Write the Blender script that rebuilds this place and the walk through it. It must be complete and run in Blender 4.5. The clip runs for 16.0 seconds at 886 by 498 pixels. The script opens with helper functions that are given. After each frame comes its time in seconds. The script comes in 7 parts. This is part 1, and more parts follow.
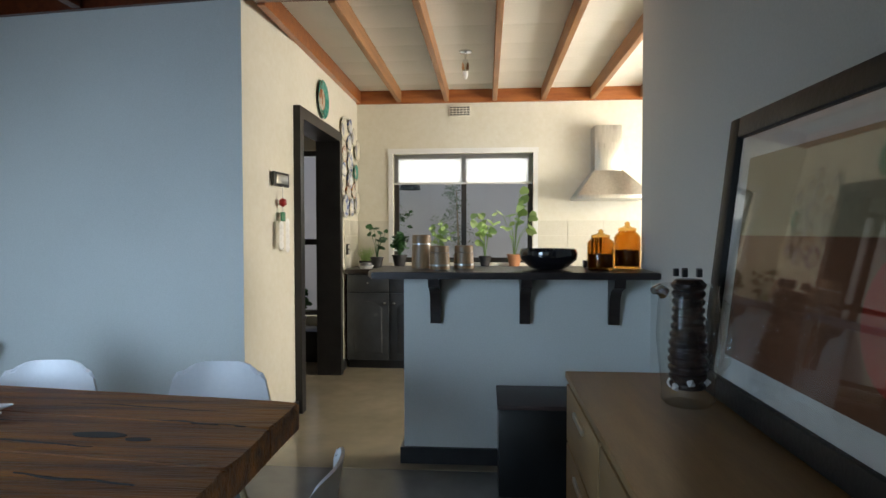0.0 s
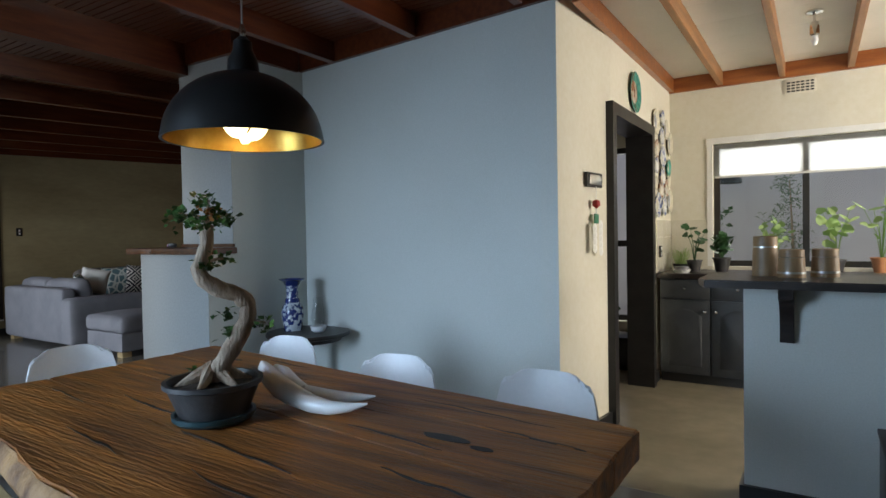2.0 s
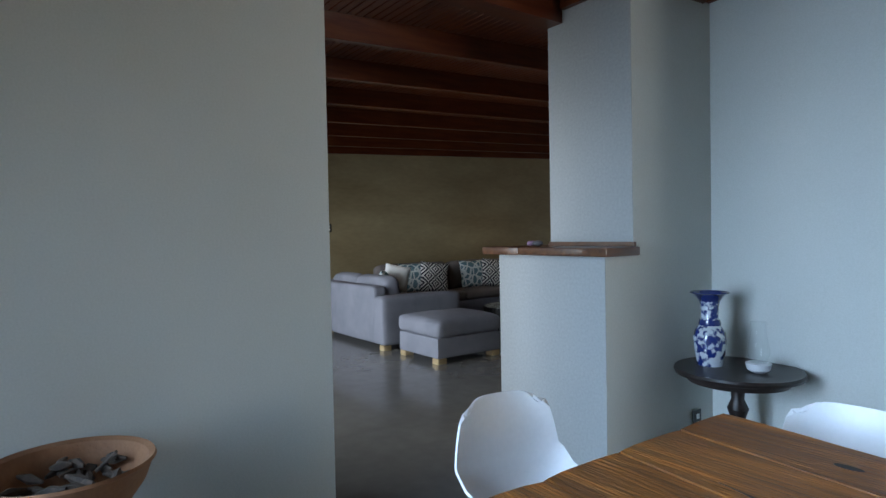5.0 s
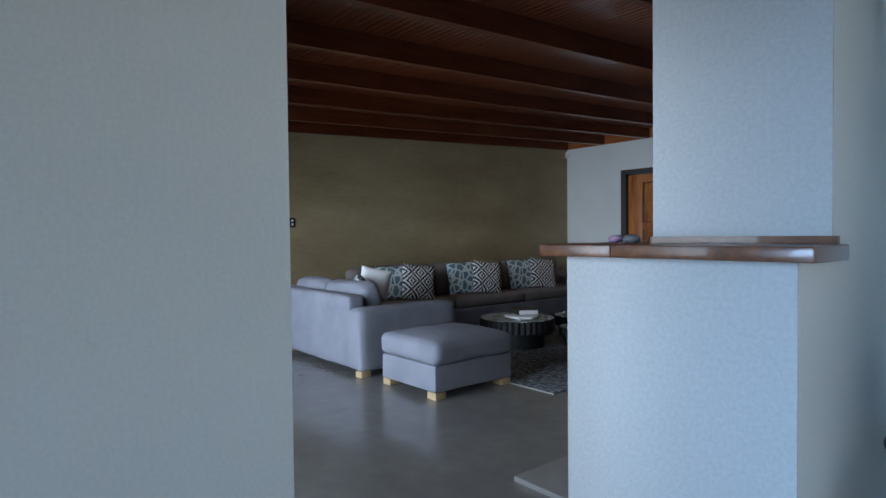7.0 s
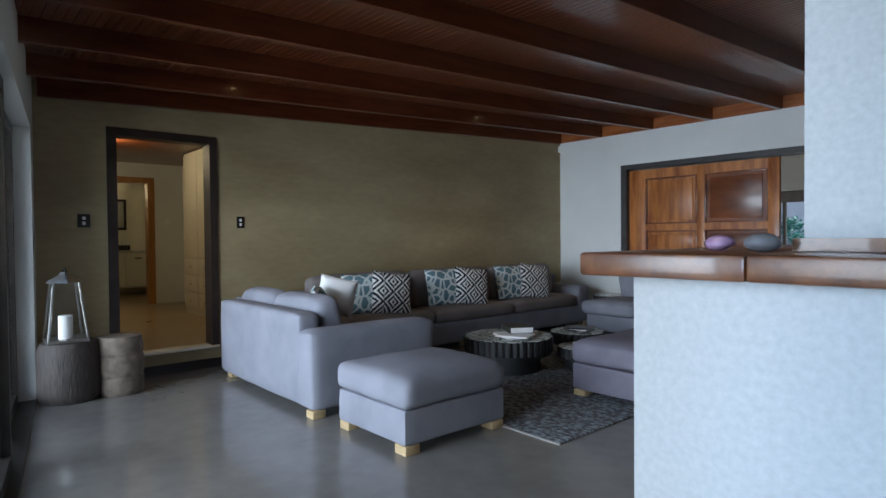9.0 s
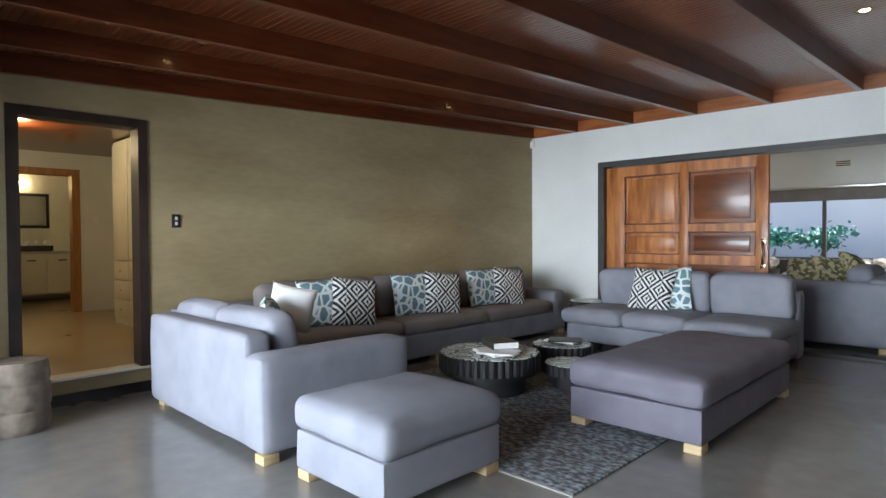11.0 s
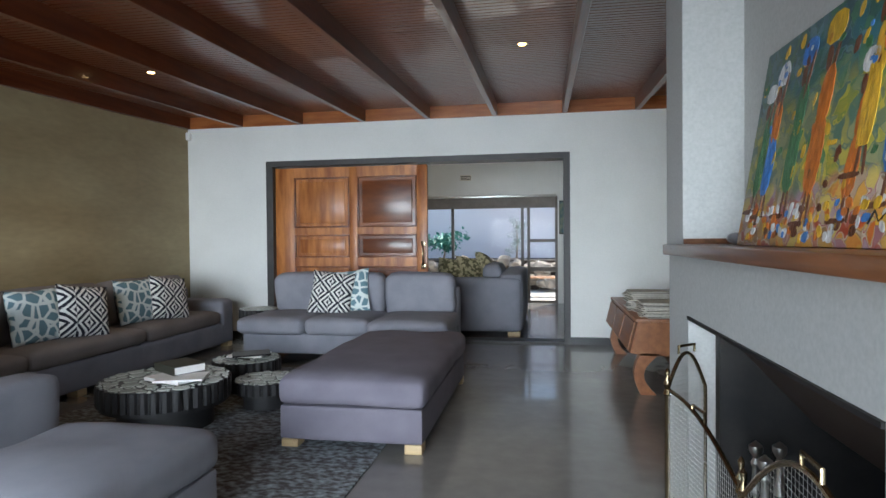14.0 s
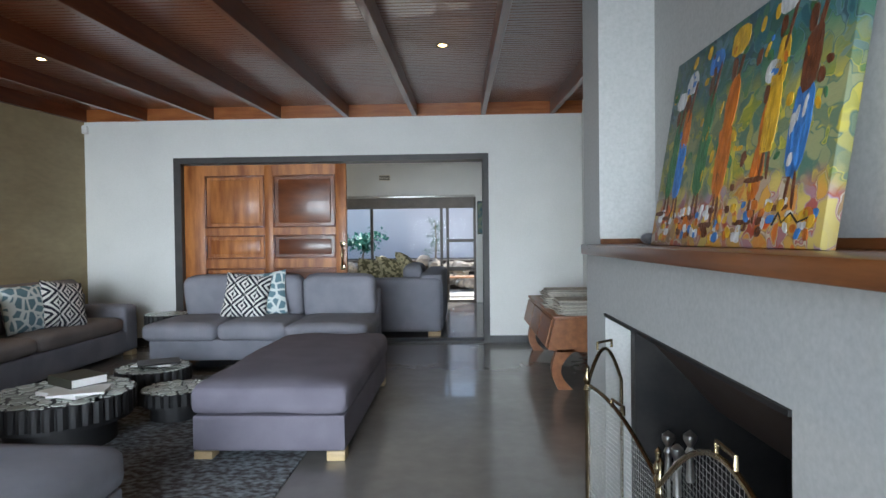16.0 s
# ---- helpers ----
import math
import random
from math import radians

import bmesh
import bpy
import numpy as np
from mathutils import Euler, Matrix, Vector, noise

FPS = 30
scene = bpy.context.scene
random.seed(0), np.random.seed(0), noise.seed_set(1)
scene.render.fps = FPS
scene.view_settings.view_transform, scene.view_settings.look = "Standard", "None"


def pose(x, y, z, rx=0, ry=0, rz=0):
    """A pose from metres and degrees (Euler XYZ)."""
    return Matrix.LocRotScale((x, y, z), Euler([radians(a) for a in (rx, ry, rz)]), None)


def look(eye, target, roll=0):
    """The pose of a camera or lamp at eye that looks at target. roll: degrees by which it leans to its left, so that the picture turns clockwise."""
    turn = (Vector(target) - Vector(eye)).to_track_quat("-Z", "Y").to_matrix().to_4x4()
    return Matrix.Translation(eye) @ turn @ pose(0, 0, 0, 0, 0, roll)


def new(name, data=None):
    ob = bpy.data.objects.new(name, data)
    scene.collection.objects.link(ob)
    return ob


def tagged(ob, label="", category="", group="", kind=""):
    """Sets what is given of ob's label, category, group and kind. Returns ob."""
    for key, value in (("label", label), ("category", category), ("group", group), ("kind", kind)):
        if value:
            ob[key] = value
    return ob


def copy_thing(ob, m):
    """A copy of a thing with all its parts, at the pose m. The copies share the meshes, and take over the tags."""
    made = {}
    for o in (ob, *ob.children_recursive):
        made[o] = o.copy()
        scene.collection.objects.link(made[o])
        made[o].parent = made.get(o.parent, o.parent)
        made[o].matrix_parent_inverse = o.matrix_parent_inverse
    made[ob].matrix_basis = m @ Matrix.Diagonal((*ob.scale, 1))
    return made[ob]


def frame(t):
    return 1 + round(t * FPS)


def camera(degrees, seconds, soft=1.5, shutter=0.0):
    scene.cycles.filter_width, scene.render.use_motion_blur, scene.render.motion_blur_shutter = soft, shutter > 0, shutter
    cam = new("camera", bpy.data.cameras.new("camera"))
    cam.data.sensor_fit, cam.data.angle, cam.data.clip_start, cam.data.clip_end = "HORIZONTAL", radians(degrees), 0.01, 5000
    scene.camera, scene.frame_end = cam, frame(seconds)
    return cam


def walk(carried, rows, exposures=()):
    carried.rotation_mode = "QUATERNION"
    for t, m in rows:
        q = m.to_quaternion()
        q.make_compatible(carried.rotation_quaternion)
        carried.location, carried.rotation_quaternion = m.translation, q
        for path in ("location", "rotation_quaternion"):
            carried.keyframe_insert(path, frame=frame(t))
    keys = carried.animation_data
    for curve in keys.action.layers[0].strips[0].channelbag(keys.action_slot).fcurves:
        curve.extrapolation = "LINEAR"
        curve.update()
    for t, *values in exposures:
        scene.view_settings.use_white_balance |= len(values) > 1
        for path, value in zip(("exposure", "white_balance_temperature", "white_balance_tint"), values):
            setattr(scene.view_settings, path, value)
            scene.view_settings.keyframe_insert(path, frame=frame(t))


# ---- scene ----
EXPO = 0.12
cam = camera(74.0, 16.0)
PATH = [
    (0, (0.069, -0.059, 1.258), (-0.08, 1.935, 1.201), -0.1),
    (0.5, (0.026, -0.011, 1.264), (-0.323, 1.957, 1.206), -0.3),
    (1, (-0.017, 0.008, 1.275), (-0.618, 1.914, 1.217), -0.5),
    (1.5, (-0.054, 0.042, 1.274), (-0.896, 1.855, 1.222), -0.8),
    (2, (-0.097, 0.064, 1.276), (-1.168, 1.753, 1.228), -1.0),
    (2.5, (-0.202, 0.079, 1.278), (-1.473, 1.622, 1.231), -1.1),
    (3, (-0.421, 0.055, 1.289), (-1.831, 1.473, 1.242), -1.1),
    (3.5, (-0.66, 0.047, 1.285), (-2.149, 1.381, 1.24), -1.3),
    (4, (-0.982, 0.1, 1.283), (-2.549, 1.342, 1.24), -1.2),
    (4.5, (-1.318, 0.182, 1.284), (-2.933, 1.36, 1.241), -1.1),
    (5, (-1.703, 0.218, 1.297), (-3.325, 1.387, 1.247), -1.1),
    (7.5, (-3.221, 1.03, 1.247), (-4.752, 2.317, 1.201), -0.5),
    (8.5, (-3.615, 1.409, 1.244), (-5.13, 2.713, 1.204), -0.5),
    (11, (-4.429, 1.889, 1.275), (-5.832, 3.314, 1.232), -0.3),
    (11.5, (-4.613, 1.973, 1.269), (-5.887, 3.514, 1.229), -0.2),
    (12, (-4.782, 2.033, 1.266), (-5.897, 3.693, 1.23), -0.3),
    (12.5, (-4.942, 2.024, 1.272), (-5.853, 3.804, 1.236), -0.4),
    (13, (-5.041, 2.027, 1.26), (-5.757, 3.894, 1.225), -0.5),
    (13.5, (-5.044, 2.018, 1.252), (-5.561, 3.95, 1.218), -0.4),
    (14, (-5.022, 2.018, 1.245), (-5.364, 3.989, 1.213), -0.5),
    (14.5, (-5.016, 2.022, 1.246), (-5.242, 4.009, 1.211), -0.6),
    (15, (-5.037, 2.029, 1.243), (-5.186, 4.023, 1.209), -0.6),
    (15.5, (-5.048, 2.04, 1.241), (-5.147, 4.037, 1.208), -0.7),
    (16, (-5.053, 2.04, 1.249), (-5.118, 4.039, 1.214), -0.7),
]
walk(cam, [(t, look(eye, target, roll)) for t, eye, target, roll in PATH], [(0.0, EXPO - 0.95, 6500, 10), (3.0, EXPO - 0.9, 6450, 10), (5.0, EXPO - 0.42, 6150, 10), (7.5, EXPO - 0.1, 5600, 10), (8.7, EXPO + 0.15, 5750, 10), (10.8, EXPO + 1.15, 6250, 10), (12.5, EXPO + 1.0, 6250, 10), (16.0, EXPO + 0.92, 6200, 10)])
# ---- world and light ----
world = bpy.data.worlds.new("sky")
scene.world = world
world.use_nodes = True
wn = world.node_tree.nodes
sky = wn.new("ShaderNodeTexSky")
sky.sky_type, sky.sun_disc = "NISHITA", False
sky.sun_elevation, sky.sun_rotation = radians(58), radians(25)
world.node_tree.links.new(sky.outputs[0], wn["Background"].inputs[0])
wn["Background"].inputs[1].default_value = 0.15


def lamp(name, kind, m, energy, color=(1, 1, 1), size=(1, 1), label=""):
    data = bpy.data.lights.new(name, kind)
    data.energy, data.color = energy, color
    if kind == "AREA":
        data.shape, data.size, data.size_y = "RECTANGLE", *size
    ob = new(name, data)
    ob.matrix_world = m
    return ob


sun = lamp("sun", "SUN", look((0, 0, 20), (-0.21, -0.48, 19.15)), 5.0, (1, 0.95, 0.87))
sun.data.angle = radians(0.5)
SKYBLUE = (0.54, 0.745, 1.0)
lamp("dining_window_light", "AREA", look((-3.1, -1.60, 1.25), (-1.5, 3, -0.5)), 88, SKYBLUE, (1.5, 1.9)).data.spread = radians(88)
lamp("glass_wall_light", "AREA", look((-6.95, -0.7, 1.35), (-7.2, 6, 0.7)), 108, (0.86, 0.93, 1.0), (4.4, 2.3)).data.spread = radians(88)
lamp("kitchen_blind_light", "AREA", look((-0.175, 6.03, 1.91), (-0.175, 3, 1.91)), 4.5, (1, 0.98, 0.94), (1.34, 0.25))
# Unseen warm fill lamp, added to brighten the kitchen and its ceiling.
lamp("kitchen_window_light", "AREA", look((2.95, 4.0, 1.6), (-1, 4.2, 2.9)), 255, (1, 0.95, 0.85), (2.0, 1.2))

# ---- materials ----


def mat(name, c1, c2=None, scale=6.0, rough=0.6, metal=0.0, bump=0.0, fine=60.0, stretch=(1, 1, 1), clear=0.0, contrast=(0.35, 0.65), vary=0.0):
    m = bpy.data.materials.new(name)
    m.use_nodes = True
    n, l = m.node_tree.nodes, m.node_tree.links
    b = n["Principled BSDF"]
    b.inputs["Roughness"].default_value = rough
    b.inputs["Metallic"].default_value = metal
    b.inputs["Coat Weight"].default_value = clear
    c2 = c2 or tuple(v * 0.85 for v in c1)
    tc = n.new("ShaderNodeTexCoord")
    mp = n.new("ShaderNodeMapping")
    mp.inputs["Scale"].default_value = stretch
    l.new(tc.outputs["Object"], mp.inputs[0])
    a = n.new("ShaderNodeTexNoise")
    a.inputs["Scale"].default_value, a.inputs["Detail"].default_value = scale, 6
    l.new(mp.outputs[0], a.inputs[0])
    r = n.new("ShaderNodeValToRGB")
    r.color_ramp.elements[0].position, r.color_ramp.elements[1].position = contrast
    r.color_ramp.elements[0].color, r.color_ramp.elements[1].color = (*c1, 1), (*c2, 1)
    l.new(a.outputs[0], r.inputs[0])
    f = n.new("ShaderNodeTexNoise")
    f.inputs["Scale"].default_value, f.inputs["Detail"].default_value = fine, 4
    l.new(mp.outputs[0], f.inputs[0])
    mx = n.new("ShaderNodeMixRGB")
    mx.blend_type, mx.inputs[0].default_value = "OVERLAY", 0.18
    l.new(r.outputs[0], mx.inputs[1])
    l.new(f.outputs[0], mx.inputs[2])
    out = mx
    if vary:
        oi = n.new("ShaderNodeObjectInfo")
        mr = n.new("ShaderNodeMapRange")
        mr.inputs[3].default_value, mr.inputs[4].default_value = 1 - vary, 1 + vary
        l.new(oi.outputs["Random"], mr.inputs[0])
        hv = n.new("ShaderNodeHueSaturation")
        l.new(mr.outputs[0], hv.inputs["Value"])
        l.new(mx.outputs[0], hv.inputs["Color"])
        out = hv
    l.new(out.outputs[0], b.inputs["Base Color"])
    rr = n.new("ShaderNodeMapRange")
    rr.inputs[3].default_value, rr.inputs[4].default_value = rough * 0.8, min(1, rough * 1.2)
    l.new(a.outputs[0], rr.inputs[0])
    l.new(rr.outputs[0], b.inputs["Roughness"])
    if bump:
        bp = n.new("ShaderNodeBump")
        bp.inputs["Strength"].default_value, bp.inputs["Distance"].default_value = bump, 0.01
        l.new(f.outputs[0], bp.inputs["Height"])
        l.new(bp.outputs[0], b.inputs["Normal"])
    return m


def glass(name, color=(1, 1, 1), rough=0.0, thin=True, gloss=(0.035, 0.9)):
    m = bpy.data.materials.new(name)
    m.use_nodes = True
    n, l = m.node_tree.nodes, m.node_tree.links
    b = n["Principled BSDF"]
    if thin:
        t, g, x, lw = n.new("ShaderNodeBsdfTransparent"), n.new("ShaderNodeBsdfGlossy"), n.new("ShaderNodeMixShader"), n.new("ShaderNodeLayerWeight")
        pw, fr = n.new("ShaderNodeMath"), n.new("ShaderNodeMapRange")
        t.inputs[0].default_value = (*color, 1)
        g.inputs["Roughness"].default_value = 0.02
        pw.operation, pw.inputs[1].default_value = "POWER", 4.5
        lw.inputs[0].default_value = 0.5
        fr.inputs[3].default_value, fr.inputs[4].default_value = gloss
        l.new(lw.outputs["Facing"], pw.inputs[0])
        l.new(pw.outputs[0], fr.inputs[0])
        l.new(fr.outputs[0], x.inputs[0])
        l.new(t.outputs[0], x.inputs[1])
        l.new(g.outputs[0], x.inputs[2])
        l.new(x.outputs[0], n["Material Output"].inputs[0])
    else:
        b.inputs["Base Color"].default_value = (*color, 1)
        b.inputs["Transmission Weight"].default_value, b.inputs["Roughness"].default_value = 1, rough
    return m


def glow(name, color, strength):
    m = bpy.data.materials.new(name)
    m.use_nodes = True
    b = m.node_tree.nodes["Principled BSDF"]
    b.inputs["Base Color"].default_value = (*color, 1)
    b.inputs["Emission Color"].default_value, b.inputs["Emission Strength"].default_value = (*color, 1), strength
    return m


PLASTER = mat("painted_plaster", (0.60, 0.61, 0.57), (0.66, 0.67, 0.63), 0.7, 0.75, bump=0.02, fine=130)
CREAM = mat("cream_plaster", (0.70, 0.66, 0.54), (0.76, 0.72, 0.61), 1.5, 0.7, bump=0.12, fine=25)
WHITEWALL = mat("white_plaster", (0.70, 0.71, 0.68), (0.77, 0.78, 0.75), 1.2, 0.7, bump=0.10, fine=80)
# Same paint as PLASTER, darkened so the fireplace faces look shaded.
FIREPL = mat("shade_darkened_plaster", (0.42, 0.43, 0.42), (0.44, 0.45, 0.44), 1.6, 0.72, bump=0.02, fine=70)
OLIVE = mat("raw_cement_plaster", (0.27, 0.205, 0.105), (0.42, 0.345, 0.195), 1.2, 0.62, bump=0.2, fine=14, stretch=(1, 0.55, 1.8), contrast=(0.26, 0.74))
SCREED = mat("polished_screed", (0.15, 0.145, 0.135), (0.235, 0.225, 0.205), 0.9, 0.22, bump=0.03, fine=9, clear=0.3, contrast=(0.3, 0.7))
SCREED_Y = mat("kitchen_screed", (0.27, 0.23, 0.16), (0.35, 0.30, 0.21), 1.2, 0.24, bump=0.03, fine=9, clear=0.3)
BEAM = mat("varnished_beam_wood", (0.075, 0.014, 0.004), (0.135, 0.033, 0.009), 5, 0.32, bump=0.06, fine=40, stretch=(5, 0.5, 5), clear=0.25)
FASCIA = mat("varnished_fascia_wood", (0.26, 0.075, 0.018), (0.38, 0.13, 0.035), 5, 0.35, bump=0.05, fine=40, stretch=(0.6, 5, 5), clear=0.2)
BOARD = mat("varnished_ceiling_board", (0.095, 0.020, 0.006), (0.155, 0.042, 0.012), 4, 0.30, bump=0.05, fine=40, stretch=(0.35, 16, 1), clear=0.3)
WBOARD = mat("white_ceiling_board", (0.78, 0.77, 0.70), (0.83, 0.81, 0.74), 2, 0.6)
KBEAM = mat("kitchen_beam_wood", (0.27, 0.12, 0.045), (0.40, 0.20, 0.085), 5, 0.45, bump=0.05, fine=40, stretch=(5, 0.5, 5))
BLACK = mat("black_paint", (0.012, 0.011, 0.011), (0.020, 0.018, 0.017), 8, 0.4, bump=0.05)
SKIRT = mat("black_skirting_paint", (0.010, 0.010, 0.011), (0.02, 0.02, 0.021), 8, 0.4)
DARKWOOD = mat("black_stained_wood", (0.014, 0.010, 0.009), (0.030, 0.020, 0.017), 8, 0.38, bump=0.08, stretch=(1, 6, 6))
MAHOG = mat("mahogany", (0.24, 0.070, 0.016), (0.50, 0.19, 0.048), 2.2, 0.42, bump=0.05, fine=30, stretch=(5, 5, 0.8), clear=0.1)
MAHOG_D = mat("dark_mahogany", (0.10, 0.028, 0.010), (0.24, 0.075, 0.022), 2.0, 0.35, bump=0.04, fine=30, stretch=(0.8, 5, 3), clear=0.2)
MANTELW = mat("mantel_wood", (0.085, 0.030, 0.010), (0.16, 0.060, 0.020), 4, 0.3, bump=0.04, fine=30, stretch=(6, 0.6, 6), clear=0.3)
FABRIC = mat("grey_sofa_fabric", (0.195, 0.198, 0.230), (0.245, 0.248, 0.284), 4, 0.9, bump=0.35, fine=380)
FABRIC2 = mat("mauve_grey_fabric", (0.125, 0.115, 0.143), (0.165, 0.152, 0.184), 4, 0.92, bump=0.35, fine=380)
FABRIC3 = mat("warm_grey_fabric", (0.17, 0.15, 0.14), (0.22, 0.195, 0.185), 3, 0.92, bump=0.35, fine=380)
FOOTW = mat("pale_foot_wood", (0.40, 0.29, 0.15), (0.50, 0.37, 0.20), 6, 0.5, stretch=(1, 1, 6))
SHELL = mat("white_chair_plastic", (0.78, 0.79, 0.80), (0.80, 0.80, 0.81), 4, 0.4)
SLAB = mat("rustic_slab_wood", (0.070, 0.018, 0.003), (0.56, 0.215, 0.038), 3.4, 0.46, bump=1.0, fine=18, stretch=(0.5, 6, 6), clear=0.0, contrast=(0.26, 0.76))
BARK = mat("live_edge_sapwood", (0.09, 0.035, 0.012), (0.40, 0.22, 0.085), 9, 0.55, bump=0.6, fine=30)
OAK = mat("oak_veneer", (0.26, 0.155, 0.062), (0.34, 0.215, 0.095), 4, 0.4, bump=0.05, fine=40, stretch=(5, 0.6, 5))
BENCHW = mat("pale_bench_wood", (0.38, 0.27, 0.12), (0.46, 0.34, 0.17), 4, 0.45, stretch=(0.6, 5, 5))
CHROME = mat("polished_chrome", (0.7, 0.7, 0.7), (0.74, 0.74, 0.74), 4, 0.12, 1.0)
STEEL = mat("brushed_steel", (0.50, 0.49, 0.46), (0.58, 0.57, 0.54), 6, 0.3, 1.0, stretch=(8, 8, 1))
BRASS = mat("aged_brass", (0.30, 0.23, 0.13), (0.42, 0.34, 0.21), 12, 0.25, 1.0)
IRON = mat("black_steel", (0.016, 0.016, 0.017), (0.03, 0.028, 0.027), 6, 0.45, 0.5)
CLEAR = glass("window_glass", (0.96, 0.98, 0.98))
WHITE = mat("white_enamel", (0.80, 0.79, 0.76), (0.84, 0.83, 0.80), 6, 0.4)
ALU = mat("bronze_aluminium", (0.035, 0.030, 0.026), (0.05, 0.044, 0.038), 6, 0.4, 0.4)

# ---- mesh helpers ----


def box(bm, x0, y0, z0, x1, y1, z1, bevel=0.0, seg=2):
    r = bmesh.ops.create_cube(bm, size=1)
    vs = r["verts"]
    bmesh.ops.transform(bm, matrix=Matrix.Translation(((x0 + x1) / 2, (y0 + y1) / 2, (z0 + z1) / 2)) @ Matrix.Diagonal((x1 - x0, y1 - y0, z1 - z0, 1)), verts=vs)
    if bevel:
        es = list({e for v in vs for e in v.link_edges})
        bmesh.ops.bevel(bm, geom=es, offset=bevel, segments=seg, profile=0.5, affect="EDGES", clamp_overlap=True)
    return bm


def B(*a, **k):
    return box(bmesh.new(), *a, **k)


def lathe(prof, seg=28, bm=None, at=(0, 0, 0)):
    """Turned shape from (radius, height) pairs."""
    bm = bm or bmesh.new()
    rings = []
    for r, z in prof:
        rings.append([bm.verts.new((at[0] + r * math.cos(2 * math.pi * i / seg), at[1] + r * math.sin(2 * math.pi * i / seg), at[2] + z)) for i in range(seg)])
    for a, b in zip(rings, rings[1:]):
        for i in range(seg):
            bm.faces.new((a[i], a[(i + 1) % seg], b[(i + 1) % seg], b[i]))
    if prof[0][0] > 1e-4:
        bm.faces.new(rings[0][::-1])
    if prof[-1][0] > 1e-4:
        bm.faces.new(rings[-1])
    return bm


def tube(pts, rad, seg=10, bm=None):
    """A round bar through points; rad is a number or one for each point."""
    bm = bm or bmesh.new()
    pts = [Vector(p) for p in pts]
    rads = rad if isinstance(rad, (list, tuple)) else [rad] * len(pts)
    rings = []
    side = None
    for i, p in enumerate(pts):
        d = (pts[min(i + 1, len(pts) - 1)] - pts[max(i - 1, 0)]).normalized()
        if side is None:
            side = d.cross(Vector((0, 0, 1)) if abs(d.z) < 0.9 else Vector((1, 0, 0))).normalized()
        side = (side - d * side.dot(d)).normalized()
        up = d.cross(side)
        rings.append([bm.verts.new(p + rads[i] * (side * math.cos(2 * math.pi * k / seg) + up * math.sin(2 * math.pi * k / seg))) for k in range(seg)])
    for a, b in zip(rings, rings[1:]):
        for k in range(seg):
            bm.faces.new((a[k], a[(k + 1) % seg], b[(k + 1) % seg], b[k]))
    bm.faces.new(rings[0][::-1])
    bm.faces.new(rings[-1])
    return bm


def soft(x0, y0, z0, x1, y1, z1, r=0.06, crown=0.03, n=10, seed=0, lump=0.006):
    """An upholstered block: rounded edges, a crowned top and slight lumps."""
    bm = bmesh.new()
    bmesh.ops.create_cube(bm, size=2)
    bmesh.ops.subdivide_edges(bm, edges=bm.edges[:], cuts=n, use_grid_fill=True)
    hx, hy, hz = (x1 - x0) / 2, (y1 - y0) / 2, (z1 - z0) / 2
    r = min(r, hx, hy, hz)
    c = Vector(((x0 + x1) / 2, (y0 + y1) / 2, (z0 + z1) / 2))
    for v in bm.verts:
        u = v.co.copy()
        # even spread with more rows near the edges
        s = Vector([math.copysign(1 - (1 - abs(t)) ** 1.25, t) for t in u])
        p = Vector((s.x * hx, s.y * hy, s.z * hz))
        q = Vector((max(-hx + r, min(hx - r, p.x)), max(-hy + r, min(hy - r, p.y)), max(-hz + r, min(hz - r, p.z))))
        d = p - q
        if d.length > 1e-6:
            p = q + d.normalized() * min(r, max(abs(d.x), abs(d.y), abs(d.z)))
        k = (1 - u.x * u.x) * (1 - u.y * u.y)
        if u.z > 0:
            p.z += crown * k * u.z
        w = noise.noise_vector(Vector((p.x * 4 + seed * 3.1, p.y * 4, p.z * 4))) * lump
        v.co = c + p + w
    return bm


def pillow(w, t, n=14, seed=0):
    """A square scatter cushion in its own xz plane, thin along y."""
    bm = bmesh.new()
    bmesh.ops.create_grid(bm, x_segments=n, y_segments=n, size=1)
    top = bm.verts[:]
    vs = {}
    for v in top:
        a, b = v.co.x, v.co.y
        e = (1 - a ** 4) * (1 - b ** 4)
        pin = 1 - 0.07 * (1 - a * a) * abs(b) ** 3
        pin2 = 1 - 0.07 * (1 - b * b) * abs(a) ** 3
        v.co = Vector((a * w / 2 * pin2, -t / 2 * max(e, 0) ** 0.55, b * w / 2 * pin))
        v.co += noise.noise_vector(v.co * 7 + Vector((seed, 0, 0))) * 0.008
    g = bmesh.ops.duplicate(bm, geom=bm.verts[:] + bm.edges[:] + bm.faces[:])["geom"]
    for v in g:
        if isinstance(v, bmesh.types.BMVert):
            v.co.y = -v.co.y
    bmesh.ops.reverse_faces(bm, faces=[f for f in g if isinstance(f, bmesh.types.BMFace)])
    bmesh.ops.remove_doubles(bm, verts=bm.verts, dist=0.004)
    bmesh.ops.recalc_face_normals(bm, faces=bm.faces)
    return bm


def mesh_of(name, bm, material, smooth=True):
    bmesh.ops.recalc_face_normals(bm, faces=bm.faces)
    me = bpy.data.meshes.new(name)
    bm.to_mesh(me)
    bm.free()
    me.materials.append(material)
    if smooth:
        me.shade_smooth()
        me.set_sharp_from_angle(angle=radians(38))
    return me


def part(name, bm, material, parent, label="", at=None):
    ob = new(name, mesh_of(name, bm, material))
    ob.parent = parent
    if at is not None:
        ob.matrix_basis = at
    if label:
        ob["label"] = label
    return ob


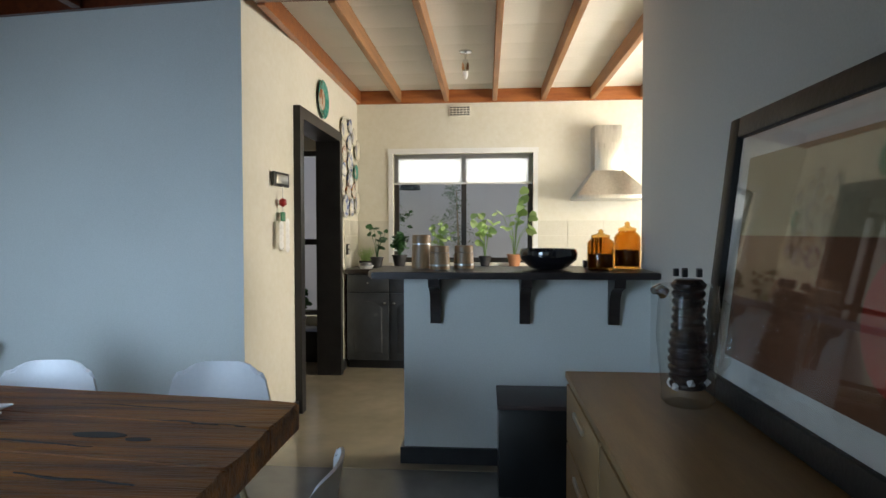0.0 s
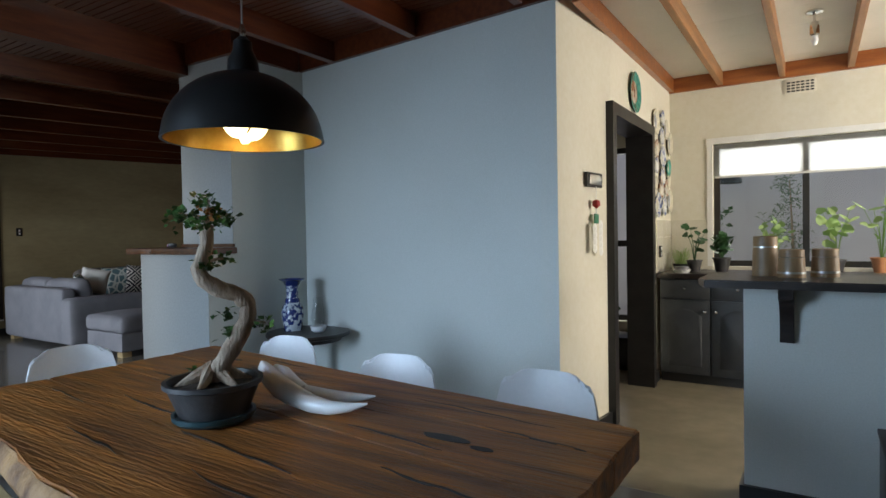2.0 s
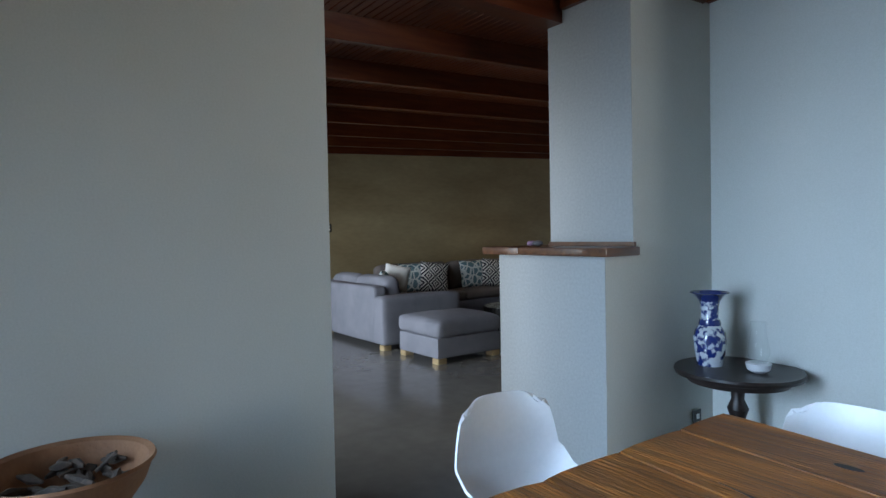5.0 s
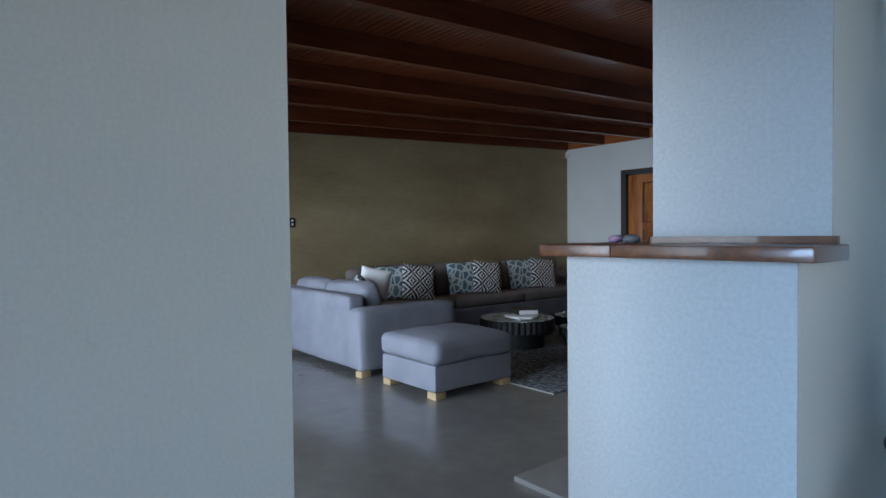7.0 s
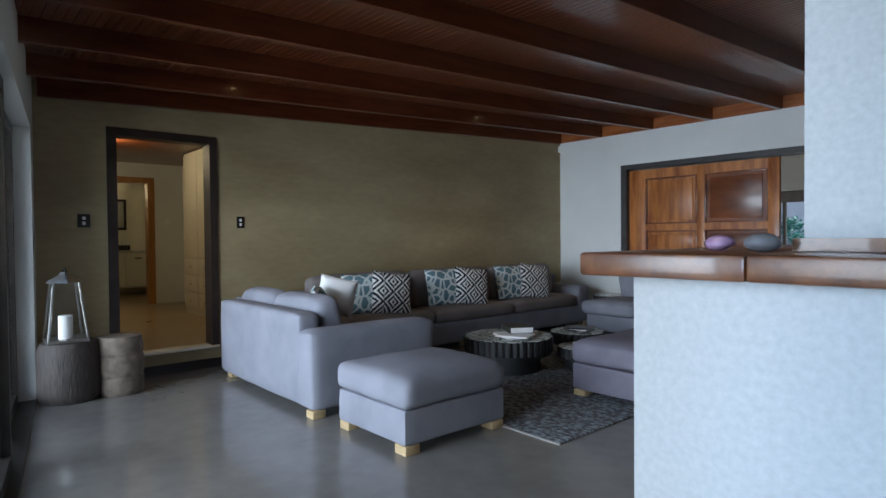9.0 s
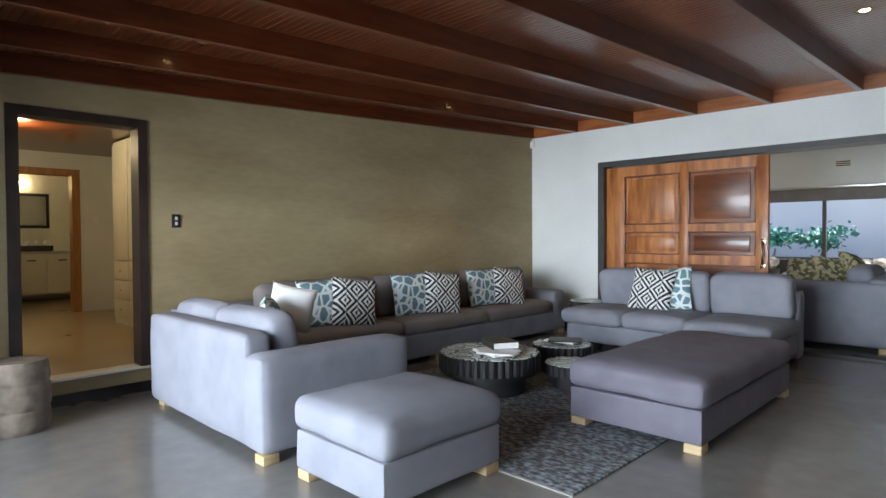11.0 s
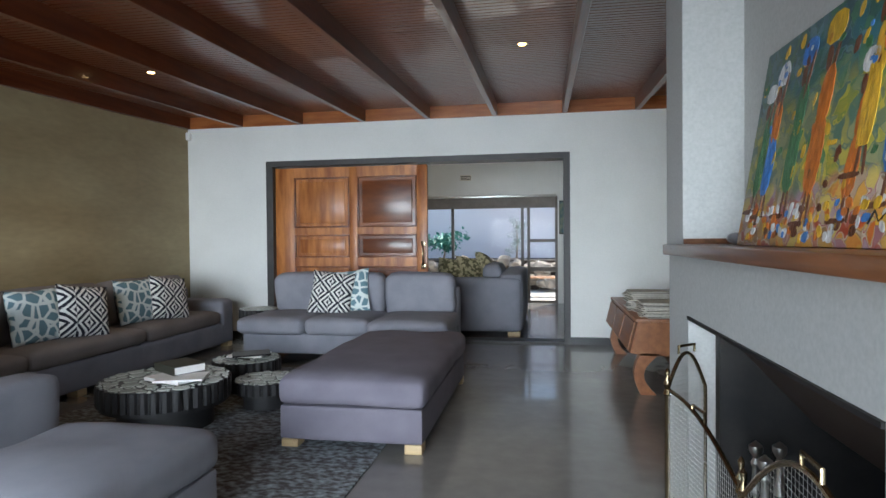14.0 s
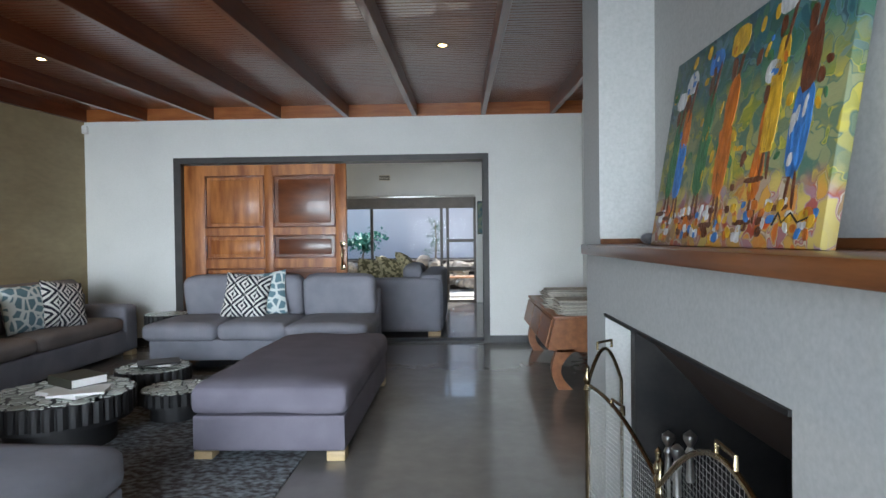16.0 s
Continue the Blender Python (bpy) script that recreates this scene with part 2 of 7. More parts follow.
def thing(name, label, category, m=None, group="", kind="", bm=None, material=None):
    ob = new(name, mesh_of(name, bm, material) if bm else None)
    if m is not None:
        ob.matrix_basis = m
    return tagged(ob, label, category, group, kind)


def struct(name, bm, material, label, category="wall"):
    return thing(name, label, category, kind="structure", bm=bm, material=material)


def prism(pts, z0, z1, bm=None):
    """An upright block on a plan outline; z1 may be a function of x, y."""
    bm = bm or bmesh.new()
    lo = [bm.verts.new((x, y, z0)) for x, y in pts]
    hi = [bm.verts.new((x, y, z1(x, y) if callable(z1) else z1)) for x, y in pts]
    n = len(pts)
    bm.faces.new(lo[::-1])
    bm.faces.new(hi)
    for i in range(n):
        bm.faces.new((lo[i], lo[(i + 1) % n], hi[(i + 1) % n], hi[i]))
    return bm


# ---- structure ----
def roof(x, y):
    """Underside of the beams: it rises towards the far room."""
    return 2.34 + 0.041 * y if x < -4.2 else 2.575


def roof_l(y):
    return 2.342 + 0.0407 * y


G = -0.144  # slope of the glass wall's line in plan


def glass_y(x):
    return 2.17 + G * (x + 9.63)


struct("ground", B(-60, -60, -0.5, 60, 60, -0.06), mat("garden_ground", (0.20, 0.16, 0.11), (0.28, 0.23, 0.16), 3, 0.9, bump=0.3), "dry earth ground round the house", "ground")
fl = bmesh.new()
box(fl, -9.75, -1.8, -0.05, -1.3, 9.1, 0)
box(fl, -1.3, -1.8, -0.05, 2.95, 3.0, 0)
struct("floor_living", fl, SCREED, "polished grey cement screed floor", "floor")
struct("floor_kitchen", B(-3.3, 3.0, -0.049, 2.95, 6.0, 0.002), SCREED_Y, "polished yellowish cement screed floor", "floor")
struct("floor_far_room", B(-9.75, 9.1, -0.05, -2.5, 13.6, 0.001), SCREED, "polished grey cement floor of the next room", "floor")
struct("floor_hall", B(-16.8, 1.5, 0.10, -9.66, 4.9, 0.2), mat("hall_floor_tile", (0.36, 0.26, 0.13), (0.44, 0.33, 0.18), 2, 0.3, clear=0.2), "ochre tiled hall floor, one step up", "floor")

# living room west wall with the hall doorway (y 2.78..3.60)
w = bmesh.new()
box(w, -9.78, 1.6, 0, -9.63, 2.74, 3.2)
box(w, -9.78, 3.63, 0, -9.63, 9.2, 3.2)
box(w, -9.78, 2.74, 2.23, -9.63, 3.63, 3.2)
box(w, -9.78, 2.74, 0, -9.63, 3.63, 0.2)
struct("wall_west", w, OLIVE, "raw olive-grey cement plaster wall with cloudy trowel marks")
# living room north wall with the wide opening
w = bmesh.new()
box(w, -9.63, 9.07, 0, -8.53, 9.30, 3.2)
box(w, -4.73, 9.07, 0, -2.6, 9.30, 3.2)
box(w, -8.53, 9.07, 2.26, -4.73, 9.30, 3.2)
struct("wall_north", w, WHITEWALL, "white painted plaster wall with a wide opening")
fr = bmesh.new()
box(fr, -8.53, 9.05, 0, -8.44, 9.31, 2.26)
box(fr, -4.80, 9.05, 0, -4.73, 9.31, 2.26)
box(fr, -8.44, 9.05, 2.19, -4.80, 9.31, 2.26)
box(fr, -8.44, 9.06, 0, -4.80, 9.30, 0.025)
struct("trim_opening", fr, mat("dark_grey_frame_paint", (0.035, 0.034, 0.033), (0.05, 0.048, 0.046), 6, 0.5), "dark grey painted frame of the wide opening", "trim")
# fireplace block, chimney breast, side stub and east wall
w = bmesh.new()
box(w, -4.42, 2.60, 0, -3.62, 3.19, 1.17)
box(w, -4.42, 4.67, 0, -3.62, 5.05, 1.17)
box(w, -4.42, 3.19, 0.91, -3.62, 4.67, 1.17)
struct("wall_fireplace", w, FIREPL, "rough pale grey plastered fireplace block with an open hearth", "fireplace")
struct("wall_chimney", B(-4.18, 2.80, 1.17, -3.60, 4.72, 3.2), FIREPL, "pale grey plastered chimney breast above the mantel")
struct("wall_chimney_side", B(-4.43, 4.72, 1.17, -3.6, 5.06, 3.2), FIREPL, "pale grey plastered wall stub beside the chimney breast")
struct("wall_east", B(-3.62, 5.05, 0, -3.4, 9.07, 3.2), WHITEWALL, "white plastered side wall behind the chest")
# dining walls
struct("wall_accent", prism([(-3.62, 3.47), (-1.325, 3.22), (-1.325, 3.40), (-3.62, 3.66)], 0, 3.2), PLASTER, "long grey-green painted plaster dining wall")
wr = prism([(-3.619, 2.602), (-3.6185, 2.602), (-3.55, 3.48), (-3.619, 3.6)], 0, 1.169)
prism([(-3.599, 2.802), (-3.5985, 2.802), (-3.55, 3.48), (-3.599, 3.6)], 1.169, 2.9, wr)
struct("wall_pillar_return", wr, PLASTER, "grey-green painted return wall beside the pillar")
struct("wall_left", B(-4.36, -1.8, 0, -4.10, 1.33, 3.2), PLASTER, "grey-green painted dining wall with a free end")
struct("wall_right", prism([(0.89, -1.8), (0.93, 3.30), (1.15, 3.30), (1.15, -1.8)], 0, 3.2), PLASTER, "grey-green painted wall behind the sideboard")
# kitchen walls
w = bmesh.new()
prism([(-1.325, 3.222), (-1.245, 3.98), (-1.40, 3.98), (-1.40, 3.40), (-1.325, 3.40)], 0, 3.2, w)
box(w, -1.40, 5.0, 0, -1.245, 5.86, 3.2)
box(w, -1.40, 3.98, 2.06, -1.245, 5.0, 3.2)
struct("wall_kitchen_west", w, CREAM, "cream painted kitchen wall with a doorway")
w = bmesh.new()
box(w, -3.3, 5.86, 0, -2.75, 6.05, 3.2)
box(w, -2.75, 5.86, 0, -1.47, 6.05, 0.40)
box(w, -2.75, 5.86, 2.10, -1.47, 6.05, 3.2)
box(w, -1.47, 5.86, 0, -0.88, 6.05, 3.2)
box(w, 0.53, 5.86, 0, 3.0, 6.05, 3.2)
box(w, -0.88, 5.86, 2.05, 0.53, 6.05, 3.2)
box(w, -0.88, 5.86, 0, 0.53, 6.05, 0.95)
struct("wall_kitchen_north", w, CREAM, "cream painted kitchen wall with a window")
w = bmesh.new()
box(w, 2.95, 3.0, 0, 3.1, 6.05, 0.95)
box(w, 2.95, 3.0, 2.25, 3.1, 6.05, 3.2)
box(w, 2.95, 3.0, 0.95, 3.1, 3.45, 2.25)
box(w, 2.95, 5.55, 0.95, 3.1, 6.05, 2.25)
box(w, 1.15, 3.0, 0, 2.95, 3.15, 3.2)
struct("wall_kitchen_east", w, CREAM, "cream painted kitchen wall")
struct("wall_bar", B(-0.38, 3.10, 0, 0.93, 3.24, 1.02), PLASTER, "blue-grey looking painted bar wall under the counter")
# south side: dining window wall and the slanting glass wall
w = bmesh.new()
box(w, -4.1, -1.8, 0, -3.9, -1.65, 3.2)
box(w, 0.1, -1.8, 0, 0.9, -1.65, 3.2)
box(w, -3.9, -1.8, 2.35, 0.1, -1.65, 3.2)
struct("wall_south_dining", w, PLASTER, "painted wall with a wide window")
def slanted(bm, x0, x1, d0, d1, z0, z1):
    return prism([(x0, glass_y(x0) + d0), (x1, glass_y(x1) + d0), (x1, glass_y(x1) + d1), (x0, glass_y(x0) + d1)], z0, z1, bm)


w = bmesh.new()
slanted(w, -9.63, -9.25, -0.28, 0, 0, 3.2)
slanted(w, -9.25, -4.36, -0.28, 0, 2.12, 3.2)
struct("wall_glass_head", w, PLASTER, "painted lintel and jamb round the sliding glass doors")

# skirtings
sk = bmesh.new()
box(sk, -9.63, 3.70, 0, -9.612, 9.05, 0.085)
box(sk, -9.63, 2.25, 0, -9.612, 3.70, 0.085)
box(sk, -9.61, 9.05, 0, -8.53, 9.07, 0.085)
box(sk, -4.73, 9.05, 0, -3.64, 9.07, 0.085)
box(sk, -0.40, 3.08, 0, 0.9, 3.10, 0.09)
box(sk, -0.40, 3.10, 0, -0.38, 3.24, 0.09)
box(sk, -4.10, -1.6, 0, -4.08, 1.348, 0.085)
box(sk, -4.36, 1.33, 0, -4.10, 1.348, 0.085)
prism([(-1.32, 3.23), (-1.25, 3.90), (-1.228, 3.90), (-1.298, 3.21)], 0, 0.09, sk)
box(sk, -1.245, 5.08, 0, -1.225, 5.27, 0.09)
prism([(-3.55, 3.462), (-1.31, 3.214), (-1.31, 3.194), (-3.55, 3.442)], 0, 0.085, sk)
struct("baseboard", sk, SKIRT, "black painted cement skirting", "skirting")

# ceilings
def ceiling_boards(name, x0, x1, y0, y1, zf, material, pitch, label):
    bm = bmesh.new()
    y = y0
    while y < y1 - 0.001:
        ye = min(y + pitch, y1)
        g = pitch * 0.09
        za, zb = zf(y), zf(ye)
        v = [bm.verts.new(p) for p in ((x0, y, za + 0.008), (x1, y, za + 0.008), (x1, y + g, za), (x0, y + g, za), (x0, ye - g, zb), (x1, ye - g, zb), (x1, ye, zb + 0.008), (x0, ye, zb + 0.008))]
        for a in (0, 2, 4):
            bm.faces.new(v[a:a + 4])
        y = ye
    box(bm, x0, y0, 3.0, x1, y1, 3.25)
    return struct(name, bm, material, label, "ceiling")


ceiling_boards("ceiling_living", -9.7, -4.10, 1.0, 9.1, lambda y: roof_l(y) + 0.15, BOARD, 0.055, "varnished red-brown tongue-and-groove ceiling boards")
ceiling_boards("ceiling_dining", -4.3, 1.0, -1.8, 3.55, lambda y: 2.73, BOARD, 0.055, "varnished dark red-brown ceiling boards")
ceiling_boards("ceiling_kitchen", -1.4, 3.0, 3.25, 5.95, lambda y: 2.68, WBOARD, 0.4, "white painted kitchen ceiling between beams")
ceiling_boards("ceiling_living_side", -4.10, -3.4, 5.04, 9.1, lambda y: roof_l(y) + 0.15, BOARD, 0.055, "varnished red-brown ceiling boards beside the chimney")
struct("ceiling_far_room", B(-9.75, 9.3, 2.72, -2.5, 13.8, 2.9), WHITE, "plain white ceiling of the next room", "ceiling")


def beam(x, y0, y1, zf, depth, width, material, label, name="ceiling_beam"):
    bm = bmesh.new()
    h = width / 2
    v = [bm.verts.new(p) for p in ((x - h, y0, zf(y0)), (x + h, y0, zf(y0)), (x + h, y1, zf(y1)), (x - h, y1, zf(y1)))]
    u = [bm.verts.new((q.co.x, q.co.y, q.co.z + depth)) for q in v]
    bm.faces.new(v)
    bm.faces.new(u[::-1])
    for i in range(4):
        bm.faces.new((v[i], v[(i + 1) % 4], u[(i + 1) % 4], u[i]))
    bmesh.ops.bevel(bm, geom=bm.edges[:], offset=0.004, segments=1, affect="EDGES")
    return thing(name, label, "beam", group="ceiling beams", bm=bm, material=material)


LB = "varnished red-brown timber ceiling beam"
for i in range(7):
    x = -8.86 + 0.815 * i
    y0 = glass_y(x) if x < -4.36 else 5.08
    beam(x, y0 - 0.02, 9.05, roof_l, 0.165, 0.055, BEAM, LB)
beam(-9.60, 2.2, 9.04, roof_l, 0.165, 0.05, BEAM, "varnished red-brown wall beam")
for i in range(5):
    beam(-3.155 + 0.815 * i, -1.65, 3.38 - 0.11 * i if i < 3 else 3.165, lambda y: 2.58, 0.16, 0.055, BEAM, "dark varnished timber dining ceiling beam")
for i in range(7):
    beam(-0.81 + 0.478 * i, 3.26, 5.84, lambda y: 2.56, 0.13, 0.045, KBEAM, "honey-brown timber kitchen ceiling beam")
f = bmesh.new()
prev = -9.63
for i in range(8):
    nxt = -8.86 + 0.815 * i - 0.0275
    box(f, prev, 9.045, roof_l(9.05) + 0.005, min(nxt, -3.5), 9.07, roof_l(9.05) + 0.16)
    prev = nxt + 0.055
struct("trim_fascia_north", f, FASCIA, "orange-brown varnished fascia between the beams", "trim")
f = bmesh.new()
box(f, -1.245, 5.83, 2.55, 2.9, 5.86, 2.68)
box(f, -1.245, 3.26, 2.56, -1.20, 5.83, 2.68)
struct("trim_fascia_kitchen", f, FASCIA, "orange-brown varnished cornice board", "trim")
f = bmesh.new()
prism([(-3.6, 3.462), (-1.25, 3.205), (-1.25, 3.175), (-3.6, 3.43)], 2.585, 2.73, f)
box(f, -1.25, 3.17, 2.57, 1.0, 3.25, 2.75)
box(f, -4.34, -1.6, 2.565, -4.085, 1.34, 2.74)
box(f, -4.20, 1.345, 2.50, -4.06, 2.795, 2.76)
box(f, -3.588, 2.80, 2.575, -3.53, 3.4, 2.74)
box(f, -4.05, 2.765, 2.57, -3.53, 2.798, 2.75)
struct("trim_fascia_dining", f, BEAM, "dark varnished ceiling edge boards", "trim")


# ---- living room ----
def wpart(name, bm, material, parent, label=""):
    """A part given in world places under an unturned thing."""
    bmesh.ops.translate(bm, verts=bm.verts, vec=-parent.matrix_basis.translation)
    return part(name, bm, material, parent, label)


def at(x, y, z=0.0, rz=0):
    return pose(x, y, z, 0, 0, rz)


def foot(x, y, parent, s=0.10):
    wpart("foot", B(x - s / 2, y - s / 2, 0.0, x + s / 2, y + s / 2, 0.055, bevel=0.004), FOOTW, parent, "pale wooden block foot")


sofa = thing("corner_sofa", "large grey upholstered corner sofa along the cement wall", "sofa", at(-8.6, 5.5))
wpart("base", soft(-9.46, 3.74, 0.05, -8.72, 8.55, 0.30, 0.03, 0, seed=1), FABRIC, sofa)
wpart("base", soft(-9.0, 3.50, 0.05, -7.42, 4.42, 0.30, 0.03, 0, seed=2), FABRIC, sofa)
wpart("back_frame", soft(-9.50, 3.76, 0.05, -9.30, 8.55, 0.70, 0.05, 0, seed=3), FABRIC, sofa)
wpart("back_frame", soft(-9.16, 3.49, 0.05, -7.62, 3.68, 0.71, 0.05, 0, seed=4), FABRIC, sofa)
wpart("armrest", soft(-7.64, 3.48, 0.05, -7.40, 4.58, 0.60, 0.05, 0.01, seed=5), FABRIC, sofa)
wpart("armrest", soft(-9.56, 8.28, 0.05, -8.72, 8.56, 0.56, 0.05, 0.01, seed=6), FABRIC, sofa)
for i in range(3):
    y = 4.42 + i * 1.285
    wpart("seat_cushion", soft(-9.34, y, 0.29, -8.70, y + 1.28, 0.44, 0.06, 0.025, seed=7 + i), FABRIC3, sofa)
    bk = soft(-0.11, -0.63, -0.21, 0.11, 0.63, 0.22, 0.08, 0.02, seed=11 + i, lump=0.012)
    bmesh.ops.transform(bk, matrix=pose(-9.24, y + 0.64, 0.635, 0, -10, 0), verts=bk.verts)
    wpart("back_cushion", bk, FABRIC3, sofa)
wpart("seat_cushion", soft(-9.15, 3.68, 0.29, -7.65, 4.41, 0.44, 0.06, 0.025, seed=15), FABRIC3, sofa)
for i, (x0, x1) in enumerate(((-9.10, -8.45), (-8.43, -7.66))):
    bk = soft(x0, -0.11, -0.18, x1, 0.11, 0.20, 0.08, 0.02, seed=17 + i, lump=0.014)
    bmesh.ops.transform(bk, matrix=pose(0, 3.80, 0.60, 14, 0, 0), verts=bk.verts)
    wpart("back_cushion", bk, FABRIC, sofa)
for x, y in ((-7.46, 3.54), (-7.46, 4.48), (-9.08, 3.6), (-8.78, 8.48), (-8.78, 6.2)):
    foot(x, y, sofa)

sofa2 = thing("sofa", "grey upholstered three-seat sofa in front of the sliding door", "sofa", at(-7.0, 8.0))
wpart("base", soft(-8.06, 7.54, 0.11, -5.97, 8.52, 0.32, 0.03, 0, seed=21), FABRIC, sofa2)
wpart("back_frame", soft(-8.0, 8.32, 0.05, -5.95, 8.56, 0.74, 0.06, 0, seed=22), FABRIC, sofa2)
for i, (x0, x1, y0) in enumerate(((-8.10, -7.38, 7.46), (-7.375, -6.71, 7.46), (-6.705, -5.93, 7.36))):
    wpart("seat_cushion", soft(x0, y0, 0.31, x1, 8.30, 0.47, 0.065, 0.025, seed=23 + i, lump=0.01), FABRIC, sofa2)
for i, (x0, x1) in enumerate(((-8.0, -7.3), (-7.29, -6.74), (-6.73, -5.97))):
    bk = soft(x0, -0.12, -0.21, x1, 0.12, 0.22, 0.08, 0.02, seed=27 + i, lump=0.012)
    bmesh.ops.transform(bk, matrix=pose(0, 8.24, 0.66, 10, 0, 0), verts=bk.verts)
    wpart("back_cushion", bk, FABRIC, sofa2)
for x, y in ((-7.9, 7.6), (-6.05, 7.6), (-7.9, 8.45), (-6.05, 8.45)):
    wpart("foot", B(x - 0.05, y - 0.05, 0.0, x + 0.05, y + 0.05, 0.115, bevel=0.004), BLACK, sofa2, "dark block foot")


def ottoman(label, x0, y0, x1, y1, material, seed, top):
    o = thing("ottoman", label, "ottoman", at((x0 + x1) / 2, (y0 + y1) / 2), group="ottomans")
    wpart("base", soft(x0 + 0.01, y0 + 0.01, 0.055, x1 - 0.01, y1 - 0.01, 0.265, 0.02, 0, seed=seed, lump=0.004), material, o)
    wpart("cushion", soft(x0 - 0.005, y0 - 0.005, 0.26, x1 + 0.005, y1 + 0.005, top, 0.06, 0.035, n=14, seed=seed + 1, lump=0.012), material, o)
    for x in (x0 + 0.07, x1 - 0.07):
        for y in (y0 + 0.07, y1 - 0.07):
            foot(x, y, o, 0.105)
    return o


ottoman("square grey fabric ottoman on pale block feet", -7.17, 3.53, -6.42, 4.37, FABRIC, 31, 0.435)
ottoman("long mauve-grey fabric ottoman on pale block feet", -6.61, 5.30, -5.71, 7.12, FABRIC2, 41, 0.435)


# scatter cushions
def cushion_mat(name, key):
    m = bpy.data.materials.new(name)
    m.use_nodes = True
    n, l = m.node_tree.nodes, m.node_tree.links
    b = n["Principled BSDF"]
    b.inputs["Roughness"].default_value = 0.9
    tc, mp = n.new("ShaderNodeTexCoord"), n.new("ShaderNodeMapping")
    l.new(tc.outputs["Object"], mp.inputs[0])
    r = n.new("ShaderNodeValToRGB")
    r.color_ramp.interpolation = "LINEAR" if not key else "CONSTANT"

    def M(op, a, bb=None):
        k = n.new("ShaderNodeMath")
        k.operation = op
        for i, v in enumerate((a, bb)):
            if v is None:
                continue
            if isinstance(v, (int, float)):
                k.inputs[i].default_value = v
            else:
                l.new(v, k.inputs[i])
        return k.outputs[0]

    if key:
        # square spirals standing on their corners
        mp.inputs["Rotation"].default_value = (0, radians(45), 0)
        sp = n.new("ShaderNodeSeparateXYZ")
        l.new(mp.outputs[0], sp.inputs[0])
        u, v = M("MULTIPLY", sp.outputs[0], 6.4), M("MULTIPLY", sp.outputs[2], 6.4)
        fu, fv = M("SUBTRACT", M("FRACT", u), 0.5), M("SUBTRACT", M("FRACT", v), 0.5)
        d = M("MAXIMUM", M("ABSOLUTE", fu), M("ABSOLUTE", fv))
        # the spiral: rings shift by half a band on one side
        shift = M("MULTIPLY", M("GREATER_THAN", fu, fv), 0.10)
        band = M("FRACT", M("MULTIPLY", M("ADD", d, shift), 4.2))
        l.new(band, r.inputs[0])
        r.color_ramp.elements[0].color, r.color_ramp.elements[1].color = (0.012, 0.014, 0.025, 1), (0.70, 0.70, 0.66, 1)
        r.color_ramp.elements[1].position = 0.5
    else:
        vo = n.new("ShaderNodeTexVoronoi")
        vo.feature = "DISTANCE_TO_EDGE"
        vo.inputs["Scale"].default_value = 11
        l.new(mp.outputs[0], vo.inputs[0])
        l.new(vo.outputs[0], r.inputs[0])
        r.color_ramp.elements[0].color, r.color_ramp.elements[1].color = (0.66, 0.72, 0.70, 1), (0.13, 0.23, 0.27, 1)
        r.color_ramp.elements[0].position, r.color_ramp.elements[1].position = 0.09, 0.14
    l.new(r.outputs[0], b.inputs["Base Color"])
    w = n.new("ShaderNodeTexNoise")
    w.inputs["Scale"].default_value = 300
    bp = n.new("ShaderNodeBump")
    bp.inputs["Strength"].default_value, bp.inputs["Distance"].default_value = 0.2, 0.005
    l.new(w.outputs[0], bp.inputs["Height"])
    l.new(bp.outputs[0], b.inputs["Normal"])
    return m


KEY, TEAL = cushion_mat("greek_key_weave", True), cushion_mat("teal_pebble_print", False)
LINEN = mat("white_linen", (0.72, 0.72, 0.70), (0.78, 0.78, 0.76), 6, 0.9, bump=0.2, fine=200)
KL, TL = "square cushion in black and white greek-key weave", "square cushion with teal pebble print on white"


def scatter(name, label, material, m, w, seed):
    return thing(name, label, "cushion", m, group="scatter cushions", bm=pillow(w, 0.15, seed=seed), material=material)


for i, (yk, yt) in enumerate(((5.22, 4.94), (6.40, 6.06), (7.55, 7.22))):
    scatter("scatter_cushion", TL, TEAL, pose(-9.02, yt, 0.66, -14, 0, 80), 0.44, i)
    scatter("scatter_cushion", KL, KEY, pose(-8.88, yk, 0.66, -16, 8, 76), 0.46, i + 5)
scatter("scatter_cushion", KL, KEY, pose(-7.25, 7.94, 0.69, -16, 6, 4), 0.46, 11)
scatter("scatter_cushion", TL, TEAL, pose(-7.10, 8.06, 0.70, -14, -6, 0), 0.46, 12)
scatter("scatter_cushion", TL, TEAL, pose(-8.20, 4.02, 0.64, -20, 0, 150), 0.44, 13)
scatter("scatter_cushion", "small crisp white linen cushion", LINEN, pose(-8.42, 4.28, 0.73, -16, 12, 58), 0.35, 14)

# coffee tables of bundled logs
RESIN = mat("black_resin", (0.010, 0.010, 0.011), (0.018, 0.018, 0.019), 6, 0.6)
SLICE = mat("pale_log_end", (0.33, 0.36, 0.33), (0.50, 0.53, 0.48), 30, 0.25, vary=0.2, clear=0.4)
slice_me = mesh_of("slice", lathe([(1, 0), (1, 1), (0.92, 1.2)], 10), SLICE)


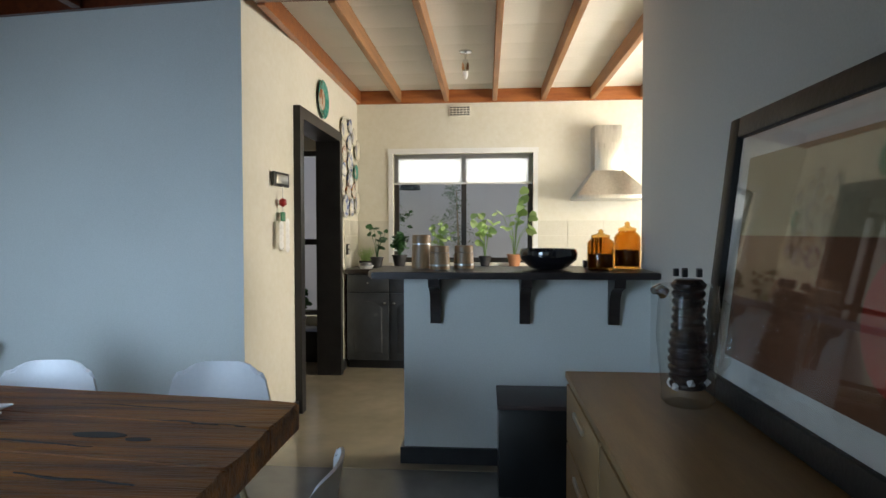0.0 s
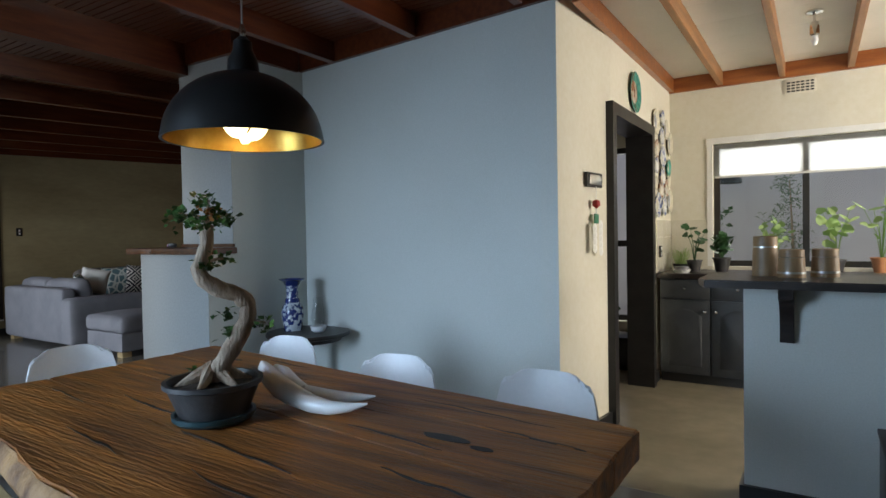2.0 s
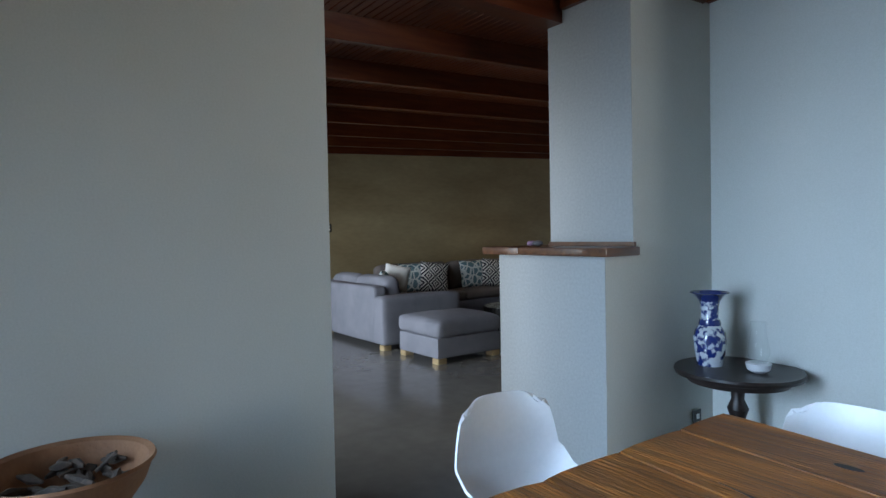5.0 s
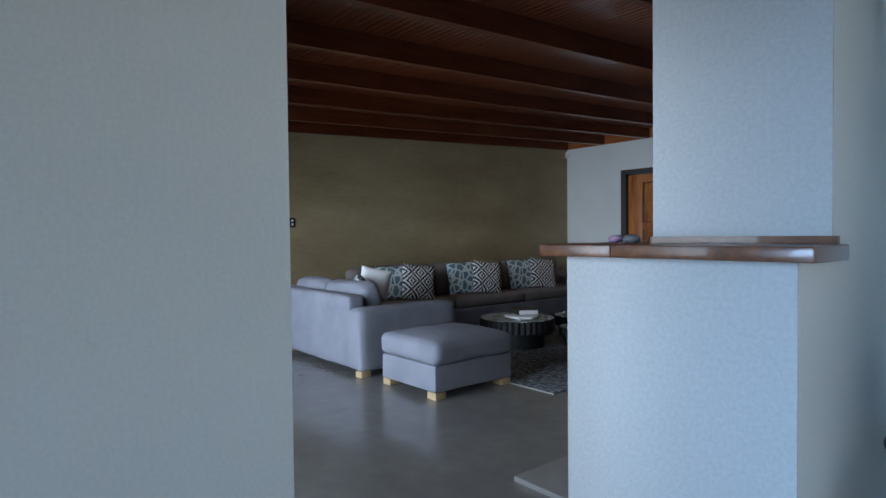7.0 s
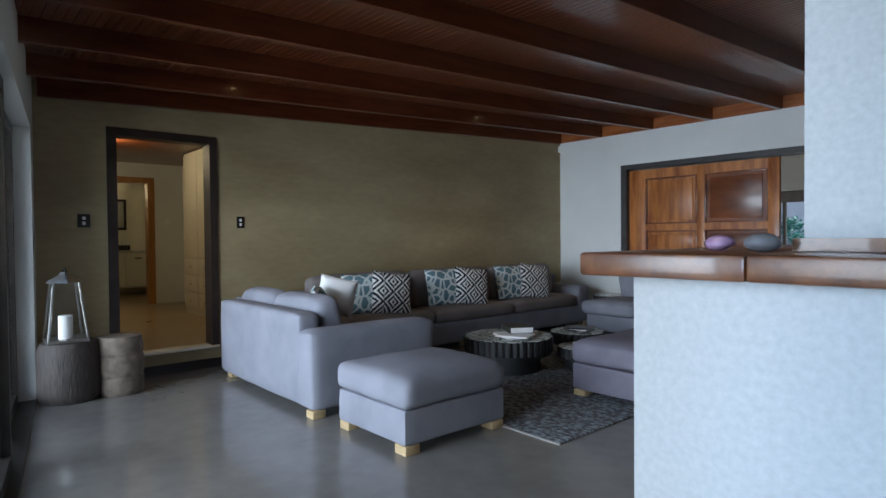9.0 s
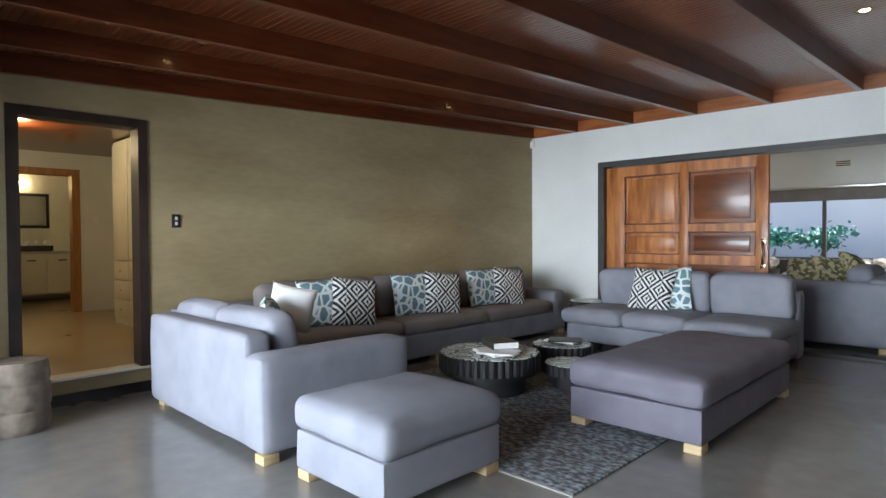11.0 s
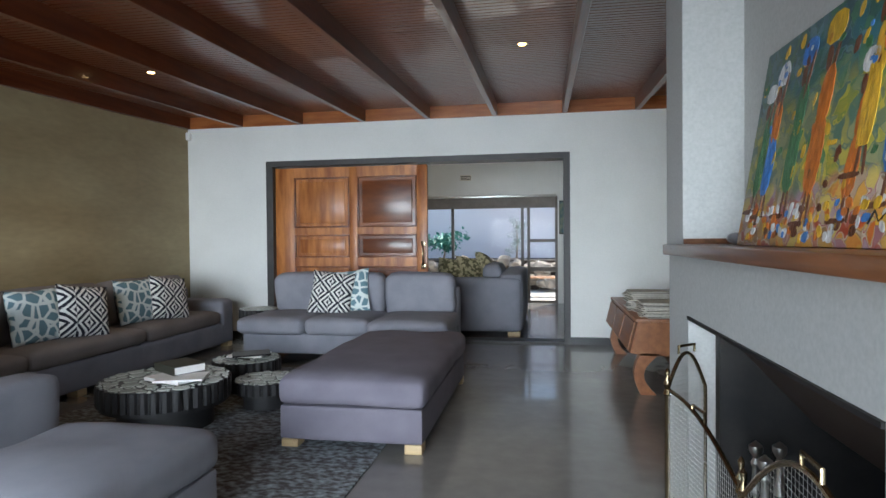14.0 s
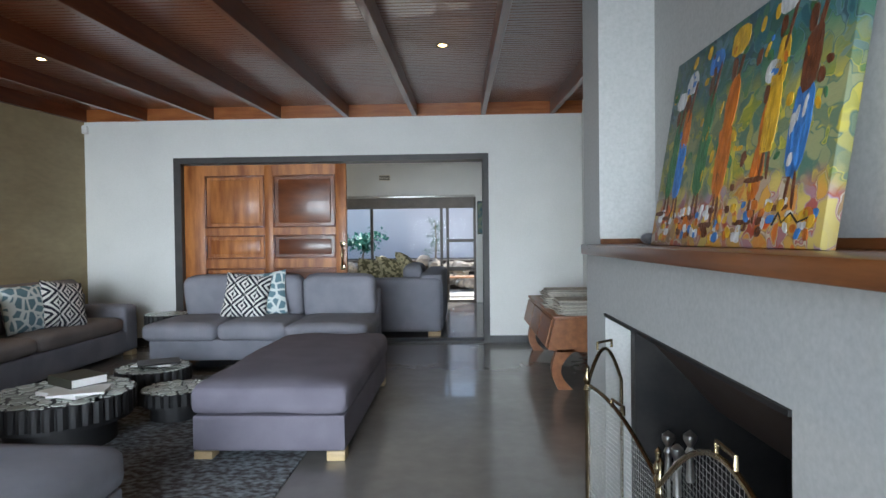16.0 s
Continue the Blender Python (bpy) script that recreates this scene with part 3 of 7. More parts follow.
def log_table(label, x, y, r, h, seed):
    t = thing("log_table", label, "coffee table", at(x, y), group="log tables")
    rng = random.Random(seed)
    side = bmesh.new()
    n = int(r * 95)
    for k in range(n):
        a = 2 * math.pi * k / n
        rr = math.pi * r / n * rng.uniform(0.9, 1.15)
        lathe([(rr, h * 0.58), (rr, h - 0.012), (rr * 0.9, h - 0.008)], 8, side, ((r - rr) * math.cos(a), (r - rr) * math.sin(a), 0))
    part("log_rim", side, RESIN, t, "row of black lacquered log pieces")
    part("tabletop", lathe([(r - 0.02, h * 0.50), (r - 0.02, h - 0.008)], 36), RESIN, t)
    part("plinth", lathe([(r * 0.72, 0), (r * 0.72, h * 0.51)], 32), RESIN, t)
    placed = []
    for k in range(4000):
        if len(placed) > 150:
            break
        q = rng.uniform(0.034, 0.058) if k < 400 else rng.uniform(0.020, 0.034) if k < 1500 else rng.uniform(0.008, 0.018)
        a, d = rng.uniform(0, 6.283), r * math.sqrt(rng.random())
        px, py = d * math.cos(a), d * math.sin(a)
        if d + q > r - 0.004 or any((px - b[0]) ** 2 + (py - b[1]) ** 2 < (q + b[2] + 0.001) ** 2 for b in placed):
            continue
        placed.append((px, py, q))
        s = new("slice", slice_me)
        s.parent = t
        s.matrix_basis = Matrix.Translation((px, py, h - 0.009)) @ Matrix.Diagonal((q, q, 0.006, 1))
    return t


log_table("wide low black table topped with pale log slices", -7.56, 5.61, 0.42, 0.33, 1)
log_table("small black table topped with pale log slices", -7.50, 6.60, 0.28, 0.27, 2)
log_table("lowest black table topped with pale log slices", -7.10, 6.15, 0.24, 0.22, 3)
log_table("black log side table in the corner behind the sofas", -8.42, 8.62, 0.24, 0.44, 4)
PAPER = mat("white_paper", (0.72, 0.71, 0.68), (0.78, 0.77, 0.74), 20, 0.7)
OLIVEC = mat("olive_book_cloth", (0.030, 0.032, 0.022), (0.045, 0.045, 0.032), 9, 0.6)


def book(label, x, y, z, w, d, h, rz, cover):
    b = thing("book", label, "book", pose(x, y, z, 0, 0, rz), group="books on the tables")
    part("pages", B(-w / 2 + 0.006, -d / 2 + 0.004, 0.004, w / 2 - 0.004, d / 2 - 0.004, h - 0.004), PAPER, b, "white page block")
    c = B(-w / 2, -d / 2, 0, w / 2, d / 2, 0.004)
    box(c, -w / 2, -d / 2, h - 0.004, w / 2, d / 2, h)
    box(c, -w / 2, -d / 2, 0.004, -w / 2 + 0.005, d / 2, h - 0.004)
    part("cover", c, cover, b)


book("thin white paperback lying on the log table", -7.44, 5.55, 0.334, 0.24, 0.33, 0.022, 72, PAPER)
book("open white magazine lying on the log table", -7.36, 5.49, 0.356, 0.22, 0.30, 0.012, 110, PAPER)
book("thick olive hardback on top of the pile", -7.48, 5.65, 0.368, 0.22, 0.28, 0.055, 60, OLIVEC)
for k in range(3):
    book("dark magazine on the small log table", -7.50 + 0.03 * k, 6.60 - 0.02 * k, 0.276 + 0.014 * k, 0.22, 0.30, 0.012, 70 + 25 * k, (OLIVEC, PAPER, IRON)[k])

# rug
NEWS0 = mat("rug_binding", (0.26, 0.25, 0.23), None, 30, 0.9)
RUG = mat("worn_blue_grey_rug", (0.050, 0.044, 0.044), (0.27, 0.31, 0.335), 24, 0.95, bump=0.5, fine=120, stretch=(1, 1.5, 1), contrast=(0.40, 0.72))
rug = thing("rug", "worn blue-grey patterned rug under the ottoman", "rug", at(-7.2, 5.9))
wpart("rug_body", B(-8.45, 4.36, 0.0, -5.98, 7.40, 0.011, bevel=0.003), RUG, rug)
wpart("binding", B(-8.46, 4.345, 0.0, -5.97, 4.36, 0.009), NEWS0, rug, "pale bound rug edge")
wpart("binding", B(-8.46, 7.40, 0.0, -5.97, 7.415, 0.009), NEWS0, rug, "pale bound rug edge")

# sliding panelled door
door = thing("door_sliding", "panelled reddish hardwood sliding door, half open", "door", at(-7.435, 9.18), kind="structure")
X0, X1, Z1, YD = -8.44, -6.45, 2.175, 9.13
XA, XB, XC, XD = -8.19, -7.45, -7.35, -6.58
st = bmesh.new()
for a, b in ((X0, XA), (XB, XC), (XD, X1)):
    box(st, a, YD, 0.03, b, YD + 0.055, Z1, bevel=0.004)
for a, b in ((0.03, 0.22), (0.92, 1.03), (1.32, 1.41), (2.05, Z1)):
    for xa, xb in ((XA, XB), (XC, XD)):
        box(st, xa, YD + 0.001, a, xb, YD + 0.054, b)
wpart("door_frame", st, MAHOG, door)
for xa, xb in ((XA, XB), (XC, XD)):
    for a, b in ((0.22, 0.92), (1.03, 1.32), (1.41, 2.05)):
        p = B(xa, YD + 0.030, a, xb, YD + 0.040, b)
        box(p, xa + 0.065, YD + 0.016, a + 0.055, xb - 0.065, YD + 0.035, b - 0.055, bevel=0.008)
        wpart("panel", p, MAHOG if xa < -8 else MAHOG_D, door, "" if xa < -8 else "darker red-brown panel")
        mo = bmesh.new()
        for q in ((xa, a, xa + 0.02, b), (xb - 0.02, a, xb, b), (xa + 0.02, a, xb - 0.02, a + 0.02), (xa + 0.02, b - 0.02, xb - 0.02, b)):
            box(mo, q[0], YD - 0.006, q[1], q[2], YD + 0.024, q[3], bevel=0.006)
        wpart("moulding", mo, MAHOG_D, door, "darker raised moulding")
h = tube([(-6.50, YD - 0.01, 0.92), (-6.50, YD - 0.05, 0.96), (-6.50, YD - 0.055, 1.06), (-6.50, YD - 0.05, 1.16), (-6.50, YD - 0.01, 1.20)], 0.010)
box(h, -6.53, YD - 0.014, 0.89, -6.47, YD, 0.95, bevel=0.004)
box(h, -6.53, YD - 0.014, 1.17, -6.47, YD, 1.23, bevel=0.004)
wpart("handle", h, BRASS, door, "polished brass pull handle")

# mantel shelf
ms = thing("mantel_shelf", "varnished brown hardwood mantel shelf over the fireplace", "shelf", at(-4.3, 3.6, 1.17))
wpart("shelf_board", B(-4.50, 2.53, 1.17, -4.18, 4.80, 1.215, bevel=0.006), MANTELW, ms)
wpart("end_board", B(-4.179, 2.53, 1.17, -3.555, 2.80, 1.215, bevel=0.006), MANTELW, ms)
m_ = B(-4.20, 2.80, 1.216, -4.18, 4.72, 1.24)
box(m_, -4.18, 2.782, 1.216, -3.58, 2.80, 1.24)
box(m_, -4.43, 4.70, 1.216, -4.20, 4.72, 1.24)
struct("trim_mantel", m_, MANTELW, "thin wooden strip behind the mantel shelf", "trim")
STONE1, STONE2 = mat("grey_pebble", (0.10, 0.10, 0.11), (0.17, 0.17, 0.18), 20, 0.4), mat("amethyst", (0.25, 0.13, 0.27), (0.42, 0.28, 0.42), 20, 0.3)
for x, y, r, mm, lb in ((-4.235, 2.745, 0.032, STONE1, "smooth dark grey pebble on the mantel"), (-4.335, 2.79, 0.030, STONE2, "purple amethyst lump on the mantel"), (-4.27, 4.52, 0.04, STONE1, "dark rounded stone on the mantel")):
    b = bmesh.new()
    bmesh.ops.create_icosphere(b, subdivisions=3, radius=r)
    for v in b.verts:
        v.co *= 1 + 0.25 * noise.noise(v.co * 22 + Vector((x * 9, y, 0)))
        v.co.z *= 0.62
    lo = min(v.co.z for v in b.verts)
    thing("pebble", lb, "stone", pose(x, y, 1.214 - lo), group="stones on the mantel", bm=b, material=mm)

# painting on canvas: loose colour patches and plain upright strokes
def canvas_mat():
    m = bpy.data.materials.new("oil_paint_patches")
    m.use_nodes = True
    n, l = m.node_tree.nodes, m.node_tree.links
    b = n["Principled BSDF"]
    b.inputs["Roughness"].default_value = 0.45
    tc = n.new("ShaderNodeTexCoord")
    sp = n.new("ShaderNodeSeparateXYZ")
    l.new(tc.outputs["Object"], sp.inputs[0])
    ns = n.new("ShaderNodeTexNoise")
    ns.inputs["Scale"].default_value = 9
    mxv = n.new("ShaderNodeMixRGB")
    mxv.inputs[0].default_value = 0.12
    l.new(tc.outputs["Object"], ns.inputs[0])
    l.new(tc.outputs["Object"], mxv.inputs[1])
    l.new(ns.outputs["Color"], mxv.inputs[2])

    def cells(scale, stops):
        vo = n.new("ShaderNodeTexVoronoi")
        vo.inputs["Scale"].default_value = scale
        l.new(mxv.outputs[0], vo.inputs[0])
        s = n.new("ShaderNodeSeparateColor")
        l.new(vo.outputs["Color"], s.inputs[0])
        r = n.new("ShaderNodeValToRGB")
        vo.feature = "SMOOTH_F1"
        vo.inputs["Smoothness"].default_value = 0.35
        el = r.color_ramp.elements
        while len(el) < len(stops):
            el.new(1)
        for i, c in enumerate(stops):
            el[i].position, el[i].color = i / len(stops), (*c, 1)
        l.new(s.outputs[0], r.inputs[0])
        return r.outputs[0]

    top = cells(30, ((0.02, 0.07, 0.09), (0.04, 0.14, 0.17), (0.03, 0.10, 0.05), (0.10, 0.20, 0.24), (0.02, 0.05, 0.07), (0.06, 0.16, 0.10)))
    mid = cells(30, ((0.30, 0.27, 0.03), (0.08, 0.16, 0.04), (0.42, 0.36, 0.05), (0.14, 0.17, 0.09), (0.06, 0.13, 0.10), (0.22, 0.24, 0.12)))
    low = cells(26, ((0.45, 0.07, 0.01), (0.50, 0.30, 0.06), (0.22, 0.13, 0.07), (0.50, 0.44, 0.36), (0.30, 0.05, 0.02), (0.28, 0.20, 0.26), (0.46, 0.36, 0.10)))

    def step(lo, hi, a, bb):
        mr = n.new("ShaderNodeMapRange")
        mr.inputs[1].default_value, mr.inputs[2].default_value = lo, hi
        sm = n.new("ShaderNodeMath")
        sm.operation = "MULTIPLY_ADD"
        sm.inputs[1].default_value = 0.22
        l.new(ns.outputs[0], sm.inputs[0])
        l.new(sp.outputs[2], sm.inputs[2])
        l.new(sm.outputs[0], mr.inputs[0])
        mx = n.new("ShaderNodeMixRGB")
        l.new(mr.outputs[0], mx.inputs[0])
        l.new(a, mx.inputs[1])
        l.new(bb, mx.inputs[2])
        return mx.outputs[0]

    c = step(0.50, 0.60, step(0.24, 0.30, low, mid), top)
    l.new(c, b.inputs["Base Color"])
    f = n.new("ShaderNodeTexNoise")
    f.inputs["Scale"].default_value = 70
    bp = n.new("ShaderNodeBump")
    bp.inputs["Strength"].default_value, bp.inputs["Distance"].default_value = 0.4, 0.004
    l.new(f.outputs[0], bp.inputs["Height"])
    l.new(bp.outputs[0], b.inputs["Normal"])
    return m


PW, PH = 0.98, 0.67
SQ = PW / 1.24
art = thing("canvas_painting", "bright oil painting on canvas leaning on the mantel", "painting", pose(-4.335, 3.765, 1.217, 0, 0, -88) @ pose(0, 0, 0, -9.5, 0, 0))
part("canvas", B(-PW / 2, 0, 0, PW / 2, 0.035, PH, bevel=0.003), canvas_mat(), art)
rng = random.Random(5)
PAINTS = [mat("oil_%s" % k, c, tuple(v * 0.55 for v in c), 26, 0.45, bump=0.4, fine=60, stretch=(2, 2, 0.7)) for k, c in (("orange", (0.55, 0.16, 0.02)), ("blue", (0.05, 0.20, 0.55)), ("green", (0.05, 0.17, 0.07)), ("white", (0.62, 0.64, 0.66)), ("brown", (0.13, 0.045, 0.02)), ("yellow", (0.66, 0.40, 0.03)))]


def stroke(u, z, w, h, c, lean=0.0, k=0):
    bm = bmesh.new()
    n = 10
    vs = []
    for i in range(n):
        a = 2 * math.pi * i / n
        q = 1 + 0.16 * noise.noise(Vector((u * 9 + math.cos(a), z * 9 + math.sin(a), k)))
        dx, dz = w / 2 * q * math.copysign(abs(math.cos(a)) ** 0.8, math.cos(a)), h / 2 * q * math.copysign(abs(math.sin(a)) ** 0.8, math.sin(a))
        vs.append((u + dx + lean * dz, z + dz))
    vs = [(x * SQ, y) for x, y in vs]
    d = 0.0012 + 0.0003 * (k % 5)
    lo = [bm.verts.new((x, -0.0002, y)) for x, y in vs]
    hi = [bm.verts.new((x, -d, y)) for x, y in vs]
    bm.faces.new(hi)
    for i in range(n):
        bm.faces.new((lo[i], lo[(i + 1) % n], hi[(i + 1) % n], hi[i]))
    part("paint_stroke", bm, PAINTS[c], art)


# upright strokes in groups: a garment of many dabs, a darker upper part, a round shape on top
def dabs(u, z, w, h, c, k, cnt=9):
    stroke(u, z, w, h, c, 0.05, k % 5)
    for q in range(cnt):
        c2 = c if rng.random() < 0.45 else rng.choice(((0, 5, 4), (1, 1, 3), (2, 2, 5), (3, 3, 1), (4, 4, 0), (5, 0, 3))[c])
        stroke(u + rng.uniform(-0.34, 0.34) * w, z + rng.uniform(-0.42, 0.42) * h, w * rng.uniform(0.12, 0.3), h * rng.uniform(0.12, 0.3), c2, rng.uniform(-0.3, 0.3), 5 + q)


for q in range(60):
    u, z = rng.uniform(-0.58, 0.58), rng.uniform(0.16, 0.64)
    stroke(u, z, rng.uniform(0.015, 0.04), rng.uniform(0.015, 0.045), rng.choice((2, 2, 5, 5, 1, 4)), rng.uniform(-0.6, 0.6), q % 3)
for k, (u, z0, s, c1, c2, c3) in enumerate(((-0.50, 0.17, 0.85, 2, 2, 3), (-0.41, 0.16, 1.0, 1, 0, 3), (-0.20, 0.16, 1.06, 2, 2, 1), (-0.02, 0.14, 1.16, 0, 0, 5), (0.28, 0.24, 0.98, 5, 5, 3), (0.44, 0.17, 1.12, 1, 4, 3), (0.24, 0.12, 0.84, 0, 0, 3))):
    dabs(u, z0 + 0.10 * s, 0.090 * s, 0.21 * s, c1, k, 14)
    dabs(u + 0.01, z0 + 0.24 * s, 0.075 * s, 0.14 * s, c2, k + 1, 8)
    stroke(u + 0.035, z0 + 0.33 * s, 0.018 * s, 0.14 * s, 4, 0.3, k + 2)
    stroke(u - 0.01, z0 + 0.33 * s, 0.035 * s, 0.06 * s, 4, 0, k + 3)
    dabs(u + 0.005, z0 + 0.40 * s, 0.115 * s, 0.075 * s, c3, k + 4, 6)
    stroke(u - 0.015, z0 - 0.03 * s, 0.016, 0.09 * s, 4, 0.1, k)
    stroke(u + 0.02, z0 - 0.03 * s, 0.016, 0.08 * s, 4, -0.1, k + 1)
    stroke(u - 0.05, z0 - 0.065 * s, 0.12, 0.016, 4, 0.4, k)
for q in range(110):
    u, z = rng.uniform(-0.59, 0.59), rng.uniform(0.02, 0.115)
    stroke(u, z, rng.uniform(0.02, 0.045), rng.uniform(0.018, 0.032), rng.choice((0, 5, 5, 3, 4, 0, 1, 3)), rng.uniform(-0.5, 0.5), 3 + q % 4)
part("signature", tube([(0.30, -0.001, 0.055), (0.32, -0.001, 0.085), (0.34, -0.001, 0.06), (0.37, -0.001, 0.082), (0.40, -0.001, 0.058), (0.44, -0.001, 0.07)], 0.0025, 6), BLACK, art, "illegible dark painted signature")

# hearth
fbx = thing("firebox", "black steel firebox set in the plastered fireplace", "fireplace", at(-4.0, 3.85))
wpart("side_plate", B(-4.34, 3.192, 0.0, -3.70, 3.212, 0.90), IRON, fbx)
wpart("side_plate", B(-4.34, 4.50, 0.0, -3.70, 4.52, 0.90), IRON, fbx)
wpart("flange", B(-4.34, 4.52, 0.0, -4.32, 4.56, 0.90), IRON, fbx)
wpart("flange", B(-4.427, 3.192, 0.896, -4.35, 4.668, 0.909), IRON, fbx, "thin black steel lintel edge")
wpart("back_plate", B(-3.72, 3.212, 0.0, -3.70, 4.50, 0.90), IRON, fbx)
wpart("top_plate", B(-4.34, 3.212, 0.88, -3.70, 4.50, 0.905), IRON, fbx)
f = bmesh.new()
v = [f.verts.new(p) for p in ((-4.335, 3.213, 0.88), (-4.335, 4.499, 0.88), (-4.0, 4.499, 0.52), (-4.0, 3.213, 0.52))]
f.faces.new(v)
wpart("smoke_hood", f, mat("sooty_brown_steel", (0.03, 0.018, 0.014), (0.055, 0.035, 0.028), 5, 0.5), fbx, "sloping sooty hood plate")
struct("hearth_slab", B(-5.05, 2.95, 0.0, -4.42, 4.72, 0.03, bevel=0.005), SCREED, "low grey cement hearth slab", "hearth")


def screen_panel(p0, p1, h0, h1, bulge, parent):
    """One arched brass panel with wire mesh from p0 to p1 in plan."""
    a, b = Vector((*p0, 0.03)), Vector((*p1, 0.03))
    n = 18

    def top(s):
        return h0 + (h1 - h0) * s + bulge * math.sin(math.pi * s)
    hm = max(top(i / n) for i in range(n + 1))
    rim = [a.lerp(b, i / n) + Vector((0, 0, top(i / n))) for i in range(n + 1)]
    wpart("rim", tube([a + Vector((0, 0, 0.02))] + rim + [b + Vector((0, 0, 0.02)), a + Vector((0, 0, 0.02))], 0.008, 8), BRASS, parent, "bent brass tube")
    mesh = bmesh.new()
    for i in range(1, 44):
        s = i / 44
        tube([a.lerp(b, s) + Vector((0, 0, 0.02)), a.lerp(b, s) + Vector((0, 0, top(s)))], 0.0006, 3, mesh)
    z = 0.03
    while z < hm:
        ss = [i / 60 for i in range(61) if top(i / 60) > z]
        tube([a.lerp(b, ss[0]) + Vector((0, 0, z)), a.lerp(b, ss[-1]) + Vector((0, 0, z))], 0.0006, 3, mesh)
        z += 0.018
    wpart("wire_mesh", mesh, STEEL, parent, "fine steel wire mesh")
    mid = a.lerp(b, 0.5) + Vector((0, 0, top(0.5)))
    d = (b - a).normalized() * 0.05
    wpart("handle", tube([mid - d, mid - d + Vector((0, 0, 0.03)), mid + d + Vector((0, 0, 0.03)), mid + d], 0.006, 8), BRASS, parent)


scr = thing("fire_screen", "folding arched brass fire screen with wire mesh", "fire screen", at(-4.55, 3.7))
screen_panel((-4.37, 4.60), (-4.55, 4.44), 0.60, 0.62, 0.14, scr)
screen_panel((-4.55, 4.44), (-4.46, 3.85), 0.62, 0.47, 0.05, scr)
screen_panel((-4.47, 3.82), (-4.49, 2.86), 0.46, 0.46, 0.26, scr)
for x, y, hh in ((-4.55, 4.44, 0.62), (-4.46, 3.85, 0.49), (-4.465, 3.815, 0.47)):
    wpart("post", lathe([(0.011, 0.03), (0.011, hh), (0.018, hh + 0.01), (0.010, hh + 0.03), (0.017, hh + 0.05), (0.007, hh + 0.075), (0.011, hh + 0.10), (0, hh + 0.115)], 12, None, (x, y, 0)), BRASS, scr)
tools = thing("fire_tools", "set of steel fireside tools with ball handles", "fire tools", at(-4.20, 4.28))
wpart("stand", lathe([(0.10, 0), (0.10, 0.02), (0.012, 0.03), (0.012, 0.40)], 20, None, (-4.20, 4.28, 0)), IRON, tools)
for dx, dy in ((0.0, 0.0), (-0.07, -0.06), (-0.05, 0.09)):
    wpart("tool", lathe([(0.007, 0.21), (0.007, 0.46), (0.016, 0.47), (0.012, 0.56), (0.018, 0.58), (0.009, 0.60), (0.024, 0.625), (0.024, 0.645), (0, 0.665)], 14, None, (-4.20 + dx, 4.28 + dy, -0.15 if dx == 0 else -0.18)), STEEL, tools)

# carved chest with newspapers
CHEST = mat("reddish_teak", (0.19, 0.068, 0.024), (0.29, 0.115, 0.043), 4, 0.4, bump=0.08, fine=30, stretch=(5, 0.6, 5))
ch = thing("teak_chest", "reddish teak chest with curved bracket legs and drawers", "chest", at(-4.0, 7.7))
b = bmesh.new()
v0 = [(-4.30, 0.58), (-4.36, 0.33), (-4.26, 0.31), (-3.66, 0.31), (-3.66, 0.58)]
lo = [b.verts.new((x, 6.86, z)) for x, z in v0]
hi = [b.verts.new((x, 8.62, z)) for x, z in v0]
b.faces.new(lo)
b.faces.new(hi[::-1])
for i in range(5):
    b.faces.new((lo[i], lo[(i + 1) % 5], hi[(i + 1) % 5], hi[i]))
wpart("body", b, CHEST, ch)
wpart("top", B(-4.32, 6.84, 0.58, -3.655, 8.64, 0.605, bevel=0.006), CHEST, ch)
for y in (6.86, 8.54):
    for sx in (-1, 1):
        b = bmesh.new()
        out, inn = [], []
        for i in range(11):
            s = i / 10
            bow = math.sin(math.pi * s)
            xo = -4.30 if sx < 0 else -3.67
            out.append((xo - sx * 0.0 + sx * (-0.02 + 0.05 * bow), 0.33 * (1 - s)))
            inn.append((xo - sx * (0.17 - 0.10 * bow * 0.2 - 0.03 * s) + sx * 0.09 * bow, 0.33 * (1 - s)))
        ring = out + inn[::-1]
        a = [b.verts.new((x, y, z)) for x, z in ring]
        c = [b.verts.new((x, y + 0.08, z)) for x, z in ring]
        b.faces.new(a)
        b.faces.new(c[::-1])
        for i in range(len(ring)):
            b.faces.new((a[i], a[(i + 1) % len(ring)], c[(i + 1) % len(ring)], c[i]))
        wpart("leg", b, CHEST, ch)
for k in range(3):
    y = 6.93 + k * 0.57
    d = bmesh.new()
    q = [d.verts.new(p) for p in ((-4.309, y, 0.565), (-4.309, y + 0.53, 0.565), (-4.362, y + 0.53, 0.345), (-4.362, y, 0.345))]
    r_ = [d.verts.new((p.co.x - 0.012, p.co.y, p.co.z)) for p in q]
    d.faces.new(r_)
    for i in range(4):
        d.faces.new((q[i], q[(i + 1) % 4], r_[(i + 1) % 4], r_[i]))
    wpart("drawer_front", d, CHEST, ch)
NEWS = mat("old_newsprint", (0.36, 0.34, 0.29), (0.46, 0.44, 0.38), 40, 0.85, vary=0.35)
rng = random.Random(8)
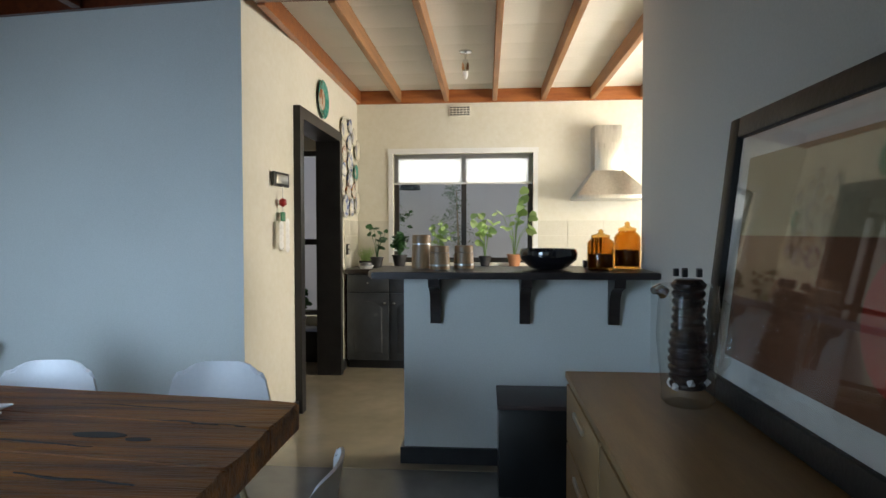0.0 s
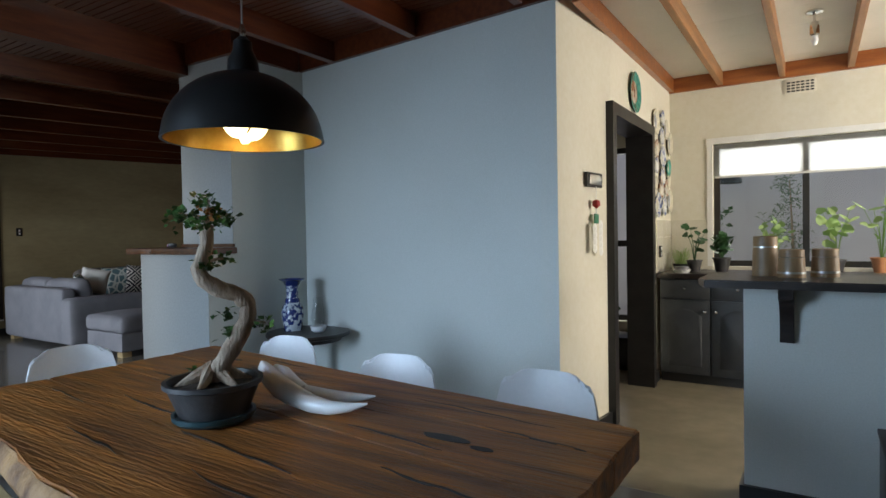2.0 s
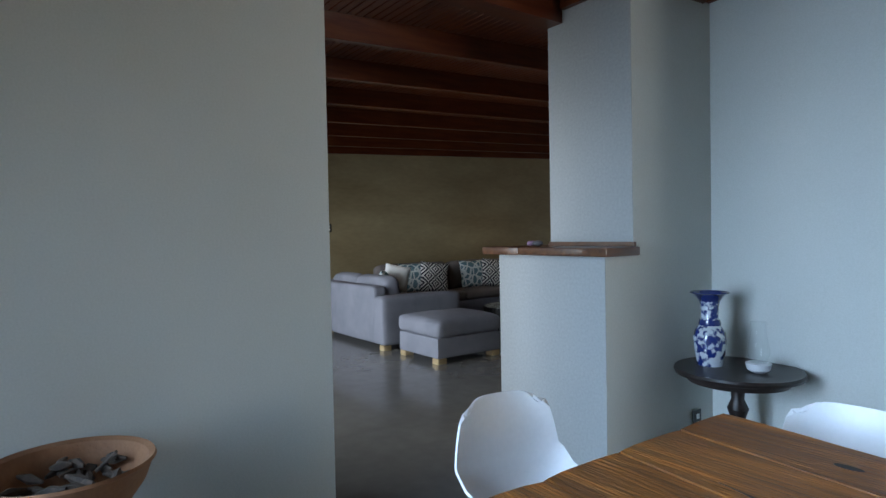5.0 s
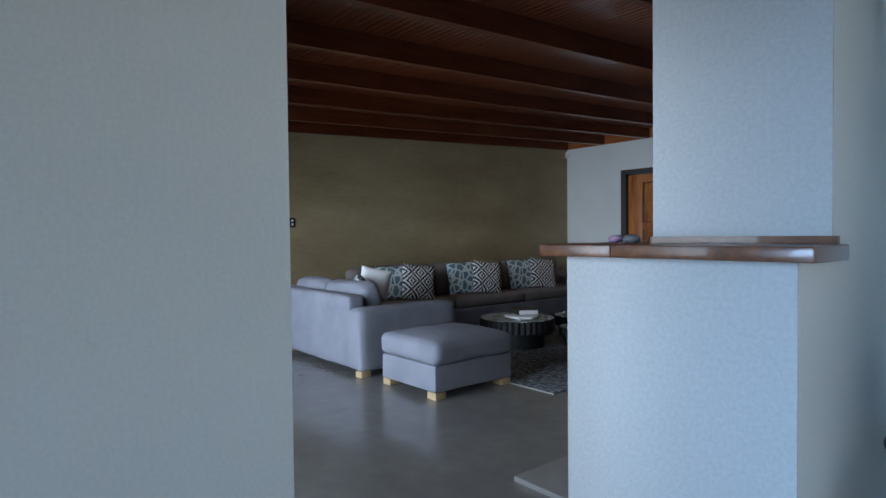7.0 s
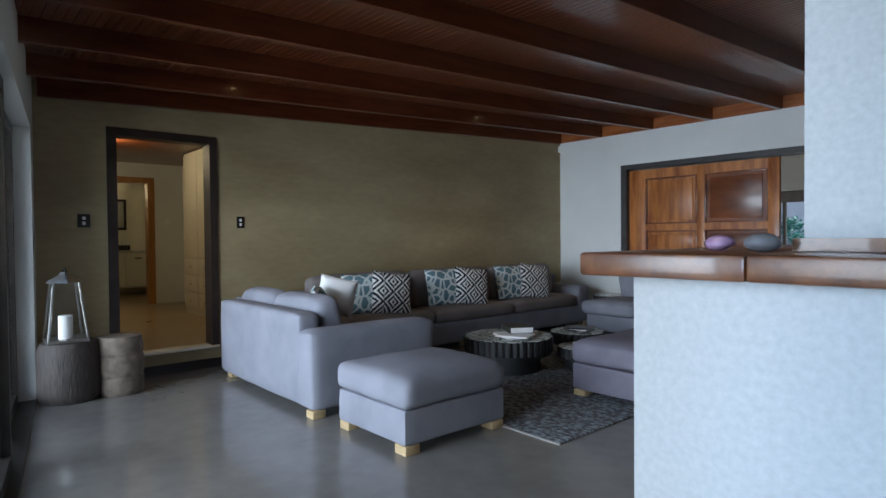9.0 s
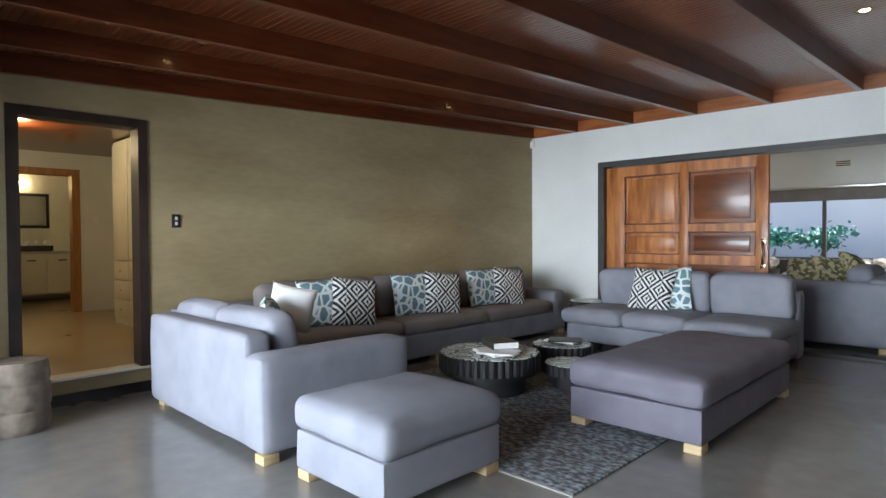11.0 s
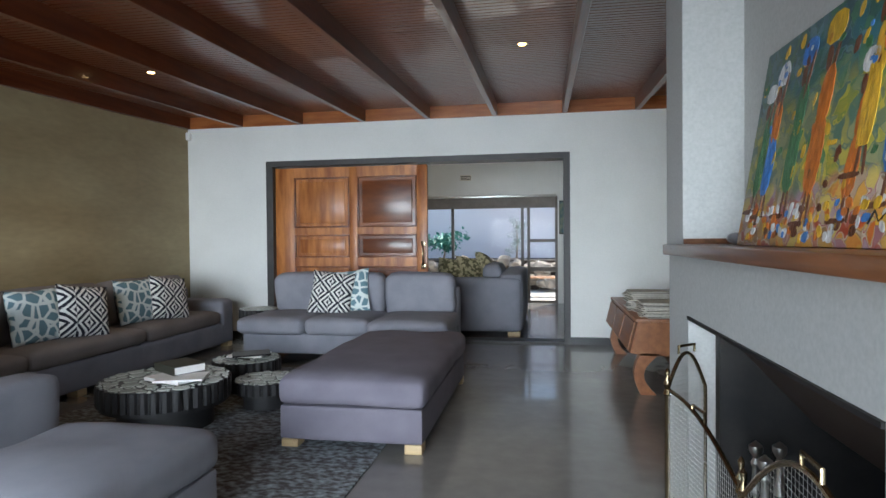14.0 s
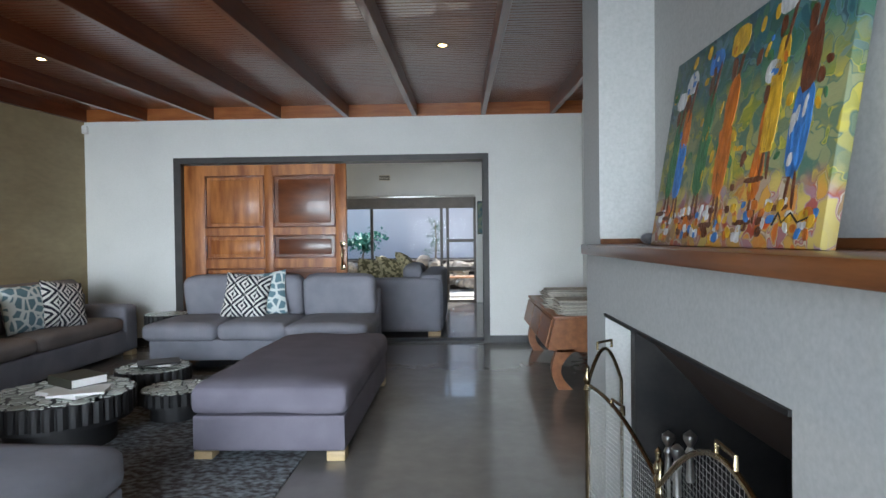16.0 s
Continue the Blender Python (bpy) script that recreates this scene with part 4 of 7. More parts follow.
for g, (gx, gy, cnt) in enumerate(((-4.05, 7.05, 22), (-4.08, 7.55, 27))):
    z = 0.605
    for k in range(cnt):
        hh = rng.uniform(0.004, 0.008)
        thing("newspaper", "folded yellowed newspaper in a pile on the chest", "newspaper", pose(gx + rng.uniform(-0.03, 0.02), gy + rng.uniform(-0.02, 0.02), z, 0, 0, rng.uniform(-9, 9)), group="newspapers", bm=B(-0.20, -0.16, 0, 0.20, 0.16, hh, bevel=0.0015, seg=1), material=NEWS)
        z += hh

# switches, alarm sensor, downlights
def switch(label, m, material, w=0.075, hgt=0.115):
    s = thing("light_switch", label, "switch", m, group="switches")
    part("plate", B(-w / 2, -0.009, -hgt / 2, w / 2, 0, hgt / 2, bevel=0.003), material, s)
    part("rocker", B(-0.012, -0.014, 0.008, 0.012, -0.009, 0.036, bevel=0.002), WHITE, s, "pale rocker")
    part("rocker", B(-0.012, -0.014, -0.036, 0.012, -0.009, -0.008, bevel=0.002), WHITE, s, "pale rocker")


switch("black wall switch with pale rockers on cement wall", pose(-9.63, 3.89, 1.42, 0, 0, 90), BLACK)
switch("black wall switch beside the hall doorway", pose(-9.63, 2.52, 1.42, 0, 0, 90), BLACK, 0.095)
thing("alarm_sensor", "small white alarm sensor in the wall corner", "sensor", pose(-9.60, 9.04, 2.62), bm=B(-0.03, -0.03, -0.05, 0.03, 0.03, 0.05, bevel=0.012), material=WHITE)
WARMGLOW = glow("warm_lamp_glow", (1.0, 0.66, 0.28), 6)


def downlight(x, y, zc):
    d = thing("downlight", "recessed brass downlight, switched on", "downlight", at(x, y, zc), group="downlights")
    part("ring", lathe([(0.034, 0.0), (0.050, -0.004), (0.052, 0.004)], 24), BRASS, d, "brass trim ring")
    part("bulb", lathe([(0.0, -0.006), (0.026, -0.004), (0.034, 0.001)], 20), WARMGLOW, d, "glowing lamp")
    lp = lamp("downlight_lamp", "SPOT", look((x, y, zc - 0.03), (x, y, 0)), 9, (1, 0.72, 0.42))
    lp.data.spot_size, lp.data.spot_blend, lp.data.shadow_soft_size = radians(110), 0.8, 0.03


for x, y in ((-4.93, 3.08), (-8.50, 6.80), (-8.50, 3.66), (-5.19, 6.67)):
    downlight(x, y, roof_l(y) + 0.149)

# sliding glass doors
def slant_part(name, x0, x1, d0, d1, z0, z1, material, parent):
    return wpart(name, slanted(bmesh.new(), x0, x1, d0, d1, z0, z1), material, parent)


for k, (x0, x1, d) in enumerate(((-9.25, -7.65, -0.14), (-7.75, -6.0, -0.08), (-6.1, -4.36, -0.14))):
    g = thing("door_glass_%d" % (k + 1), "sliding glass door in a bronze aluminium frame", "door", at((x0 + x1) / 2, glass_y((x0 + x1) / 2) + d), kind="structure")
    slant_part("stile", x0, x0 + 0.06, d - 0.025, d + 0.025, 0.03, 2.12, ALU, g)
    slant_part("stile", x1 - 0.06, x1, d - 0.025, d + 0.025, 0.03, 2.12, ALU, g)
    slant_part("rail", x0 + 0.06, x1 - 0.06, d - 0.024, d + 0.024, 0.03, 0.10, ALU, g)
    slant_part("rail", x0 + 0.06, x1 - 0.06, d - 0.024, d + 0.024, 2.06, 2.12, ALU, g)
    pn = slant_part("pane", x0 + 0.06, x1 - 0.06, d - 0.003, d + 0.003, 0.10, 2.06, CLEAR, g)
    pn.visible_shadow = False
    if k == 0:
        slant_part("handle", x1 - 0.045, x1 - 0.015, d + 0.025, d + 0.045, 0.95, 1.15, BLACK, g)
struct("trim_track", slanted(bmesh.new(), -9.25, -4.36, -0.2, 0.0, 0.0, 0.03), ALU, "bronze aluminium door track", "trim")

# lantern and stools
STUMP = mat("dark_carved_stump", (0.030, 0.024, 0.020), (0.07, 0.055, 0.045), 14, 0.7, bump=0.5, fine=30, stretch=(3, 3, 0.6))
STUMP2 = mat("grey_carved_stump", (0.11, 0.085, 0.062), (0.20, 0.16, 0.12), 12, 0.8, bump=0.5, fine=30)
thing("stump_stool", "dark round wooden stump stool carrying a lantern", "stool", at(-9.20, 2.33), bm=lathe([(0.20, 0), (0.22, 0.06), (0.215, 0.40), (0.19, 0.46), (0.0, 0.462)], 30), material=STUMP)
s2 = bmesh.new()
lathe([(0.16, 0), (0.175, 0.05), (0.175, 0.13), (0.165, 0.15), (0.178, 0.18), (0.178, 0.30), (0.166, 0.32), (0.176, 0.36), (0.16, 0.47), (0.0, 0.475)], 30, s2)
thing("stump_stool", "grey ringed wooden stump stool beside the doorway", "stool", at(-9.16, 2.68), bm=s2, material=STUMP2)
lan = thing("lantern", "tall tapered steel lantern with glass panes and candle", "lantern", at(-9.20, 2.31, 0.462))
WB, WT, LH = 0.13, 0.085, 0.46
part("base", B(-WB - 0.01, -WB - 0.01, 0, WB + 0.01, WB + 0.01, 0.025, bevel=0.004), STEEL, lan)
for sx in (-1, 1):
    for sy in (-1, 1):
        part("corner_post", tube([(sx * WB, sy * WB, 0.025), (sx * WT, sy * WT, LH)], 0.009, 6), STEEL, lan)
part("top", lathe([(WT * 1.5, LH), (WT * 1.3, LH + 0.02), (0.04, LH + 0.06), (0.03, LH + 0.08), (0, LH + 0.085)], 4), STEEL, lan)
part("handle", tube([(0.09 * math.cos(a), 0, LH + 0.02 + 0.09 * math.sin(a)) for a in [math.pi * i / 12 for i in range(13)]], 0.008, 8), BLACK, lan, "black bail handle")
part("candle", lathe([(0.05, 0.025), (0.05, 0.20), (0.04, 0.205), (0, 0.20)], 20), WHITE, lan, "white pillar candle")
for rz in (0, 90, 180, 270):
    g = bmesh.new()
    q = [g.verts.new(p) for p in ((-WB, WB, 0.03), (WB, WB, 0.03), (WT, WT, LH), (-WT, WT, LH))]
    g.faces.new(q)
    gp = part("pane", g, CLEAR, lan, "", pose(0, 0, 0, 0, 0, rz))
    gp.visible_shadow = False

# hall doorway frame and the hall beyond
f = bmesh.new()
box(f, -9.80, 2.70, 0.2, -9.615, 2.78, 2.25)
box(f, -9.80, 3.59, 0.2, -9.615, 3.66, 2.25)
box(f, -9.80, 2.78, 2.18, -9.615, 3.59, 2.25)
struct("trim_hall_doorway", f, mat("dark_brown_door_frame", (0.022, 0.014, 0.011), (0.04, 0.026, 0.02), 7, 0.45), "dark brown wooden doorway frame", "trim")
struct("hall_step", B(-9.78, 2.74, 0.19, -9.60, 3.66, 0.212, bevel=0.004), CREAM, "pale cement step into the hall", "step")
PINE = mat("honey_pine", (0.34, 0.16, 0.05), (0.46, 0.24, 0.085), 4, 0.4, stretch=(5, 5, 0.6))
w = bmesh.new()
box(w, -14.4, 1.5, 0.2, -14.25, 3.30, 3.0)
box(w, -14.4, 4.25, 0.2, -14.25, 5.0, 3.0)
box(w, -14.4, 3.30, 2.20, -14.25, 4.25, 3.0)
box(w, -16.6, 1.5, 0.2, -9.78, 1.65, 3.0)
box(w, -16.6, 4.75, 0.2, -9.78, 4.9, 3.0)
struct("wall_hall", w, WHITEWALL, "white plaster hall walls")
struct("ceiling_hall", B(-14.4, 1.5, 2.50, -9.78, 4.9, 2.6), BOARD, "varnished red-brown hall ceiling", "ceiling")
struct("ceiling_bath", B(-16.7, 1.5, 2.55, -14.4, 4.9, 2.65), WHITE, "plain bathroom ceiling", "ceiling")
struct("wall_bath", B(-16.8, 1.5, 0.2, -16.6, 4.9, 3.0), CREAM, "cream bathroom wall")
f = bmesh.new()
box(f, -14.42, 3.22, 0.2, -14.23, 3.30, 2.27)
box(f, -14.42, 4.20, 0.2, -14.23, 4.30, 2.27)
box(f, -14.42, 3.30, 2.18, -14.23, 4.20, 2.27)
struct("trim_bath_doorway", f, PINE, "honey pine doorway frame", "trim")
cup = thing("hall_cupboard", "tall cream built-in hall cupboard with drawers", "cupboard", at(-11.3, 4.5, 0.2))
wpart("carcass", B(-12.7, 4.30, 0.2, -9.80, 4.75, 2.48), CREAM, cup)
for k in range(5):
    x = -12.68 + k * 0.57
    wpart("door", B(x, 4.282, 1.0, x + 0.55, 4.30, 2.44, bevel=0.003), CREAM, cup)
    for j in range(3):
        wpart("drawer", B(x, 4.282, 0.28 + 0.24 * j, x + 0.55, 4.30, 0.50 + 0.24 * j, bevel=0.003), CREAM, cup)
        wpart("knob", lathe([(0.012, 0), (0.012, 0.012)], 10, None, (x + 0.27, 4.276, 0.38 + 0.24 * j)), BRASS, cup)
thing("door_hall", "honey pine panelled door in the hall", "door", at(-13.2, 4.73, 0.2), kind="structure", bm=B(-0.42, -0.04, 0, 0.42, 0.0, 2.0, bevel=0.005), material=PINE)
van = thing("vanity_unit", "bathroom vanity with cream doors and dark top", "vanity", at(-16.3, 3.9, 0.2))
wpart("cabinet", B(-16.58, 2.9, 0.35, -16.02, 4.7, 1.02), CREAM, van)
wpart("worktop", B(-16.6, 2.88, 1.02, -15.98, 4.72, 1.06, bevel=0.006), STEEL, van, "grey stone top")
for k in range(4):
    wpart("door", B(-16.02, 2.92 + 0.44 * k, 0.38, -16.0, 3.34 + 0.44 * k, 0.99, bevel=0.004), CREAM, van)
    wpart("handle", B(-15.998, 3.08 + 0.44 * k, 0.90, -15.985, 3.2 + 0.44 * k, 0.92), BLACK, van)
mir = thing("bathroom_mirror", "dark framed mirror above the vanity", "mirror", at(-16.58, 3.8, 1.75))
wpart("frame", B(-16.6, 3.2, 1.45, -16.57, 4.4, 2.05, bevel=0.004), BLACK, mir)
wpart("glass", B(-16.572, 3.25, 1.5, -16.565, 4.35, 2.0), CHROME, mir, "silvered mirror glass")
bl = thing("bathroom_light", "warm wall light over the mirror", "wall lamp", at(-16.5, 3.75, 2.2))
wpart("tube", B(-16.56, 3.4, 2.18, -16.50, 4.1, 2.24, bevel=0.01), glow("bath_glow", (1.0, 0.78, 0.42), 8), bl)
# Warm fill lamp added for the hall's brightness; it has no fitting.
lamp("hall_light", "POINT", look((-12.0, 3.2, 2.35), (-12, 3.2, 0)), 13, (1, 0.78, 0.42)).data.shadow_soft_size = 0.1
bk = thing("towel_basket", "dark basket of rolled white towels on the vanity", "basket", at(-16.2, 4.1, 1.06))
part("basket", B(-0.12, -0.25, 0, 0.12, 0.25, 0.10, bevel=0.02), STUMP, bk)
for k in range(4):
    part("towel", tube([(-0.11, -0.18 + 0.12 * k, 0.12), (0.11, -0.18 + 0.12 * k, 0.12)], 0.055, 10), LINEN, bk, "rolled white towel")
switch("white wall switch in the hall", pose(-14.25, 4.5, 1.55, 0, 0, 90), WHITE)

# ---- dining room ----
# table of heavy planks, turned a little in the room
tab = thing("dining_table", "rustic dark plank dining table with a live edge", "dining table", at(-1.6, 1.25))


def plank(name, pts, z0, z1, material, seed, rag=0.004):
    """A plank from an outline; its edge is slightly ragged."""
    bm = bmesh.new()
    out = []
    n = len(pts)
    for i in range(n):
        a, b = Vector(pts[i]), Vector(pts[(i + 1) % n])
        k = max(1, int((b - a).length / 0.06))
        for j in range(k):
            p = a.lerp(b, j / k)
            w = noise.noise(Vector((p.x * 7, p.y * 7, seed))) * rag
            d = (b - a).normalized()
            out.append((p.x + d.y * w, p.y - d.x * w))
    prism(out, z0, z1, bm)
    es = [e for e in bm.edges if all(abs(v.co.z - z1) < 1e-5 for v in e.verts)]
    bmesh.ops.bevel(bm, geom=es, offset=0.006, segments=2, affect="EDGES")
    return wpart(name, bm, material, tab)


def back_y(x):
    return 1.93 + (x + 2.65) * (-0.118)


L, R = -2.645, -0.50
for k, (a, b) in enumerate(((0.0, 0.235), (0.24, 0.50), (0.505, 0.76))):
    dl = lambda x, t: back_y(x) - t * 1.0
    plank("plank", [(L, dl(L, b)), (R, dl(R, b)), (R, dl(R, a)), (L, dl(L, a))], 0.66, 0.742 - 0.001 * k, SLAB, k)
edge = [(L, back_y(L) - 0.765), (L - 0.01, 0.90), (L + 0.02, 0.86), (-2.35, 0.83), (-2.1, 0.775), (-1.85, 0.74), (-1.6, 0.69), (-1.3, 0.665), (-1.0, 0.62), (R, 0.585), (R, back_y(R) - 0.765)]
plank("plank", edge, 0.66, 0.741, SLAB, 9, 0.014)
sap = bmesh.new()
pts = edge[1:-1]
fine = []
for (xa, ya), (xb, yb) in zip(pts, pts[1:]):
    for j in range(8):
        s = j / 8
        fine.append((xa + (xb - xa) * s, ya + (yb - ya) * s))
rows = []
for j, (z, o) in enumerate(((0.735, 0.0), (0.715, 0.030), (0.69, 0.045), (0.665, 0.03), (0.655, -0.01))):
    rows.append([sap.verts.new((x, y - o * 0.7 + 0.010 * noise.noise(Vector((x * 6, z * 12, 2.0))), z)) for x, y in fine])
for a, b in zip(rows, rows[1:]):
    for i in range(len(a) - 1):
        sap.faces.new((a[i], a[i + 1], b[i + 1], b[i]))
wpart("live_edge", sap, BARK, tab, "orange and pale sapwood live edge")
for x, y in ((-0.85, 1.5), (-0.85, 0.85), (-2.35, 1.7), (-2.35, 1.05)):
    wpart("leg", tube([(x - 0.09, y, 0.66), (x - 0.03, y, 0.0), (x + 0.03, y, 0.0), (x + 0.09, y, 0.66)], 0.008, 8), IRON, tab, "black steel hairpin leg")
# dark knot holes in the slab
KNOT = mat("dark_knot", (0.008, 0.005, 0.004), (0.02, 0.011, 0.007), 20, 0.5)
for x, y, a, b in ((-0.92, 1.36, 0.075, 0.020), (-0.80, 1.335, 0.035, 0.012), (-2.25, 1.75, 0.035, 0.012)):
    kb = bmesh.new()
    prism([(x + a * math.cos(t) * (1 + 0.25 * noise.noise(Vector((x + math.cos(t), math.sin(t), y)))), y + b * math.sin(t)) for t in [2 * math.pi * i / 18 for i in range(18)]], 0.7405, 0.7432, kb)
    wpart("knot", kb, KNOT, tab, "dark open knot")

rng = random.Random(77)
for x, y, ln in ((-0.95, 1.60, 0.5), (-1.05, 1.30, 0.34), (-1.9, 1.66, 0.4), (-1.35, 1.02, 0.5), (-2.2, 1.42, 0.38), (-0.8, 1.10, 0.3), (-1.9, 1.15, 0.45), (-2.3, 1.08, 0.3), (-1.1, 0.86, 0.45), (-1.75, 0.88, 0.36), (-0.72, 1.47, 0.3), (-2.0, 1.80, 0.3), (-1.45, 1.48, 0.42), (-0.75, 0.75, 0.3)):
    kb, up, dn = bmesh.new(), [], []
    for i in range(17):
        q = i / 16
        yy = y - 0.118 * (q - 0.5) * ln + 0.012 * noise.noise(Vector((x * 5 + q * 4, y * 3, 1)))
        ww = 0.0035 * math.sin(math.pi * q) * (0.6 + abs(noise.noise(Vector((q * 9, y * 7, 3)))) * 1.6) + 0.0004
        up.append((x + (q - 0.5) * ln, yy + ww))
        dn.append((x + (q - 0.5) * ln, yy - ww))
    prism(dn + up[::-1], 0.738, 0.7428, kb)
    wpart("crack", kb, KNOT, tab, "dark weathered crack")

# white shell chairs
def make_chair():
    c = thing("shell_chair", "white moulded plastic shell chair at the dining table", "chair", at(0, 0), group="chairs round the table")
    bm = bmesh.new()
    prof = [(0.23, 0.43), (0.20, 0.445), (0.10, 0.435), (-0.02, 0.43), (-0.13, 0.445), (-0.19, 0.49), (-0.215, 0.56), (-0.230, 0.63), (-0.242, 0.69), (-0.252, 0.74), (-0.258, 0.765)]
    rows = []
    n = 14
    for i, (y, z) in enumerate(prof):
        s = i / (len(prof) - 1)
        hw = 0.215 if s < 0.5 else 0.215 - 0.065 * ((s - 0.5) / 0.5) ** 1.3
        row = []
        for j in range(n + 1):
            u = -1 + 2 * j / n
            lift = 0.085 * abs(u) ** 3 * (1 - abs(s - 0.42) * 1.1)
            fwd = 0.07 * abs(u) ** 2.5 * max(0, s - 0.3)
            drop = 0.05 * abs(u) ** 5 if s > 0.92 else (0.02 * abs(u) ** 4 if s > 0.82 else 0)
            row.append(bm.verts.new((u * hw, y + fwd, z + max(0, lift) * (1 if s < 0.6 else 0.3) - drop)))
        rows.append(row)
    for a, b in zip(rows, rows[1:]):
        for j in range(n):
            bm.faces.new((a[j], a[j + 1], b[j + 1], b[j]))
    bmesh.ops.recalc_face_normals(bm, faces=bm.faces)
    bmesh.ops.solidify(bm, geom=bm.faces[:], thickness=0.008)
    part("shell", bm, SHELL, c)
    for x, y in ((-0.17, 0.17), (0.17, 0.17), (-0.17, -0.15), (0.17, -0.15)):
        part("leg", tube([(x * 0.6, y * 0.6, 0.425), (x * 1.15, y * 1.15, 0.0)], [0.013, 0.010], 8), FOOTW, c, "pale wooden dowel leg")
    return c


chair = make_chair()
chair.matrix_basis = at(-1.585, 1.84, 0, 184)
copy_thing(chair, at(-0.93, 1.86, 0, 181))
copy_thing(chair, at(-2.37, 1.96, 0, 184))
copy_thing(chair, at(-2.93, 1.47, 0, -96))
copy_thing(chair, at(-0.50, 1.16, 0, 92))

# bench
bn = thing("bench", "pale wooden bench along the table's live edge", "bench", at(-2.2, 0.7))
bb = prism([(-2.775, 0.98), (-2.765, 0.50), (-1.75, 0.37), (-1.75, 0.82)], 0.415, 0.45)
bmesh.ops.bevel(bb, geom=bb.edges[:], offset=0.005, segments=1, affect="EDGES")
wpart("seat", bb, BENCHW, bn)
for x, y in ((-2.65, 0.9), (-2.65, 0.58), (-1.85, 0.76), (-1.85, 0.46)):
    wpart("leg", B(x - 0.025, y - 0.025, 0, x + 0.025, y + 0.025, 0.415), BENCHW, bn)

# pendant lamp
PX, PY = -1.61, 1.30
pen = thing("pendant_lamp", "black dome pendant lamp with gold inside, lit", "pendant lamp", at(PX, PY, 1.58))
GOLD = mat("gold_leaf_lining", (0.62, 0.36, 0.07), (0.72, 0.45, 0.11), 14, 0.32, 1.0)
SATIN = mat("satin_black_metal", (0.010, 0.010, 0.010), (0.014, 0.014, 0.014), 6, 0.35)
outer = [(0.242 * math.cos(a), 0.215 * math.sin(a)) for a in [math.pi / 2 * i / 14 for i in range(13)]]
sh = bmesh.new()
seg = 48


def ringset(prof, bm):
    rr = [[bm.verts.new((r * math.cos(2 * math.pi * i / seg), r * math.sin(2 * math.pi * i / seg), z)) for i in range(seg)] for r, z in prof]
    for a, b in zip(rr, rr[1:]):
        for i in range(seg):
            bm.faces.new((a[i], a[(i + 1) % seg], b[(i + 1) % seg], b[i]))
    return bm


part("shade", ringset([(0.238, 0.001), (0.245, 0.0)] + outer[1:] + [(0.04, 0.217)], sh), SATIN, pen, "black outer dome")
part("lining", ringset([(r * 0.975, z * 0.975 + 0.001) for r, z in outer] + [(0.03, 0.211)], bmesh.new()), GOLD, pen, "gold inner lining")
part("cap", lathe([(0.05, 0.205), (0.046, 0.25), (0.030, 0.285), (0.028, 0.31), (0.012, 0.325), (0.0, 0.326)], 24), SATIN, pen)
part("cord_grip", lathe([(0.008, 0.32), (0.012, 0.345), (0.005, 0.365)], 12), CHROME, pen)
part("cord", lathe([(0.003, 0.36), (0.003, 1.155)], 8), mat("grey_cord", (0.3, 0.28, 0.26), None, 9, 0.6), pen)
bulb = [(0.052 * math.sin(2 * a) * 1.0, 0.055 * math.cos(a), 0.045 + 0.035 * math.sin(3 * a + 0.6)) for a in [2 * math.pi * i / 40 for i in range(41)]]
part("bulb", tube(bulb, 0.011, 8), glow("bulb_glow", (1.0, 0.80, 0.45), 7), pen, "glowing looped designer bulb")
part("lamp_holder", lathe([(0.016, 0.09), (0.02, 0.20)], 14), WHITE, pen)
pl = lamp("pendant_light", "POINT", look((PX, PY, 1.665), (PX, PY, 0)), 2.0, (1, 0.72, 0.36))
pl.data.shadow_soft_size = 0.012

# bonsai in a dark pot
BX, BY = -1.605, 1.16
POT = mat("dark_glazed_clay", (0.025, 0.024, 0.025), (0.05, 0.047, 0.046), 12, 0.5, bump=0.15)
SAUCER = mat("teal_glaze", (0.016, 0.045, 0.055), (0.03, 0.07, 0.08), 9, 0.3)
TRUNK = mat("bleached_trunk", (0.22, 0.15, 0.10), (0.44, 0.34, 0.25), 7, 0.75, bump=0.7, fine=35, stretch=(3, 3, 1))
LEAF = mat("bonsai_leaf", (0.025, 0.075, 0.015), (0.07, 0.16, 0.03), 20, 0.5)
DRY = mat("dry_orange_leaf", (0.38, 0.14, 0.03), (0.5, 0.22, 0.06), 20, 0.6)
SOIL = mat("potting_soil", (0.03, 0.02, 0.014), (0.07, 0.05, 0.035), 40, 0.95, bump=0.8)
bz = thing("bonsai", "twisted bonsai tree in a dark glazed pot", "bonsai", at(BX, BY, 0.743))
part("saucer", lathe([(0.115, 0.0), (0.13, 0.012), (0.132, 0.026), (0.122, 0.026), (0.118, 0.014), (0, 0.014)], 36), SAUCER, bz, "teal glazed saucer")
part("pot", lathe([(0.095, 0.0145), (0.108, 0.02), (0.145, 0.108), (0.157, 0.114), (0.157, 0.128), (0.143, 0.128), (0.138, 0.11), (0, 0.108)], 40), POT, bz)
part("soil", lathe([(0.139, 0.1085), (0.12, 0.116), (0.05, 0.122), (0, 0.124)], 28), SOIL, bz)
rt = Vector((0.67, 0.74, 0))
bz.scale = (0.90, 0.90, 0.94)
path = []
